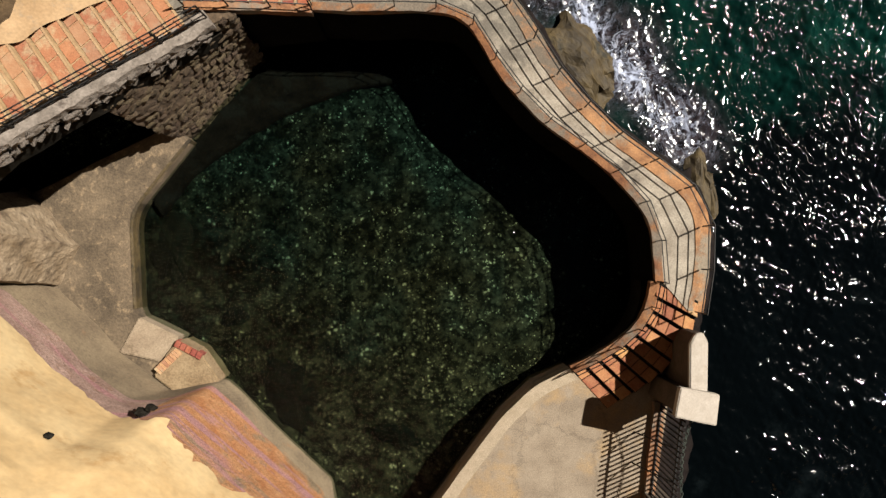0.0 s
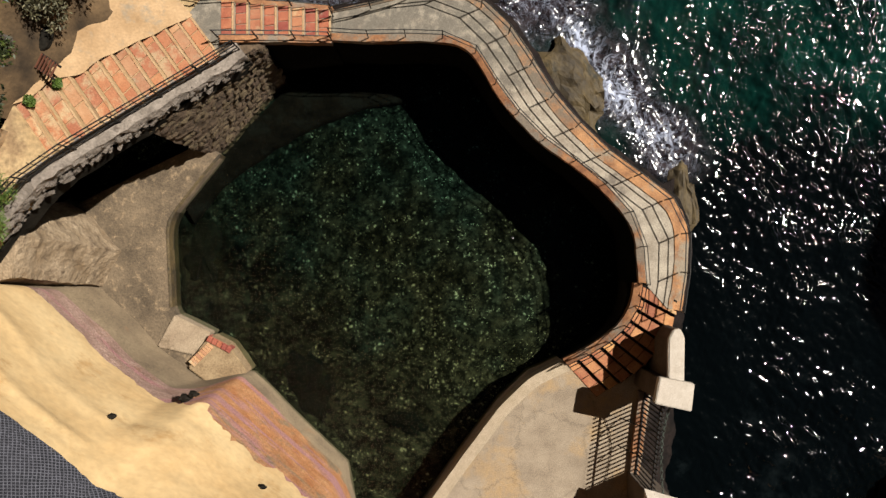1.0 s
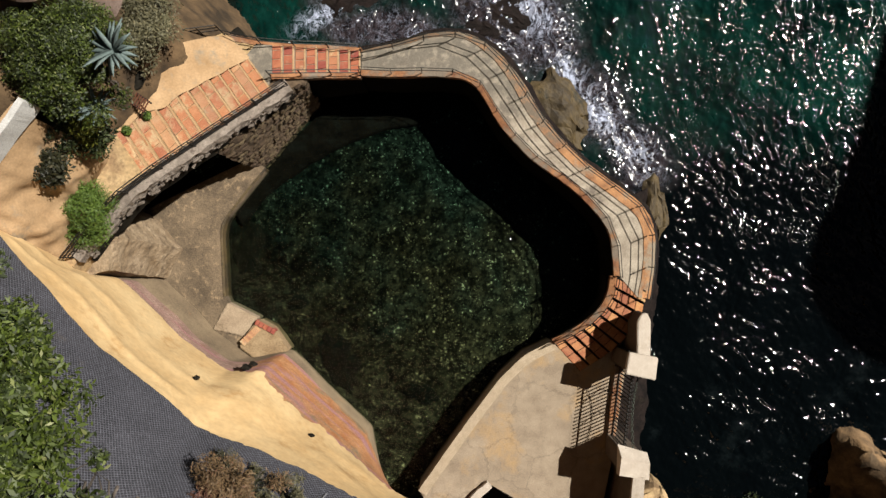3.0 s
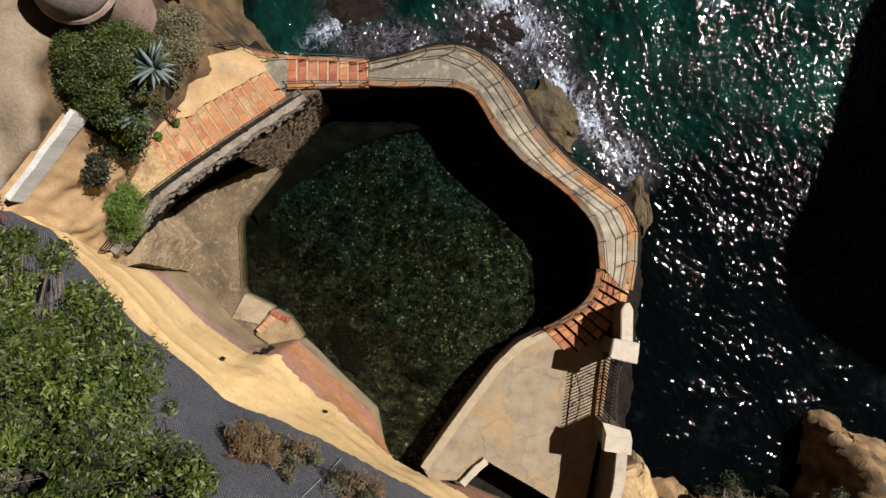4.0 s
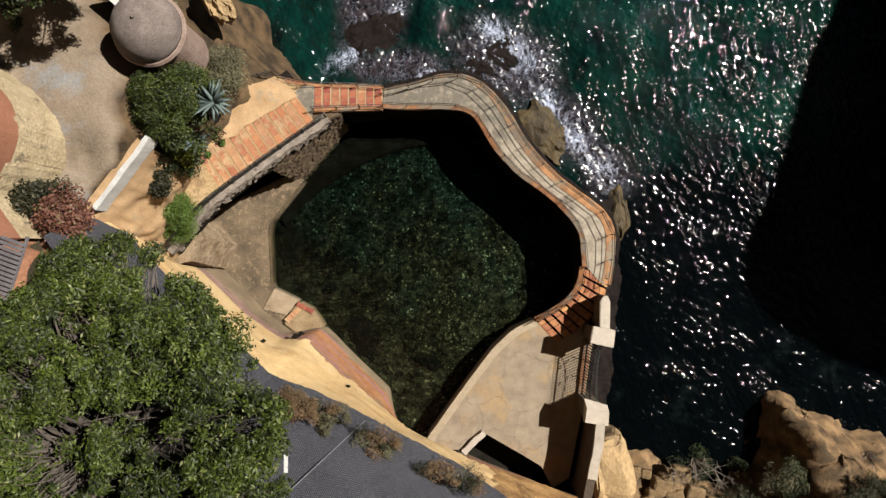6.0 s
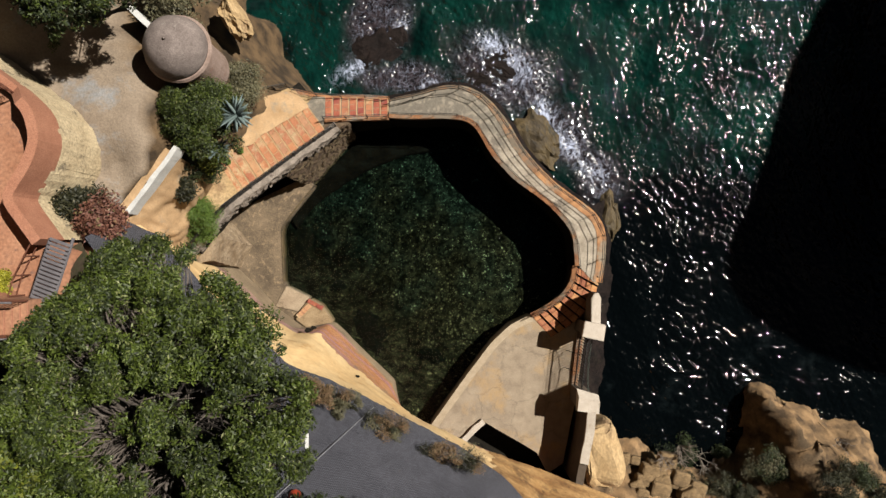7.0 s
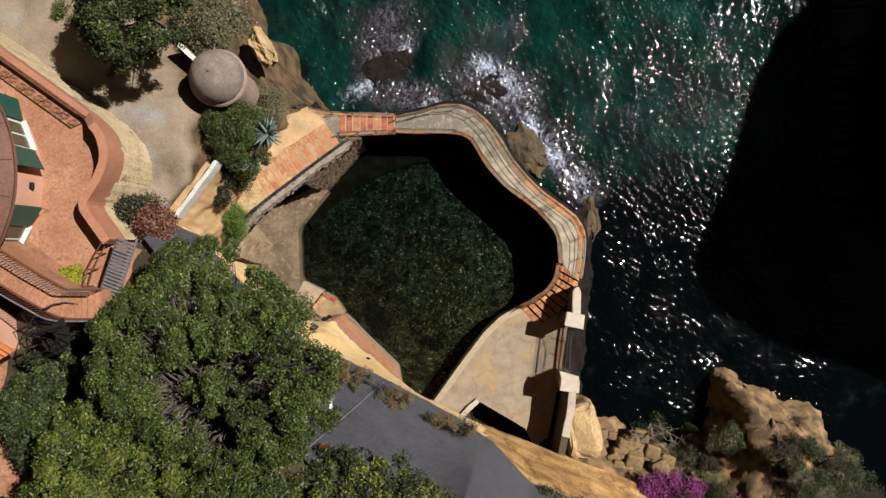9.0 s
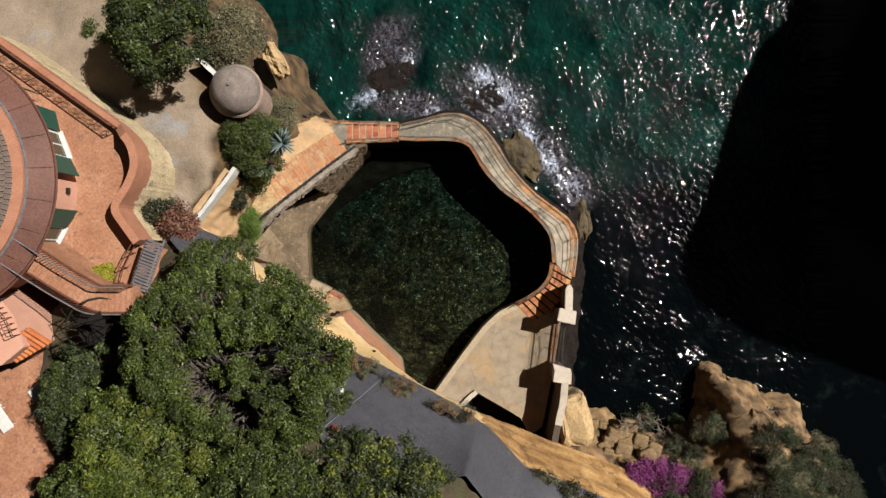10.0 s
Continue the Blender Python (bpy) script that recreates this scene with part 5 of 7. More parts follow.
def hill():
    c = [(-15, 3.5, 13.6), (-13.6, 3.4, 13.6), (-17.4, 8.5, 13.3), (-14.8, 8.4, 13.5), (-12.9, 5.0, 13.2), (-12, 8, 13.0), (-23, 12, 13.0), (-18, 14, 12.6), (-30, 16, 13), (-30, 6, 13.5), (-16.5, 18, 9.5), (-14.4, 14.2, 9.0), (-15.4, 18.6, 0.5), (-13.4, 14.6, 0.6), (-12.3, 13.0, 6.5), (-11.0, 12.2, 0.6), (-9.2, 10.2, 0.4), (-8.4, 9.4, -0.5), (-10.8, 9.0, 7.6), (-9.7, 8.3, 6.25), (-8.7, 7.9, 6.35), (-9.2, 8.9, 5.6), (-10.9, 6.4, 8.0), (-12.15, 4.0, 8.9), (-12.95, 2.6, 9.2), (-13.6, 1.2, 9.3), (-12.75, 4.5, 13.3), (-13.6, 2.95, 13.4), (-14.7, 1.6, 13.4), (-11.6, 4.9, 8.6), (-17.5, 22, 0.2), (-22, 26, 8), (-20, 30, 0), (-30, 30, 8)]
    keep = lambda x, y: (((x + 7.25) * 0.62 - (y - 6.25) * 0.78 < -1.0) & (y > 0.9)) | (x < -14.6)
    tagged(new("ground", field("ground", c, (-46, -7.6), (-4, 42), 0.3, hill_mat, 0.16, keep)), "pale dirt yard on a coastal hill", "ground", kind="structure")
    o = [(-11.2, 2.75), (-12.2, 4.2), (-12.95, 2.7), (-14.2, 1.2), (-13.9, -0.95), (-13.35, -0.1), (-12.1, 1.45)]
    tagged(new("path", rough_up(prism("path", [(-7.9, 8.12), (-9.3, 8.75), (-10.5, 8.4), (-10.2, 6.9), (-8.5, 7.75)], 4.5, 6.36, ochre_path, 0.05), 0.06, 1.2)), "ochre ground at the head of the red steps", "path", kind="structure")
    # smooth sandy rock that runs up from the landing beside the terracotta steps
    q0, q1 = np.array((-8.3, 7.75)), np.array((-12.3, 4.25))
    side = np.array([-0.66, 0.75])
    rows = []
    for u_ in np.linspace(0, 1, 60):
        wide = np.interp(u_, [0, 0.12, 0.35, 0.7, 0.9, 1], [1.1, 1.35, 1.5, 1.35, 0.9, 0.3]) * (1 + 0.14 * noise.noise(Vector((u_ * 5, 2.0, 0))))
        zs_ = 6.52 + 2.9 * u_
        row = []
        for v_ in np.linspace(0, 1, 18):
            spill = 0.12 + 0.22 * noise.noise(Vector((u_ * 7, 7.0, 0)))
            c_ = q0 + (q1 - q0) * u_ + side * (-spill * (1 - v_) ** 2 + wide * v_)
            z_ = zs_ + 0.1 + 0.55 * v_ ** 1.5 * min(1.0, u_ * 4 + 0.15) + 0.16 * noise.noise(Vector((c_[0] * 0.9, c_[1] * 0.9, 3.0))) * v_ + 0.05 * noise.noise(Vector((c_[0] * 3, c_[1] * 3, 1.0)))
            row.append((c_[0], c_[1], z_ - (1.6 if v_ == 1 else 0)))
        rows.append(row)
    v, f = sweep(rows, closed=False)
    bank_ = thing("path", "smooth sandy rock beside the terracotta steps", "bank", kind="structure")
    part("bank_top", fix(mesh_of("bank_top", v, f, sandy_rock, True)), parent=bank_)
    # a near-black lump stands in for the shaded hollow
    b = bmesh.new()
    bmesh.ops.create_icosphere(b, subdivisions=3, radius=1.0)
    for w in b.verts:
        w.co = Vector((w.co.x * 0.2, w.co.y * 0.42, w.co.z * 0.16)) + noise.noise_vector(w.co * 1.4) * 0.07
    hole_ = part("hollow", b, shade_dark, bank_, "hollow in the sandy rock, its shade a near-black lump")
    hole_.matrix_basis = pose(-11.45, 6.05, 9.25, 0, 20, -25)
    grate = thing("grating", "small rusty timber grating beside the steps", "grating", (-11.25, 5.25, 9.35))
    for i_ in range(6):
        at_ = part("slat", tube("slat", (-0.3 + 0.1 * i_, -0.22, 0), (-0.3 + 0.1 * i_, 0.22, 0.1), 0.03, rusty, 5), parent=grate)
    for y_ in (-0.2, 0.2):
        part("bearer", tube("bearer", (-0.36, y_, -0.05 + 0.22 * y_), (0.28, y_, -0.05 + 0.22 * y_), 0.035, iron, 5), parent=grate)
    grate.rotation_euler = (0, 0, radians(-35))
    tagged(new("path", rough_up(prism("path", o, 8.0, 9.42, ochre_path, 0.03), 0.02, 2)), "smooth ochre path above the cave", "path", kind="structure")


hill()


def headland():
    c = [(9.0, -13.0, 2.5), (11.0, -14.2, 3.2), (13.5, -15.2, 4.0), (10, -17.5, 8.0), (12.5, -11.9, 0.2), (9.5, -11.5, 0.5), (15.0, -13.2, -0.5), (16.0, -15, 3.2), (17.2, -9.6, -0.6), (18.3, -7.9, -0.4), (18.6, -9.0, 2.8), (17.6, -11.2, -0.2), (19.3, -10.2, 4.6), (20.4, -11.4, 5.2), (21.6, -12.0, 4.2), (21.4, -10.6, 1.6), (20.2, -9.2, 0.0), (23.6, -10.0, 0.0), (24, -12.2, 4.0), (26.3, -13.1, 0.2), (26, -15.5, 4.0), (28.6, -16.0, 0.0), (30, -18.5, 0.0), (27, -20, 5.0), (20, -14, 6.0), (16.5, -12.0, 0.0), (20, -20, 9.0), (13, -24, 12), (24, -28, 10), (33, -26, -1), (17.0, -11.0, 1.2)]
    keep = None
    tagged(new("headland", field("headland", c, (6.6, 36), (-36, -6.5), 0.25, head_mat, 0.55, keep, -1.2)), "brown rocky headland with dry scrub", "headland", kind="structure")
    rnd = random.Random(8)
    for i in range(26):
        x, y = rnd.uniform(8.6, 14.2), rnd.uniform(-14.6, -12.6)
        s = rnd.uniform(0.25, 0.5)
        boulder("stone_block", "cut sandstone block tumbled at the shore", (x, y, 2.2 + 0.5 * (-12.6 - y) + rnd.uniform(0, 0.4)), (s * 1.2, s, s * 0.9), rock, i, 3, 0.1, turn=rnd.uniform(-20, 30), square=0.35)


headland()
boulder("rock", "large flat ochre rock beside the terrace wall", (8.3, -12.0, 2.6), (1.15, 1.9, 2.0), ochre_path, 61, 4, 0.13, turn=8, square=0.4)


def wall_bank():
    """The steep ochre bank from the foot of the whitewashed wall down to the path."""
    top = resample([(-12.55, 3.95, 13.7), (-13.35, 2.85, 13.85), (-14.4, 1.45, 13.9), (-14.9, 0.9, 14.1), (-15.3, 0.3, 14.2)], 60)
    low = resample([(-12.3, 3.4, 9.2), (-12.75, 2.6, 9.3), (-13.3, 1.4, 9.3), (-13.5, 0.4, 9.3), (-13.9, -0.6, 9.0)], 60)
    rows = []
    for r in np.linspace(0, 1, 26):
        row = []
        for a, b in zip(low, top):
            q = a * (1 - r) + b * r
            h = noise.noise(Vector((q[0] * 0.9, q[1] * 0.9, q[2] * 0.5)))
            g = noise.noise(Vector((q[0] * 2.6, q[1] * 2.6, q[2] * 1.6)))
            push = (0.38 * h + 0.16 * g) * math.sin(math.pi * min(1.0, 0.15 + r * 0.85)) + 0.25 * math.sin(math.pi * r)
            row.append((q[0] + 0.75 * push, q[1] - 0.55 * push, q[2] + 0.12 * g))
        rows.append(row)
    rows.append([(a[0] - 0.6, a[1] + 0.4, a[2] - 0.1) for a in top])
    v, f = sweep(rows, closed=False)
    tagged(new("bank", fix(mesh_of("bank", v, f, sandy_rock, True))), "steep ochre rock bank under the white wall", "bank", kind="structure")


wall_bank()


def shadow_headland():
    """An unseen high headland, added out of view to cast the shadow on the sea."""
    ridge = [(60.0, 44.0, 40), (51.8, 29.0, 40), (47.4, 17.5, 40), (45.5, 10.4, 40.5), (47.0, 3.0, 33), (51.0, -3.0, 25), (57.0, -8.0, 18), (66.0, -14.0, 8)]
    foot = [(x - 8.0 * z / 40, y - 2.0 * z / 40, -2) for x, y, z in ridge]
    back = [(x + 60, y + 25, -2) for x, y, z in ridge]
    A, B, C = resample(foot, 60), resample(ridge, 60), resample(back, 60)
    rows = [A * (1 - r) + B * r for r in np.linspace(0, 1, 14)] + [B * (1 - r) + C * r for r in np.linspace(0.1, 1, 8)]
    v, f = sweep([[tuple(q) for q in row] for row in rows], closed=False)
    tagged(new("shadow_headland", rough_up(fix(mesh_of("shadow_headland", v, f, rock, True)), 1.0, 0.12)), "unseen high brown headland, added to shade the sea", "headland", kind="structure")


shadow_headland()
boulder("rock", "pale ochre outcrop above the shore", (-11.4, 11.5, 9.3), (0.5, 1.1, 1.1), ochre_path, 91, 4, 0.35, turn=30)
rubble_pier()

# ---- villa and yard ----
terracotta = surf("terracotta_paving", (0.33, 0.14, 0.075), (0.50, 0.255, 0.15), 0.6, 0.85, 0.4, 8, (0.23, 0.12, 0.085), 2.3, 0.57)
parapet_mat = surf("salmon_parapet", (0.40, 0.17, 0.10), (0.50, 0.23, 0.14), 1.2, 0.85, 0.3, 24, (0.42, 0.2, 0.12), 1.2, 0.62)
pink = surf("pink_plaster", (0.66, 0.34, 0.24), (0.74, 0.41, 0.30), 0.8, 0.9, 0.2, 30)
roof_metal = surf("brown_sheet_metal", (0.12, 0.052, 0.038), (0.19, 0.085, 0.062), 0.7, 0.65, 0.25, 12, (0.22, 0.13, 0.10), 0.7, 0.64, spec=0.2)
old_tiles = surf("grey_brown_tiles", (0.12, 0.09, 0.075), (0.24, 0.18, 0.15), 1.6, 0.9, 0.7, 14)
green_paint = surf("dark_green_paint", (0.012, 0.07, 0.05), (0.02, 0.11, 0.08), 2, 0.5, 0.15, 40, spec=0.5)
white_paint = surf("white_paint", (0.70, 0.69, 0.66), (0.80, 0.79, 0.77), 3, 0.6, 0.1, 40)
dome_mat = surf("weathered_cement_dome", (0.17, 0.135, 0.12), (0.30, 0.245, 0.22), 1.6, 0.92, 0.8, 18, (0.40, 0.35, 0.31), 1.3, 0.6, depth=0.04)
roof_orange = surf("orange_roof_tile", (0.55, 0.16, 0.05), (0.68, 0.24, 0.08), 3, 0.75, 0.3, 30, piece=0.12)
wicker = surf("grey_weathered_wood", (0.12, 0.11, 0.12), (0.22, 0.20, 0.21), 3, 0.9, 0.5, 30)
glass_dark = bpy.data.materials.new("window_glass")
glass_dark.use_nodes = True
gp = glass_dark.node_tree.nodes["Principled BSDF"]
gp.inputs["Base Color"].default_value, gp.inputs["Roughness"].default_value = (0.05, 0.045, 0.03, 1), 0.06
HC = Vector((-24.9, 2.8))


def ring(r, a0, a1, n):
    return np.array([(HC.x + r * math.cos(radians(a)), HC.y + r * math.sin(radians(a))) for a in np.linspace(a0, a1, n)])


def box(name, sx, sy, sz, mat, bevel=0.01):
    """A block on its own base at the origin, with rounded edges."""
    b = bmesh.new()
    bmesh.ops.create_cube(b, size=1.0)
    for v in b.verts:
        v.co = Vector((v.co.x * sx, v.co.y * sy, (v.co.z + 0.5) * sz))
    if bevel:
        bmesh.ops.bevel(b, geom=list(b.edges), offset=min(bevel, 0.3 * min(sx, sy, sz)), segments=1, affect="EDGES")
    me = bpy.data.meshes.new(name)
    b.to_mesh(me)
    b.free()
    me.materials.append(mat)
    return me


def at(ob, m):
    ob.matrix_basis = m
    return ob


bank_wall = surf("weathered_bank", (0.48, 0.37, 0.22), (0.74, 0.60, 0.38), 0.7, 0.95, 1.0, 9, (0.16, 0.13, 0.095), 0.9, 0.58, depth=0.1)


def villa():
    F = 17.5
    t = thing("villa_terrace", "terracotta paved villa terrace with a salmon parapet", "terrace", kind="structure")
    edge = [(-24.2, 10.75), (-22.6, 9.75), (-17.0, 5.75), (-16.2, 4.95), (-16.0, 3.9), (-16.25, 3.0), (-17.05, 1.75), (-15.9, 0.05), (-14.7, -0.25), (-15.4, -2.3), (-17.2, -2.2), (-19.5, -1.2), (-30, 3), (-30, 10)]
    part("paving", rough_up(prism("paving", edge, 11.5, F, terracotta, 0.02), 0.01, 2), parent=t)
    par = resample([(-24.2, 10.75), (-22.6, 9.75), (-17.0, 5.75), (-16.2, 4.95), (-15.95, 3.9), (-16.25, 3.0), (-17.05, 1.75), (-16.5, 1.0), (-15.85, 0.1)], 60)
    hz = np.interp(np.arange(60), [0, 33, 36, 60], [F + 0.45, F + 0.45, F + 1.15, F + 1.15])
    part("retaining_wall", rough_up(band("retaining_wall", offset(par, 0.16), offset(par, 0.34), F - 0.3, F - 0.25, 13.2, 12.0, bank_wall), 0.14, 1.1), parent=t, label="weathered pale bank below the parapet")
    part("parapet", band("parapet", offset(par, 0.22), offset(par, -0.16), F - 0.45, hz, hz, F - 0.1, parapet_mat), parent=t, label="salmon plastered parapet")
    # ornate iron balustrade on the straight parapet
    r = thing("balustrade", "ornate rusty iron balustrade on the terrace parapet", "balustrade")
    a, b = Vector((-23.4, 10.2, F + 0.45)), Vector((-17.1, 5.75, F + 0.45))
    n_ = 16
    for h in (0.06, 0.85):
        part("rail", tube("rail", a + Vector((0, 0, h)), b + Vector((0, 0, h)), 0.035, rusty), parent=r)
    for i in range(n_ + 1):
        q = a.lerp(b, i / n_)
        if i % 2 == 0:
            part("post", tube("post", q, q + Vector((0, 0, 0.88)), 0.03, rusty), parent=r)
        if i < n_:
            c = a.lerp(b, (i + 0.5) / n_)
            d = (b - a).normalized()
            pts = []
            for s in np.linspace(0, 1, 22):
                ang = s * 4.2 * math.pi
                rad = 0.21 * (1 - 0.72 * s)
                pts.append(c + d * rad * math.cos(ang) + Vector((0, 0, 0.45 + rad * 1.5 * math.sin(ang))))
            part("scroll", path_tube("scroll", pts, 0.02, rusty, 4), parent=r)
    # the round house
    h = thing("house", "round pink villa with a brown metal roof", "house")
    W = ring(5.6, -75, 95, 72)
    part("wall", band("wall", ring(5.6, -75, 95, 72), ring(5.25, -75, 95, 72), F - 0.2, F + 3.3, F + 3.3, F - 0.2, pink), parent=h)
    secs = []
    for ang in np.linspace(-80, 100, 90):
        d = Vector((math.cos(radians(ang)), math.sin(radians(ang))))
        secs.append([(HC.x + d.x * q, HC.y + d.y * q, z) for q, z in ((6.35, F + 3.25), (6.35, F + 3.36), (5.45, F + 3.9), (5.45, F + 3.75))])
    v, f = sweep(secs)
    roof = part("roof", fix(mesh_of("roof", v, f, roof_metal)), parent=h)
    for ang in range(-78, 99, 14):
        d = Vector((math.cos(radians(ang)), math.sin(radians(ang))))
        part("seam", tube("seam", (HC.x + d.x * 6.33, HC.y + d.y * 6.33, F + 3.39), (HC.x + d.x * 5.5, HC.y + d.y * 5.5, F + 3.92), 0.022, roof_metal), parent=roof)
    part("gutter", path_tube("gutter", [(x, y, F + 3.3) for x, y in ring(6.42, -80, 100, 60)], 0.05, roof_metal), parent=h)
    part("drum", band("drum", ring(5.42, -80, 100, 70), ring(4.95, -80, 100, 70), F + 3.6, F + 4.15, F + 4.2, F + 3.6, parapet_mat), parent=h, label="pale salmon ledge round the upper roof")
    part("lead_edge", path_tube("lead_edge", [(x, y, F + 3.98) for x, y in ring(5.47, -80, 100, 60)], 0.06, wicker), parent=h)
    top = []
    for ang in np.linspace(-80, 100, 60):
        d = Vector((math.cos(radians(ang)), math.sin(radians(ang))))
        top.append([(HC.x + d.x * q, HC.y + d.y * q, z) for q, z in ((5.0, F + 4.05), (3.6, F + 4.7), (2.0, F + 5.15), (0.3, F + 5.5))])
    v, f = sweep(top, closed=False)
    up = part("upper_roof", rough_up(fix(mesh_of("upper_roof", v, f, old_tiles)), 0.02, 3), parent=h, label="grey-brown tiled upper roof")
    tile = box("roof_tile", 0.34, 0.2, 0.05, old_tiles, 0.01)
    rnd = random.Random(2)
    for row in range(6):
        q = 4.85 - row * 0.33
        for ang in np.arange(-60, 80, 360 / (2 * math.pi * q) * 0.24):
            z = F + 4.1 + (5.0 - q) * 0.46
            at(part("roof_tile", tile, parent=up), pose(HC.x + q * math.cos(radians(ang)), HC.y + q * math.sin(radians(ang)), z, rnd.uniform(-4, 4), 17 + rnd.uniform(-4, 4), ang))
    # windows with shutters that are pushed out
    for k_, (ang, wide) in enumerate(((21, 1.25), (-27, 1.25), (64, 1.25))):
        m = Matrix.Translation((HC.x, HC.y, 0)) @ Matrix.Rotation(radians(ang), 4, "Z") @ Matrix.Translation((5.6, 0, F + 0.75))
        w = at(part("window", box("window", 0.12, wide + 0.16, 1.9, white_paint), parent=h), m)
        at(part("pane", box("pane", 0.05, wide / 2 - 0.08, 1.7, glass_dark), parent=w), pose(0.06, -wide / 4, 0.1))
        at(part("pane", box("pane", 0.05, wide / 2 - 0.08, 1.7, glass_dark), parent=w), pose(0.06, wide / 4, 0.1))
        at(part("sill", box("sill", 0.26, wide + 0.2, 0.08, white_paint), parent=w), pose(0.12, 0, -0.1))
        for sgn in (-1, 1):
            sh = at(part("shutter", box("shutter", 1.0, 0.06, 1.9, green_paint), parent=w, label="dark green shutter, pushed open"), Matrix.Translation((0.16, sgn * (wide / 2 + 0.06), 0.02)) @ Matrix.Rotation(radians(sgn * 83), 4, "Z") @ Matrix.Translation((0.52, 0, 0)))
    at(part("vent", box("vent", 0.2, 0.3, 0.16, iron), parent=h), pose(-19.25, 2.6, F + 0.9))
    # golden round bush in a pot
    # pergola stair down
    p_ = thing("steps", "grey weathered wooden steps off the terrace", "stairs")
    for i in range(16):
        c = Vector((-14.85 - 0.055 * i, 0.1 - 0.15 * i))
        at(part("tread", box("tread", 0.82, 0.115, 0.06, wicker, 0.015), parent=p_), pose(c.x, c.y, F + 1.3 - 0.012 * i, 0, 0, -20))
    for s in (-0.42, 0.42):
        part("stringer", tube("stringer", (-14.85 + s, 0.25, F + 1.22), (-15.75 + s, -2.25, F + 1.05), 0.06, wicker), parent=p_)
    railing("railing", "rusty handrail beside the terrace steps", [(-16.0, 0.3, F), (-16.7, -1.0, F), (-16.95, -1.9, F)], 1.0, 0.8, (0.5, 1.0), rusty)


villa()


def upper_stair():
    """The brick stair with iron balusters beside the round house, and the spiral stair at its foot."""
    Z0, Z1 = 19.2, 21.6
    t = thing("staircase", "salmon brick stair with iron balusters by the villa", "stairs")
    line = resample([(-15.6, -2.6), (-17.2, -2.6), (-18.5, -1.75), (-21.3, 0.35), (-24.5, 2.4)], 40)
    zz = np.interp(np.arange(40), [0, 8, 40], [Z0 + 0.3, Z0 + 0.4, Z1])
    part("flight", band("flight", offset(line, 0.65), offset(line, -0.65), 16, zz, zz, 16, terracotta), parent=t)
    for side in (0.62, -0.62):
        e = offset(line, side)
        pts = [(x, y, z) for (x, y), z in zip(e[:, :2], zz)]
        part("stringer", path_tube("stringer", [(x, y, z + 0.05) for x, y, z in pts], 0.05, rusty), parent=t)
        part("handrail", path_tube("handrail", [(x, y, z + 0.95) for x, y, z in pts], 0.035, wicker), parent=t)
        fine = resample(pts, 74)
        for q in fine:
            part("baluster", tube("baluster", (q[0], q[1], q[2]), (q[0], q[1], q[2] + 0.95), 0.018, rusty, 4), parent=t)
    for i in range(38):
        a, b = line[i], line[i + 1]
        part("tread_edge", tube("tread_edge", (*offset(line, 0.6)[i][:2], zz[i] + 0.03), (*offset(line, -0.6)[i][:2], zz[i] + 0.03), 0.03, parapet_mat, 4), parent=t)
    # spiral stair
    s = thing("spiral_stair", "black iron spiral stair under the tree", "stairs")
    c = Vector((-17.07, -3.55))
    part("column", tube("column", (c.x, c.y, 16.5), (c.x, c.y, 22.2), 0.07, iron, 8), parent=s)
    for i in range(18):
        a0, a1, z = radians(i * 22), radians(i * 22 + 19), 18.0 + 0.2 * i
        q = [(c.x + r * math.cos(a), c.y + r * math.sin(a)) for r, a in ((0.08, a0), (1.05, a0), (1.05, a1), (0.08, a1))]
        part("tread", prism("tread", q, z, z + 0.05, iron), parent=s)
        part("baluster", tube("baluster", (*q[1], z), (*q[1], z + 0.9), 0.015, iron, 4), parent=s)
    part("handrail", path_tube("handrail", [(c.x + 1.06 * math.cos(radians(i * 22)), c.y + 1.06 * math.sin(radians(i * 22)), 18.95 + 0.2 * i) for i in range(18)], 0.03, iron), parent=s)
    railing("railing", "black iron landing railing by the spiral stair", [(-18.6, -3.0, Z0), (-17.9, -3.9, Z0), (-16.6, -4.2, Z0), (-15.7, -3.4, Z0 + 0.3)], 1.0, 0.45, (0.5, 1.0), iron, 0.022)
    # lower pink roof terrace with its railing, and the small tiled roof
    h = thing("annex", "pink flat-roofed annex with an orange tiled lean-to", "house")
    o = [(-27, -1.8), (-22.5, -2.1), (-21.4, -3.4), (-20.9, -4.9), (-22.0, -5.8), (-27, -5.6)]
    part("roof_deck", prism("roof_deck", o, 14.0, 19.2, pink, 0.03), parent=h)
    tl = part("lean_to_roof", fix(mesh_of("lean_to_roof", [(-22.5, -5.0, 19.0), (-20.8, -4.0, 19.0), (-20.1, -4.8, 18.3), (-21.8, -5.8, 18.3), (-22.5, -5.0, 18.85), (-20.8, -4.0, 18.85), (-20.1, -4.8, 18.15), (-21.8, -5.8, 18.15)], [(0, 1, 2, 3), (4, 7, 6, 5), (0, 4, 5, 1), (1, 5, 6, 2), (2, 6, 7, 3), (3, 7, 4, 0)], roof_orange)), parent=h, label="bright orange tiled lean-to roof")
    for i in range(8):
        u = (i + 0.5) / 8
        a = Vector((-22.5, -5.0, 19.05)).lerp(Vector((-20.8, -4.0, 19.05)), u)
        b = a + Vector((0.7, -0.8, -0.7))
        part("tile_row", tube("tile_row", a, b, 0.085, roof_orange, 8), parent=tl)
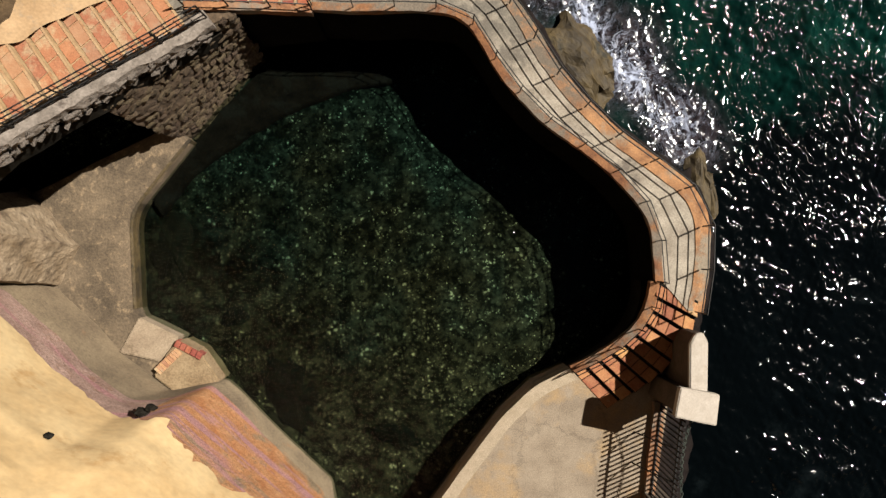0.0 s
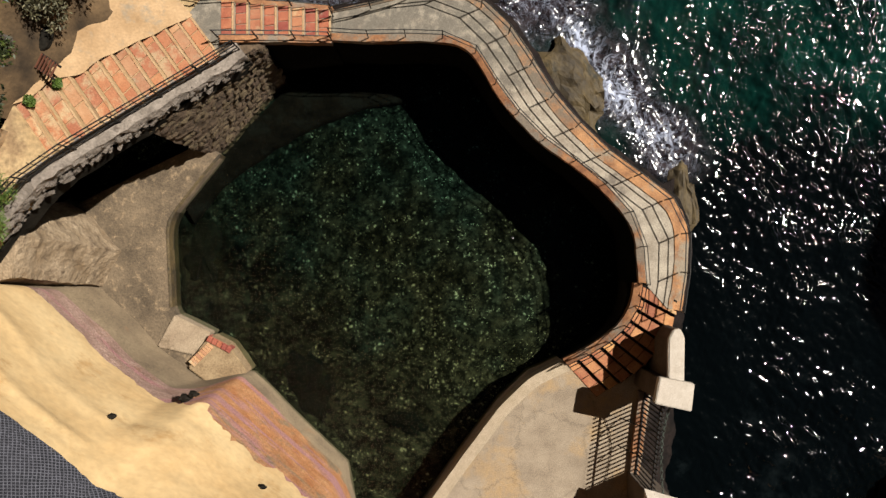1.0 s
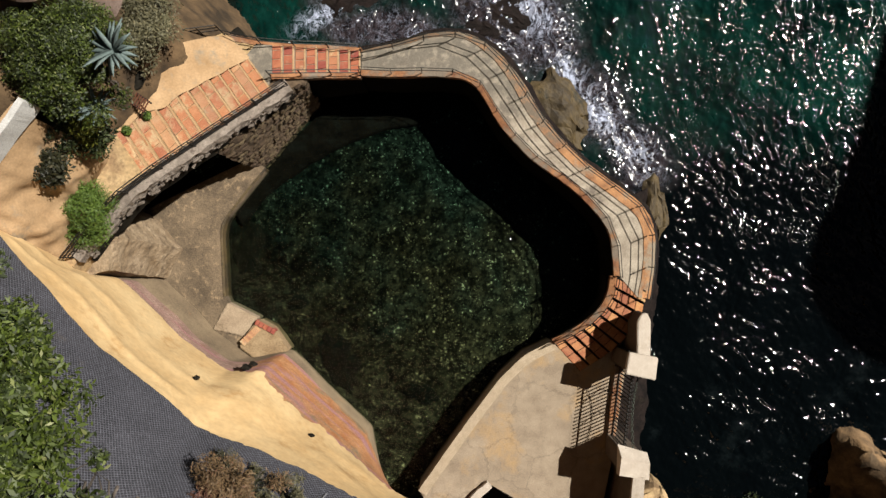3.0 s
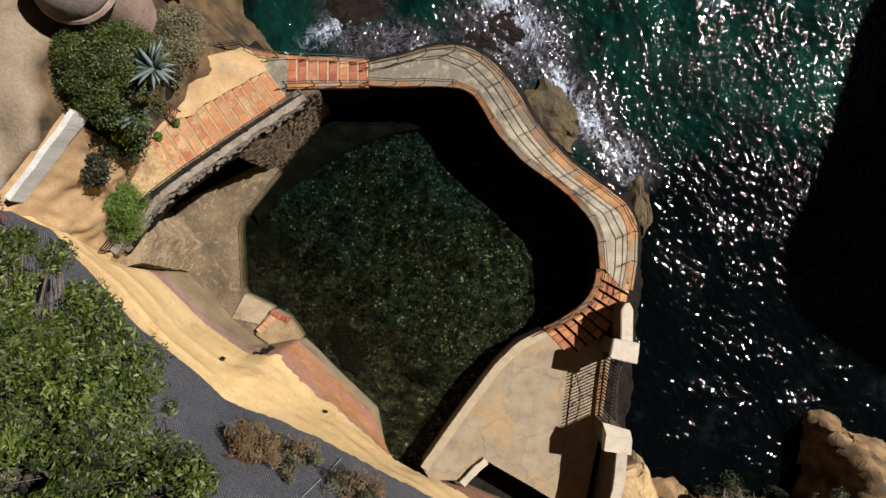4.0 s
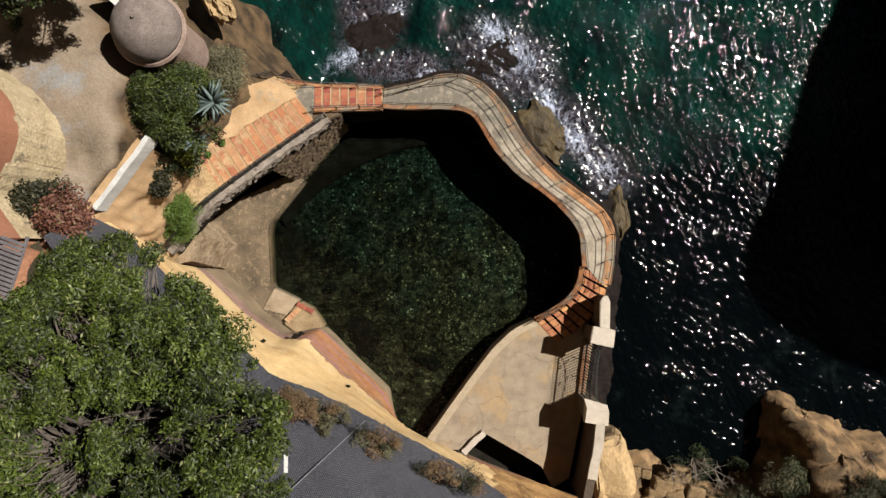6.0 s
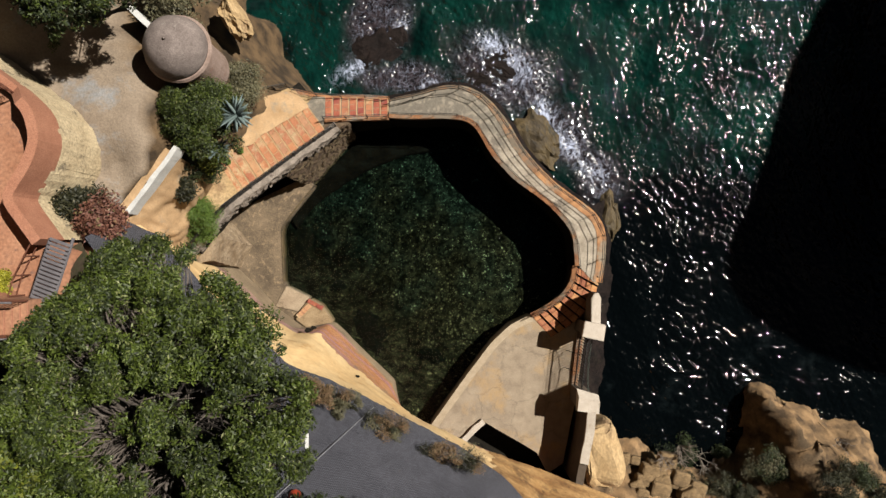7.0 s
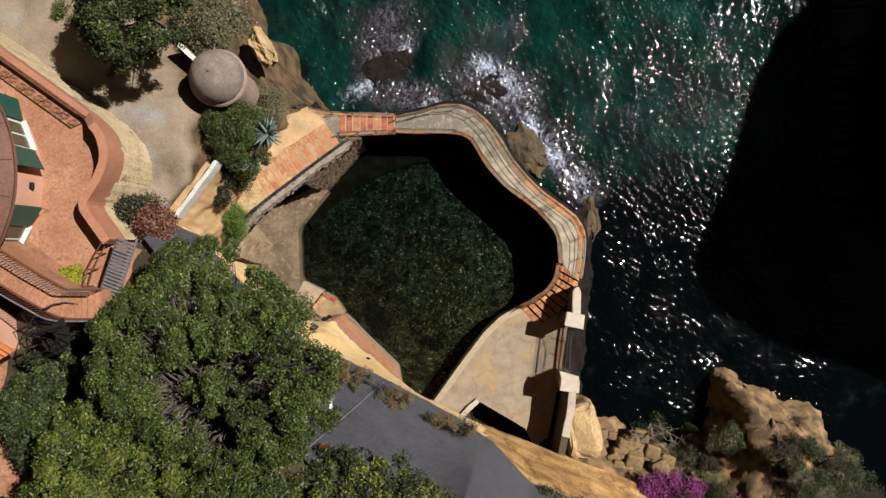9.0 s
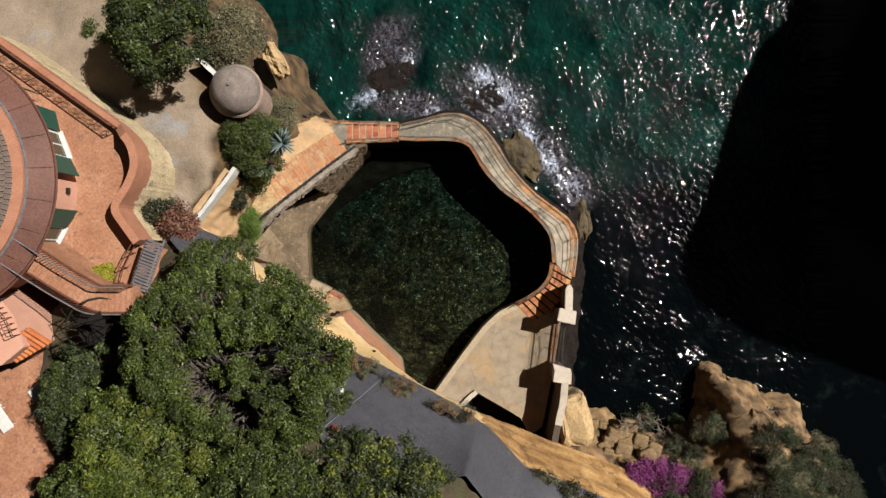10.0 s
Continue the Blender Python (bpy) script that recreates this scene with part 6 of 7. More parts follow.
    railing("railing", "black iron railing round the pink roof deck", [(-26, -1.95, 19.2), (-22.6, -2.2, 19.2), (-21.5, -3.45, 19.2), (-21.1, -4.3, 19.2)], 1.0, 0.3, (0.5, 1.0), rusty, 0.02)
    tagged(new("patio", rough_up(prism("patio", [(-30, -6.0), (-20.6, -5.4), (-19.8, -8), (-19.5, -14), (-22, -18), (-32, -18)], 11, 16.2, terracotta, 0.02), 0.02, 1.5)), "terracotta patio below the villa", "patio", kind="structure")
    # sun lounger and folded towel
    l = thing("lounger", "white sun lounger on the patio", "lounger", (-23.6, -9.0, 16.2))
    at(part("seat", box("seat", 0.65, 1.3, 0.08, white_paint, 0.03), parent=l), pose(0, 0, 0.32, 0, 0, 35))
    at(part("backrest", box("backrest", 0.65, 0.65, 0.08, white_paint, 0.03), parent=l), pose(-0.52, 0.75, 0.34, 30, 0, 35))
    for dx, dy in ((-0.25, 0.5), (0.25, 0.5), (-0.25, -0.5), (0.25, -0.5)):
        q = Matrix.Rotation(radians(35), 3, "Z") @ Vector((dx, dy, 0))
        part("leg", tube("leg", (q.x, q.y, 0), (q.x, q.y, 0.34), 0.025, white_paint), parent=l)
    c = rough_up(box("cushion", 0.9, 0.7, 0.2, white_paint, 0.06), 0.06, 3)
    tagged(at(new("cushion", c), pose(-21.9, -7.6, 16.2, 0, 0, 40)), "crumpled white cushion on the patio", "cushion")
    tagged(at(new("cushion", c), pose(-21.6, -8.7, 16.2, 0, 0, -30)), "crumpled white cushion on the patio", "cushion")


upper_stair()


def turret():
    t = thing("turret", "round stone turret with a weathered cement dome", "turret", (-12.28, 8.42, 0))
    secs = []
    for r, z in ((1.12, 11.0), (1.12, 14.35), (1.42, 14.4), (1.46, 14.5), (1.4, 14.62), (1.3, 14.66)):
        secs.append([(r * math.cos(2 * math.pi * i / 48), r * math.sin(2 * math.pi * i / 48), z) for i in range(48)])
    v, f = sweep(secs)
    part("drum", rough_up(fix(mesh_of("drum", v, f, turret_plaster)), 0.015, 3), parent=t, label="pale plaster drum with a moulded rim")
    secs = []
    for a in np.linspace(0, 88, 18):
        r, z = 1.34 * math.cos(radians(a)), 14.62 + 1.38 * math.sin(radians(a))
        secs.append([(r * math.cos(2 * math.pi * i / 48), r * math.sin(2 * math.pi * i / 48), z) for i in range(48)])
    v, f = sweep(secs)
    part("dome", rough_up(fix(mesh_of("dome", v, f, dome_mat, True)), 0.02, 2.5), parent=t, label="grey weathered cement dome")
    part("finial", tube("finial", (0, 0, 15.95), (0.05, 0, 16.1), 0.1, dome_mat, 10, 0.05), parent=t)
    w = resample([(-13.3, 9.2), (-14.6, 10.4)], 8)
    tagged(new("garden_wall", rough_up(band("garden_wall", offset(w, 0.12), offset(w, -0.12), 12, 14.0, 14.0, 12, limewash), 0.02, 2)), "short pale wall beside the turret", "wall")
    s = resample([(-12.36, 4.25), (-13.4, 2.85), (-14.45, 1.45)], 24)
    g = thing("garden_wall", "whitewashed garden wall above the path", "wall")
    part("wall_body", rough_up(band("wall_body", offset(s, 0.13), offset(s, -0.1), 13.7, 14.5, 14.45, 13.9, limewash), 0.03, 2), parent=g)


turret_plaster = surf("old_plaster", (0.28, 0.19, 0.15), (0.42, 0.31, 0.26), 1.5, 0.9, 0.5, 20, (0.36, 0.2, 0.15), 1.4, 0.6)
turret()

# ---- plants ----


def leaf_mat(name, a, b, c=None, rough=0.6):
    a, b, c = [q and tuple(v * 0.52 for v in q) for q in (a, b, c)]
    m = bpy.data.materials.new(name)
    m.use_nodes = True
    n, k = m.node_tree.nodes, m.node_tree.links
    p = n["Principled BSDF"]
    p.inputs["Roughness"].default_value = rough
    p.inputs["Specular IOR Level"].default_value = 0.35
    ge = n.new("ShaderNodeNewGeometry")
    rm = n.new("ShaderNodeValToRGB")
    rm.color_ramp.elements[0].color, rm.color_ramp.elements[1].color = (*a, 1), (*b, 1)
    if c:
        e = rm.color_ramp.elements.new(0.9)
        e.color = (*b, 1)
        rm.color_ramp.elements[2].color = (*c, 1)
    k.new(ge.outputs["Random Per Island"], rm.inputs[0])
    nz = n.new("ShaderNodeTexNoise")
    nz.inputs["Scale"].default_value = 0.7
    co = n.new("ShaderNodeTexCoord")
    k.new(co.outputs["Object"], nz.inputs["Vector"])
    hs = n.new("ShaderNodeHueSaturation")
    vr = n.new("ShaderNodeMapRange")
    vr.inputs["From Min"].default_value, vr.inputs["From Max"].default_value = 0.3, 0.7
    vr.inputs["To Min"].default_value, vr.inputs["To Max"].default_value = 0.7, 1.3
    k.new(nz.outputs[0], vr.inputs[0])
    k.new(vr.outputs[0], hs.inputs["Value"])
    k.new(rm.outputs[0], hs.inputs["Color"])
    k.new(hs.outputs[0], p.inputs["Base Color"])
    tl = n.new("ShaderNodeBsdfTranslucent")
    k.new(hs.outputs[0], tl.inputs[0])
    mx = n.new("ShaderNodeMixShader")
    mx.inputs[0].default_value = 0.2
    k.new(p.outputs[0], mx.inputs[1])
    k.new(tl.outputs[0], mx.inputs[2])
    k.new(mx.outputs[0], n["Material Output"].inputs["Surface"])
    return m


leaf_green = leaf_mat("broad_green_leaf", (0.02, 0.034, 0.004), (0.12, 0.165, 0.02), (0.30, 0.31, 0.13), 0.55)
leaf_dark = leaf_mat("dark_green_leaf", (0.015, 0.024, 0.007), (0.05, 0.07, 0.016), (0.10, 0.12, 0.035))
leaf_yellow = leaf_mat("yellow_green_leaf", (0.10, 0.12, 0.012), (0.25, 0.27, 0.03))
leaf_gold = leaf_mat("golden_leaf", (0.24, 0.23, 0.014), (0.46, 0.43, 0.03))
leaf_bright = leaf_mat("bright_green_leaf", (0.06, 0.12, 0.012), (0.17, 0.26, 0.04))
leaf_olive = leaf_mat("dry_olive_leaf", (0.10, 0.095, 0.05), (0.24, 0.22, 0.12), (0.33, 0.28, 0.16))
leaf_red = leaf_mat("russet_leaf", (0.13, 0.045, 0.03), (0.30, 0.13, 0.085), (0.22, 0.2, 0.08))
leaf_scrub = leaf_mat("dark_scrub_leaf", (0.016, 0.019, 0.007), (0.055, 0.055, 0.02), (0.12, 0.10, 0.045))
leaf_magenta = leaf_mat("magenta_bract", (0.13, 0.012, 0.09), (0.32, 0.05, 0.24), (0.4, 0.12, 0.32))
leaf_dry = leaf_mat("dry_weed", (0.16, 0.10, 0.05), (0.34, 0.22, 0.11), (0.40, 0.18, 0.12))
agave_mat = surf("agave_leaf", (0.10, 0.14, 0.13), (0.20, 0.26, 0.25), 2, 0.6, 0.2, 20)
bark = surf("grey_bark", (0.07, 0.055, 0.045), (0.18, 0.15, 0.125), 4, 0.95, 0.8, 30)


def leaves(name, clumps, per, size, mat, seed, flat=0.45, up=0.5, aspect=0.5):
    """One mesh of many small leaves on the shells of clumps (x, y, z, r)."""
    rng = np.random.default_rng(seed)
    C = np.array(clumps, float)
    weights = C[:, 3] ** 2
    cnt = np.maximum(6, (per * len(C) * weights / weights.sum()).astype(int))
    idx = np.repeat(np.arange(len(C)), cnt)
    N = len(idx)
    d = rng.normal(size=(N, 3))
    d[:, 2] = np.abs(d[:, 2]) * 1.0 - 0.35
    d /= np.linalg.norm(d, axis=1)[:, None]
    rad = C[idx, 3] * (0.35 + 0.95 * rng.random(N))
    pos = C[idx, :3] + d * rad[:, None] * np.array([1, 1, flat])
    nrm = d * 0.5 + np.array([0, 0, up]) + rng.normal(size=(N, 3)) * 0.6
    nrm /= np.linalg.norm(nrm, axis=1)[:, None]
    a = np.cross(nrm, rng.normal(size=(N, 3)))
    a /= np.linalg.norm(a, axis=1)[:, None]
    b = np.cross(nrm, a)
    s = size * (0.6 + 0.8 * rng.random(N))[:, None]
    V = np.stack([pos - a * s, pos - b * s * aspect + nrm * s * 0.12, pos + a * s, pos + b * s * aspect + nrm * s * 0.12], 1).reshape(-1, 3)
    me = bpy.data.meshes.new(name)
    me.vertices.add(N * 4)
    me.vertices.foreach_set("co", V.ravel())
    me.loops.add(N * 4)
    me.polygons.add(N)
    me.loops.foreach_set("vertex_index", np.arange(N * 4))
    me.polygons.foreach_set("loop_start", np.arange(N) * 4)
    me.materials.append(mat)
    me.update(calc_edges=True)
    return me


def dome_clumps(center, rx, ry, rz, n, r, seed, gaps=0.0, turn=0.0, hollow=0.25):
    """Clumps over a lumpy crown, with gaps of two sizes between its boughs."""
    rnd = random.Random(seed)
    out = []
    while len(out) < n:
        u, v = rnd.uniform(-1, 1), rnd.uniform(-1, 1)
        q = math.hypot(u, v)
        lim = 0.86 + 0.22 * noise.noise(Vector((math.atan2(v, u) * 1.3 + seed, seed * 2.0, 0))) + 0.09 * noise.noise(Vector((math.atan2(v, u) * 4.5 + seed, seed * 3.0, 0)))
        if q > lim:
            continue
        x, y = u * rx, v * ry
        bough = 0.6 * noise.noise(Vector((x * 0.7, y * 0.7, seed * 1.3))) + 0.75 * noise.noise(Vector((x * 1.9, y * 1.9, seed * 2.1))) + 0.35 * noise.noise(Vector((x * 4.1, y * 4.1, seed)))
        if gaps and bough < -gaps and rnd.random() < 0.93:
            continue
        z = rz * math.sqrt(max(0, 1 - (q / lim) ** 2)) * (1 - hollow * rnd.random() ** 2) + 0.75 * bough
        out.append((center[0] + x, center[1] + y, center[2] + z, r * rnd.uniform(0.5, 1.5)))
    return out


def limb(t, pts, r0, r1, name="limb"):
    rs = list(np.linspace(r0, r1, len(pts)))
    return part(name, path_tube(name, pts, rs, bark, 7), parent=t)


def tree(label, base, clumps, per, size, mat, seed, r=0.3, twigs=14, name="tree", extra=None, sticks=0, bare=()):
    t = thing(name, label, name, base)
    rnd = random.Random(seed)
    B = Vector(base)
    cc = Vector((sum(c[0] for c in clumps), sum(c[1] for c in clumps), sum(c[2] for c in clumps))) / len(clumps)
    fork = (cc - B) * 0.45
    limb(t, [(0, 0, -0.4), tuple(fork * 0.5 + Vector((0.15, -0.1, 0))), tuple(fork)], r, r * 0.7, "trunk")
    for i in range(twigs):
        c = Vector(clumps[rnd.randrange(len(clumps))][:3]) - B
        m = fork.lerp(c, 0.5) + Vector((rnd.uniform(-0.4, 0.4), rnd.uniform(-0.4, 0.4), rnd.uniform(0, 0.5)))
        limb(t, [tuple(fork), tuple(fork.lerp(m, 0.5)), tuple(m), tuple(m.lerp(c, 0.6)), tuple(c)], r * 0.3, r * 0.04)
    loc = [(c[0] - B.x, c[1] - B.y, c[2] - B.z, c[3]) for c in clumps]
    part("crown", leaves("crown", loc, per, size, mat, seed, aspect=0.36), parent=t)
    if sticks:
        v, f = [], []
        for i in range(sticks):
            c = Vector(loc[rnd.randrange(len(loc))][:3])
            e = c.lerp(fork, rnd.uniform(0.15, 0.5)) + Vector((rnd.uniform(-0.5, 0.5), rnd.uniform(-0.5, 0.5), rnd.uniform(-0.5, 0.1)))
            m = c.lerp(e, 0.5) + Vector((rnd.uniform(-0.15, 0.15), rnd.uniform(-0.15, 0.15), rnd.uniform(0, 0.15)))
            a = math.radians(rnd.uniform(0, 180))
            n0 = len(v)
            for q, w in ((c, 0.008), (m, 0.017), (e, 0.03)):
                v += [(q.x + w * math.cos(a + k_), q.y + w * math.sin(a + k_), q.z + w * (0.6 if k_ == 0 else -0.6)) for k_ in (0, 2.1, 4.2)]
            f += [(n0 + r_ * 3 + k_, n0 + r_ * 3 + (k_ + 1) % 3, n0 + r_ * 3 + 3 + (k_ + 1) % 3, n0 + r_ * 3 + 3 + k_) for r_ in (0, 1) for k_ in range(3)]
        part("branchwork", mesh_of("branchwork", v, f, bark), parent=t, label="bare grey-brown twigs")
    if bare:
        # bare boughs that fan out under the openings in the crown
        v, f = [], []
        for bx, by, br in bare:
            for i in range(int(34 * br)):
                a = rnd.uniform(0, 2 * math.pi)
                d, w = Vector((math.cos(a), math.sin(a), 0)), rnd.uniform(0.012, 0.04)
                o = Vector((bx + rnd.uniform(-0.5, 0.5) * br, by + rnd.uniform(-0.5, 0.5) * br, 21.2 + rnd.uniform(0, 1.4))) - B
                bend = Vector((-d.y, d.x, 0)) * rnd.uniform(-0.3, 0.3)
                n0 = len(v)
                for u_ in (0, 0.3, 0.65, 1.0):
                    q = o + d * (u_ * br * 1.3) + bend * (u_ * u_) + Vector((0, 0, 0.9 * u_ * u_ + 0.1 * math.sin(u_ * 7 + i)))
                    h = w * (1 - 0.75 * u_)
                    v += [tuple(q + bend.normalized() * (h * math.cos(k_)) + Vector((0, 0, h * math.sin(k_)))) for k_ in (0, 1.57, 3.14, 4.71)]
                f += [(n0 + r_ * 4 + k_, n0 + r_ * 4 + (k_ + 1) % 4, n0 + r_ * 4 + 4 + (k_ + 1) % 4, n0 + r_ * 4 + 4 + k_) for r_ in range(3) for k_ in range(4)]
        part("branchwork", mesh_of("branchwork", v, f, bark), parent=t, label="bare grey boughs")
    if extra:
        m2, frac = extra
        pick = [c for c in loc if rnd.random() < frac]
        part("crown", leaves("crown", pick, per, size, m2, seed + 50, aspect=0.36), parent=t)
    return t


def bush(label, base, clumps, per, size, mat, seed, stems=7, name="bush", aspect=0.5):
    t = thing(name, label, "bush", base)
    B = Vector(base)
    rnd = random.Random(seed)
    loc = [(c[0] - B.x, c[1] - B.y, c[2] - B.z, c[3]) for c in clumps]
    for i in range(stems):
        c = loc[rnd.randrange(len(loc))]
        limb(t, [(rnd.uniform(-0.1, 0.1), rnd.uniform(-0.1, 0.1), -0.1), (c[0] * 0.5, c[1] * 0.5, c[2] * 0.6), c[:3]], 0.035, 0.01, "stem")
    part("foliage", leaves("foliage", loc, per, size, mat, seed, aspect=aspect), parent=t)
    return t


# the great tree over the netted slope, and its neighbours
big = dome_clumps((-9.4, -4.47, 21.9), 6.1, 4.83, 2.20, 1650, 0.24, 3, -0.04, hollow=0.9)
big += dome_clumps((-6.2, -6.0, 22.0), 1.9, 2.4, 1.0, 170, 0.24, 5, 0.05, hollow=0.6)
OPENINGS = ((-8.0, -4.7, 1.15), (-9.2, -7.0, 0.95), (-10.6, -5.7, 1.25), (-6.3, -4.5, 0.7), (-11.8, -3.6, 0.7), (-9.0, -2.7, 0.55), (-7.3, -6.6, 0.6))
big = [c for i, c in enumerate(big) if i % 9 == 0 or all(math.hypot(c[0] - x, c[1] - y) > r for x, y, r in OPENINGS)]
# the boughs over the lower ground hang lower, those over the netting stand higher
big = [(c[0] - 0.3 * max(0.0, c[1] + 2.6), c[1], c[2] - 1.25 * max(0.0, c[1] + 2.6) + 0.35 * max(0.0, c[0] + 9.0), c[3]) for c in big]
big = [c for c in big if c[0] < min(-4.85 - 0.62 * max(0.0, c[1] + 4.2), -6.1 - 2.0 * (c[1] + 2.2)) - (9 if math.hypot(c[0] + 5.35, c[1] + 7.6) < 0.8 else 0) + 0.3 * noise.noise(Vector((c[0], c[1] * 1.5, 2.0)))]
tree("large broad-crowned green tree on the slope", (-11.0, -7.4, 18.0), big, 115, 0.066, leaf_green, 3, 0.42, 110, extra=(leaf_dark, 0.35), sticks=1800, bare=OPENINGS)
tree("yellowish green tree beside the large tree", (-13.6, -9.0, 17.0), dome_clumps((-13.82, -8.91, 20.4), 4.23, 3.66, 2.40, 400, 0.3, 33, 0.08, hollow=0.8), 115, 0.082, leaf_green, 33, 0.2, 30, extra=(leaf_yellow, 0.3), sticks=350)
tree("dark green tree beside the patio", (-18.2, -7.6, 15.6), dome_clumps((-18.15, -7.30, 18.0), 2.3, 3.29, 2.20, 200, 0.3, 12, 0.1, hollow=0.8), 115, 0.082, leaf_dark, 12, 0.16, 20, extra=(leaf_green, 0.5), sticks=100)
tree("green tree on the lower slope", (-9.0, -10.6, 20.0), dome_clumps((-7.75, -10.05, 21.2), 4.01, 2.35, 1.60, 290, 0.3, 15, 0.08, hollow=0.7), 115, 0.082, leaf_green, 15, 0.2, 24, extra=(leaf_dark, 0.6), sticks=350)
tree("green tree above the patio", (-16.4, -11.0, 17.0), dome_clumps((-16.50, -11.40, 19.4), 3.21, 2.34, 2.00, 220, 0.3, 16, 0.1, hollow=0.7), 115, 0.082, leaf_green, 16, 0.16, 20, extra=(leaf_dark, 0.5), sticks=100)
tree("yellowish olive tree at the netting's edge", (-3.9, -10.9, 21.5), dome_clumps((-3.97, -10.13, 21.9), 3.79, 2.22, 1.30, 270, 0.25, 18, 0.12, hollow=0.5), 90, 0.085, leaf_dark, 18, 0.14, 16, extra=(leaf_yellow, 0.35), sticks=80)
bk = thing("bucket", "red plastic bucket lying on the netted slope", "bucket", (-5.8, -8.2, 21.15))
secs = [[(r_ * math.cos(2 * math.pi * i / 20), r_ * math.sin(2 * math.pi * i / 20), z_) for i in range(20)] for r_, z_ in ((0.2, 0.0), (0.28, 0.42), (0.3, 0.43), (0.3, 0.46), (0.26, 0.46), (0.18, 0.05))]
v_, f_ = sweep(secs)
part("shell", fix(mesh_of("shell", v_, f_, surf("red_plastic", (0.42, 0.05, 0.02), (0.5, 0.08, 0.035), 3, 0.5, 0.1, 30))), parent=bk)
part("handle", path_tube("handle", [(0.29 * math.cos(a_), 0.05, 0.44 + 0.2 * math.sin(a_)) for a_ in np.linspace(0, math.pi, 12)], 0.012, iron), parent=bk)
tagged(new("board", rough_up(mesh_of("board", *sweep([[(-5.68 + dx_, -6.85 + dy_, 19.75 + dz_) for dx_, dz_ in ((-0.06, 0), (0.06, 0), (0.06, 0.03), (-0.06, 0.03))] for dy_ in (-0.28, 0.28)]), limewash), 0.004, 3)), "short white board lying on the netted slope", "board")
bk.rotation_euler = (radians(25), radians(15), 0)
# yard trees
tree("dense green tree in the dirt yard", (-15.2, 11.0, 13.2), dome_clumps((-15.2, 10.9, 17.0), 2.75, 3.0, 2.5, 330, 0.32, 21, 0.16, hollow=0.5), 120, 0.085, leaf_dark, 21, 0.2, 10, extra=(leaf_green, 0.5))
tree("dry olive shrub tree above the shore", (-12.9, 11.3, 11.5), dome_clumps((-12.8, 11.4, 12.6), 1.5, 2.4, 1.8, 40, 0.55, 22), 240, 0.075, leaf_olive, 22, 0.12, 10)
tree("green tree beside the turret", (-11.6, 5.6, 11.0), dome_clumps((-11.5, 5.6, 13.0), 1.9, 1.9, 1.9, 150, 0.3, 23, 0.2, hollow=0.5), 210, 0.05, leaf_green, 23, 0.15, 8, extra=(leaf_dark, 0.5))
tree("dry olive shrub tree above the stairs", (-10.9, 7.7, 7.3), dome_clumps((-10.95, 7.75, 9.2), 1.0, 1.4, 1.6, 44, 0.36, 24), 260, 0.055, leaf_olive, 24, 0.1, 12)
bush("yellow-green bush below the turret tree", (-11.8, 4.2, 11.6), dome_clumps((-11.8, 4.15, 12.0), 0.75, 0.6, 0.8, 16, 0.3, 25), 200, 0.06, leaf_yellow, 25)
bush("dark drooping bush under the turret tree", (-12.4, 4.2, 11.0), dome_clumps((-12.3, 4.1, 11.3), 1.0, 0.7, 1.3, 30, 0.35, 31), 260, 0.06, leaf_dark, 31)
bush("bright green feathery bush on the railing", (-12.75, 1.5, 9.4), dome_clumps((-12.75, 1.35, 9.5), 0.8, 0.95, 1.0, 26, 0.32, 26), 330, 0.06, leaf_bright, 26, aspect=0.22)
bush("dark green bush at the terrace parapet", (-16.1, 1.9, 13.4), dome_clumps((-16.2, 1.75, 14.6), 0.9, 0.75, 1.2, 22, 0.4, 27), 240, 0.07, leaf_scrub, 27)
bush("russet bush at the terrace parapet", (-14.9, 1.0, 14.0), dome_clumps((-14.85, 1.05, 15.0), 1.15, 0.75, 1.2, 30, 0.4, 28), 260, 0.07, leaf_red, 28)
bush("grey-green bush beside the white wall", (-12.8, 2.9, 10.5), dome_clumps((-12.85, 2.9, 11.6), 0.6, 0.8, 1.0, 18, 0.32, 29), 170, 0.07, leaf_scrub, 29)
bush("clipped golden bush in a pot", (-17.75, -1.6, 17.5), dome_clumps((-17.75, -1.6, 17.75), 0.52, 0.52, 0.6, 40, 0.2, 30), 260, 0.045, leaf_gold, 30)
for i, (x, y, z, r) in enumerate([(-20.4, 12.2, 13.1, 0.8), (-19.9, 11.4, 13.2, 0.5), (-18.2, 9.0, 13.4, 0.42), (-16.4, 5.9, 13.7, 0.45), (-17.21, 6.06, 13.6, 0.5), (-11.75, 4.3, 9.25, 0.07), (-11.25, 4.9, 9.0, 0.06)]):
    bush("low green weed clump on dry ground", (x, y, z), dome_clumps((x, y, z), r, r, 0.35 * r + 0.1, 14, 0.3 * r + 0.06, 40 + i), 90, 0.05, leaf_bright if i > 4 else leaf_green, 40 + i, 3, "weeds")


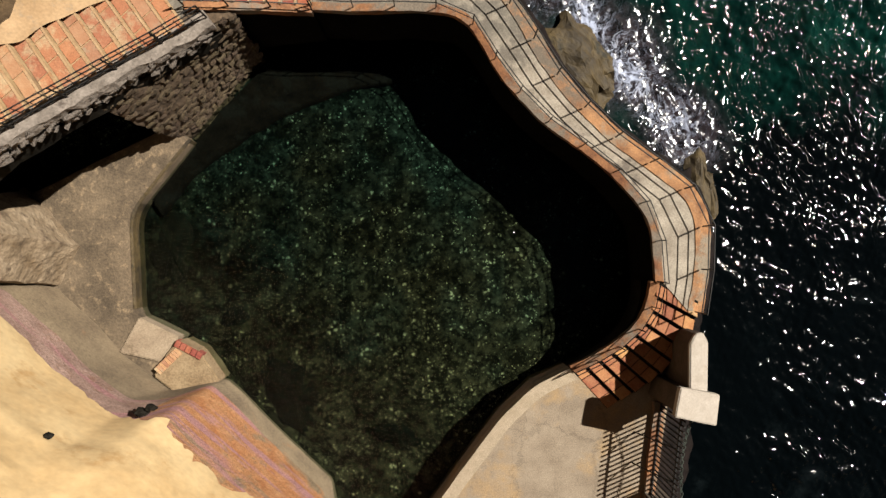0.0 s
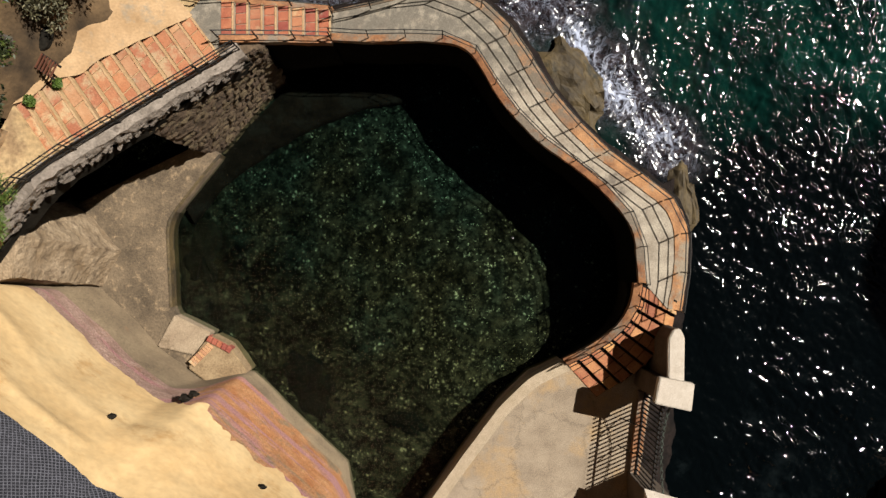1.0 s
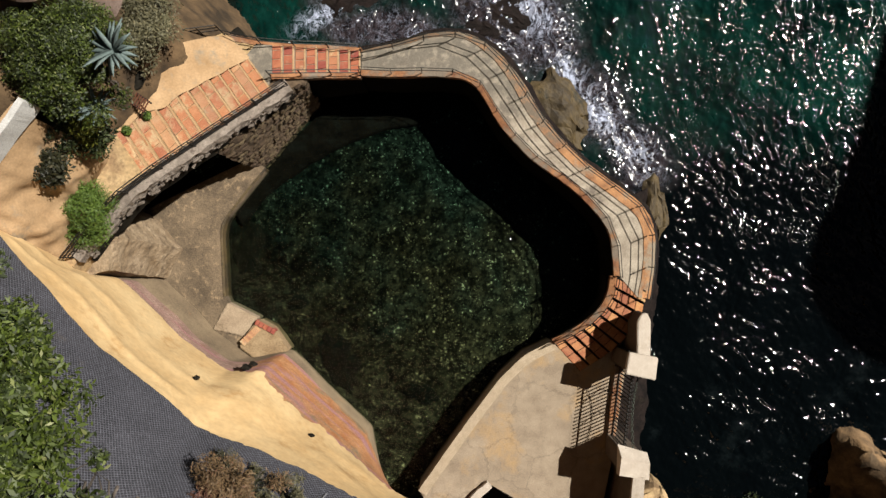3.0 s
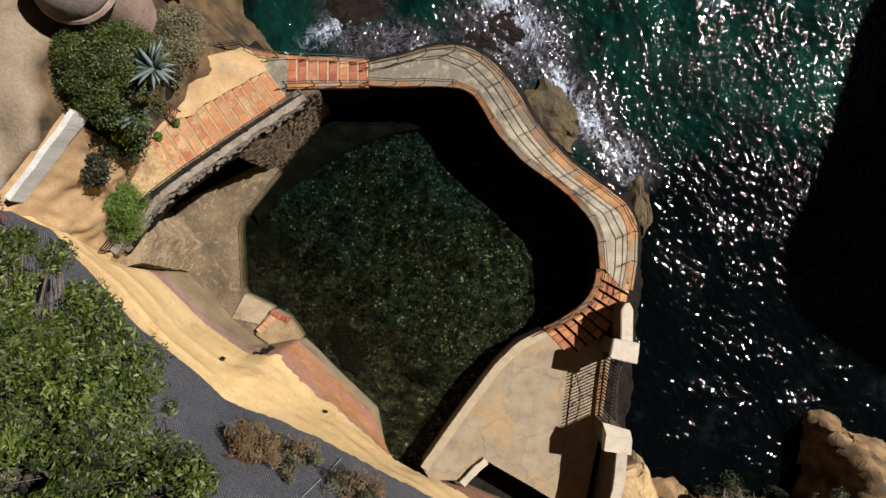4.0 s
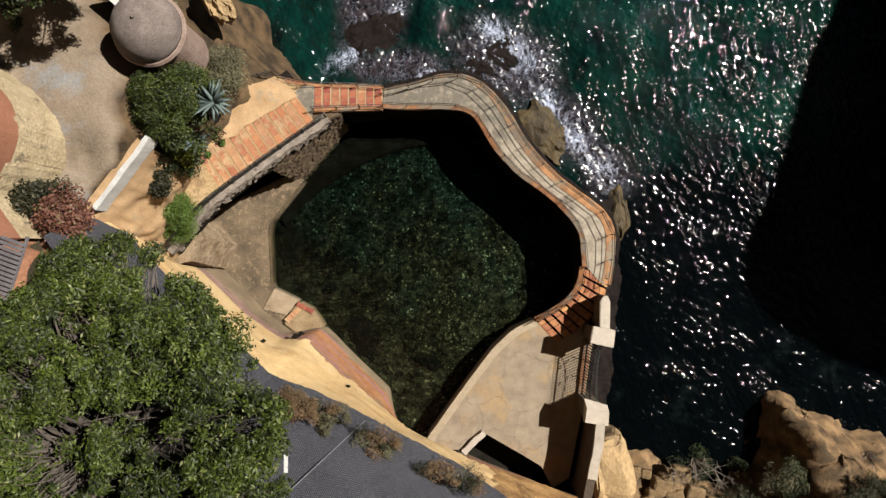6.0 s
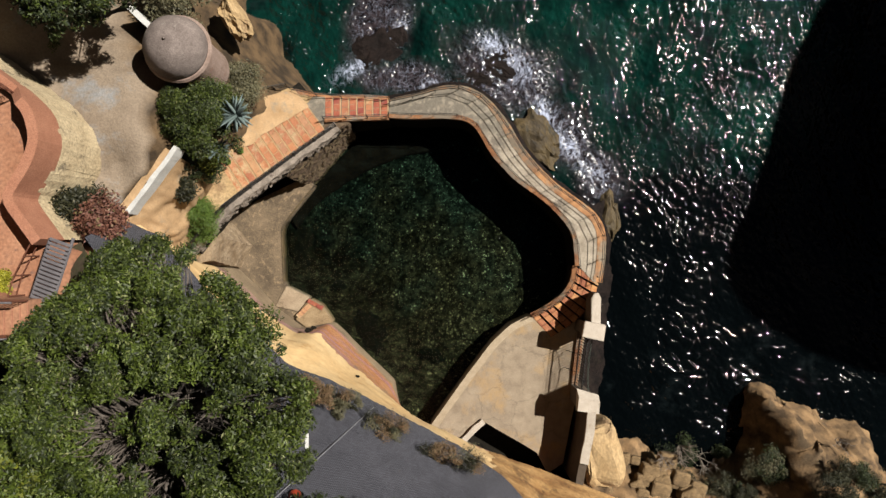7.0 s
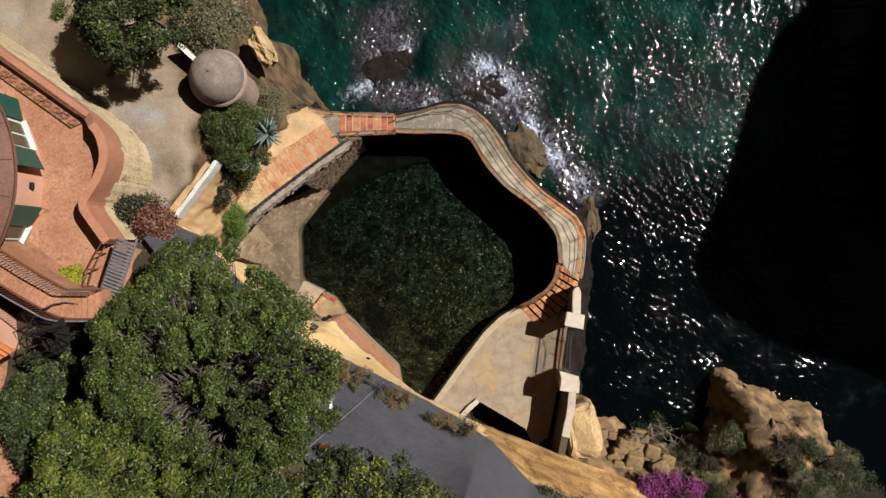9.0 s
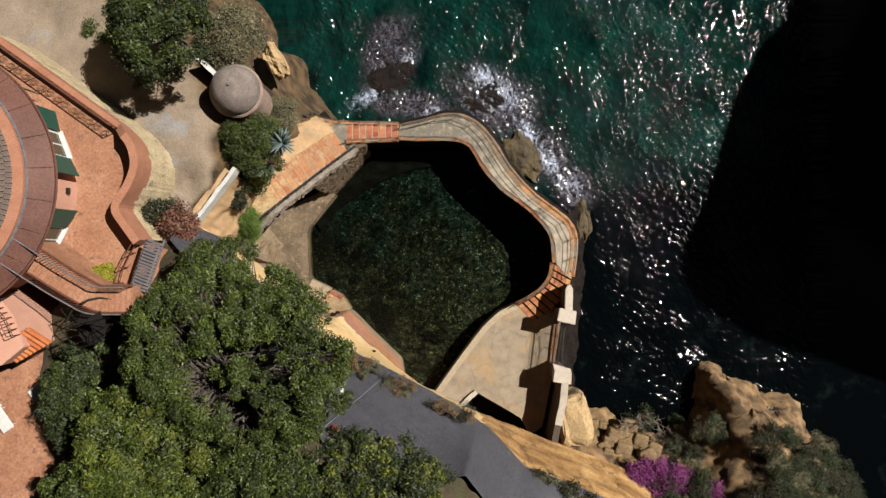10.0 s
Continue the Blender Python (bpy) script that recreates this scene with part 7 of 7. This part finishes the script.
def agave(x, y, z, s, seed):
    t = thing("agave", "large grey-green agave rosette beside the stairs", "agave", (x, y, z))
    rnd = random.Random(seed)
    for i in range(22):
        a = radians(i * 137.5)
        ln, lift = s * rnd.uniform(0.75, 1.1), rnd.uniform(0.15, 1.0)
        d, w = Vector((math.cos(a), math.sin(a), 0)), Vector((-math.sin(a), math.cos(a), 0))
        rows = []
        for u in np.linspace(0, 1, 7):
            c = d * ln * u * (1 - 0.25 * lift) + Vector((0, 0, ln * (lift * u - 0.5 * u * u * (1 - lift * 0.5))))
            h = s * 0.085 * (1 - u ** 2.2) * (0.75 + u * 0.6) + 0.004
            rows.append([tuple(c - w * h + Vector((0, 0, h * 0.5))), tuple(c - Vector((0, 0, 0.02))), tuple(c + w * h + Vector((0, 0, h * 0.5))), tuple(c + Vector((0, 0, 0.03)))])
        v, f = sweep(rows)
        part("leaf", fix(mesh_of("leaf", v, f, agave_mat, True)), parent=t)


agave(-9.75, 5.6, 14.5, 0.98, 1)
agave(-11.0, 4.35, 12.9, 0.75, 2)

# scrub on the headland and along the netting
rnd = random.Random(77)
for i in range(96):
    x = rnd.uniform(13.5, 29.0)
    y = -12.2 - 0.45 * max(0, x - 22) - rnd.uniform(0, 6.5)
    z = GROUND["headland"](x, y)
    r = rnd.uniform(0.45, 1.25)
    bush("dry dark scrub bush on the headland", (x, y, z), dome_clumps((x, y, z), r * 1.2, r, 0.8 * r + 0.4, 24, 0.32 * r, 100 + i), 190, 0.052, (leaf_scrub, leaf_dark, leaf_scrub, leaf_dark, leaf_olive)[i % 5], 100 + i, 5, "scrub", 0.3)
for i, (x, y) in enumerate([(12.3, -15.6), (13.4, -15.0), (14.6, -15.6), (15.8, -16.2), (17.0, -16.6), (13.4, -16.4)]):
    bush("magenta bougainvillea on the rocks", (x, y, 5.0), dome_clumps((x, y, 5.2), 1.1, 0.9, 0.9, 20, 0.42, 140 + i), 300, 0.06, leaf_magenta, 140 + i, 4, "bougainvillea")
for i in range(40):
    u = rnd.random()
    p_ = lerp((-6.9, -5.6), (0.6, -9.1), u)
    x, y = p_[0] + rnd.uniform(-0.2, 0.5), p_[1] + rnd.uniform(-0.5, 0.2)
    z = 14.6 + rnd.uniform(-0.3, 0.9)
    r = rnd.uniform(0.15, 0.4)
    bush("dry weeds along the edge of the netting", (x, y, z), dome_clumps((x, y, z), r, r, 0.3 * r + 0.1, 8, 0.5 * r, 160 + i), 60, 0.05, (leaf_dry, leaf_olive, leaf_scrub)[i % 3], 160 + i, 4, "weeds", 0.2)
for i, (dx, dy, r) in enumerate([(0, 0, 0.5), (0.7, -0.35, 0.4), (1.3, -0.9, 0.35), (-0.3, -0.7, 0.35)]):
    x, y, z = -6.41 + dx, -5.72 + dy, 16.0 - 0.1 * i
    bush("large dry brown weed tuft on the netting", (x, y, z), dome_clumps((x, y, z), r, r, 0.5 * r + 0.1, 18, 0.4 * r, 190 + i), 90, 0.06, (leaf_dry, leaf_dry, leaf_olive, leaf_red)[i], 190 + i, 8, "weeds", 0.16)
for i in range(14):
    x = 4.2 + i * 0.45 + rnd.uniform(-0.2, 0.2)
    y = -13.3 - 0.42 * (x - 4.2) - rnd.uniform(0, 0.8)
    z = 11.5 - 0.2 * (x - 4.2)
    bush("scrub above the ochre bank", (x, y, z), dome_clumps((x, y, z), 0.5, 0.4, 0.3, 10, 0.25, 210 + i), 110, 0.06, (leaf_scrub, leaf_olive)[i % 2], 210 + i, 4, "scrub")


def bare_shrub(x, y, z, size, seed):
    """A dead shrub of pale forking twigs."""
    t = thing("dead_shrub", "leafless pale grey shrub on the shore rocks", "shrub", (x, y, z))
    rnd = random.Random(seed)
    for i in range(9):
        a, lean = rnd.uniform(0, 2 * math.pi), rnd.uniform(0.4, 1.1)
        d = Vector((math.cos(a) * lean, math.sin(a) * lean, 1.0)).normalized() * size * rnd.uniform(0.6, 1.1)
        m = d * 0.5 + Vector((rnd.uniform(-0.1, 0.1), rnd.uniform(-0.1, 0.1), 0)) * size
        stem = part("stem", path_tube("stem", [(0, 0, -0.1), tuple(m), tuple(d)], [0.028 * size, 0.02 * size, 0.008 * size], pale_twig, 5), parent=t)
        for j in range(3):
            b = m.lerp(d, rnd.uniform(0, 0.7))
            e = b + Vector((rnd.uniform(-1, 1), rnd.uniform(-1, 1), rnd.uniform(0.1, 0.7))) * size * 0.38
            part("twig", path_tube("twig", [tuple(b), tuple(b.lerp(e, 0.5) + Vector((0, 0, 0.04))), tuple(e)], [0.013 * size, 0.01 * size, 0.005 * size], pale_twig, 4), parent=stem)


pale_twig = surf("pale_dead_twig", (0.20, 0.16, 0.13), (0.36, 0.30, 0.25), 5, 0.9, 0.3, 40)
for i, (x, y, z, size) in enumerate(((13.3, -11.9, 2.4, 1.5), (12.2, -12.4, 2.8, 1.1), (14.6, -12.6, 2.2, 1.3), (21.8, -11.2, 4.2, 0.9))):
    bare_shrub(x, y, z, size, 300 + i)
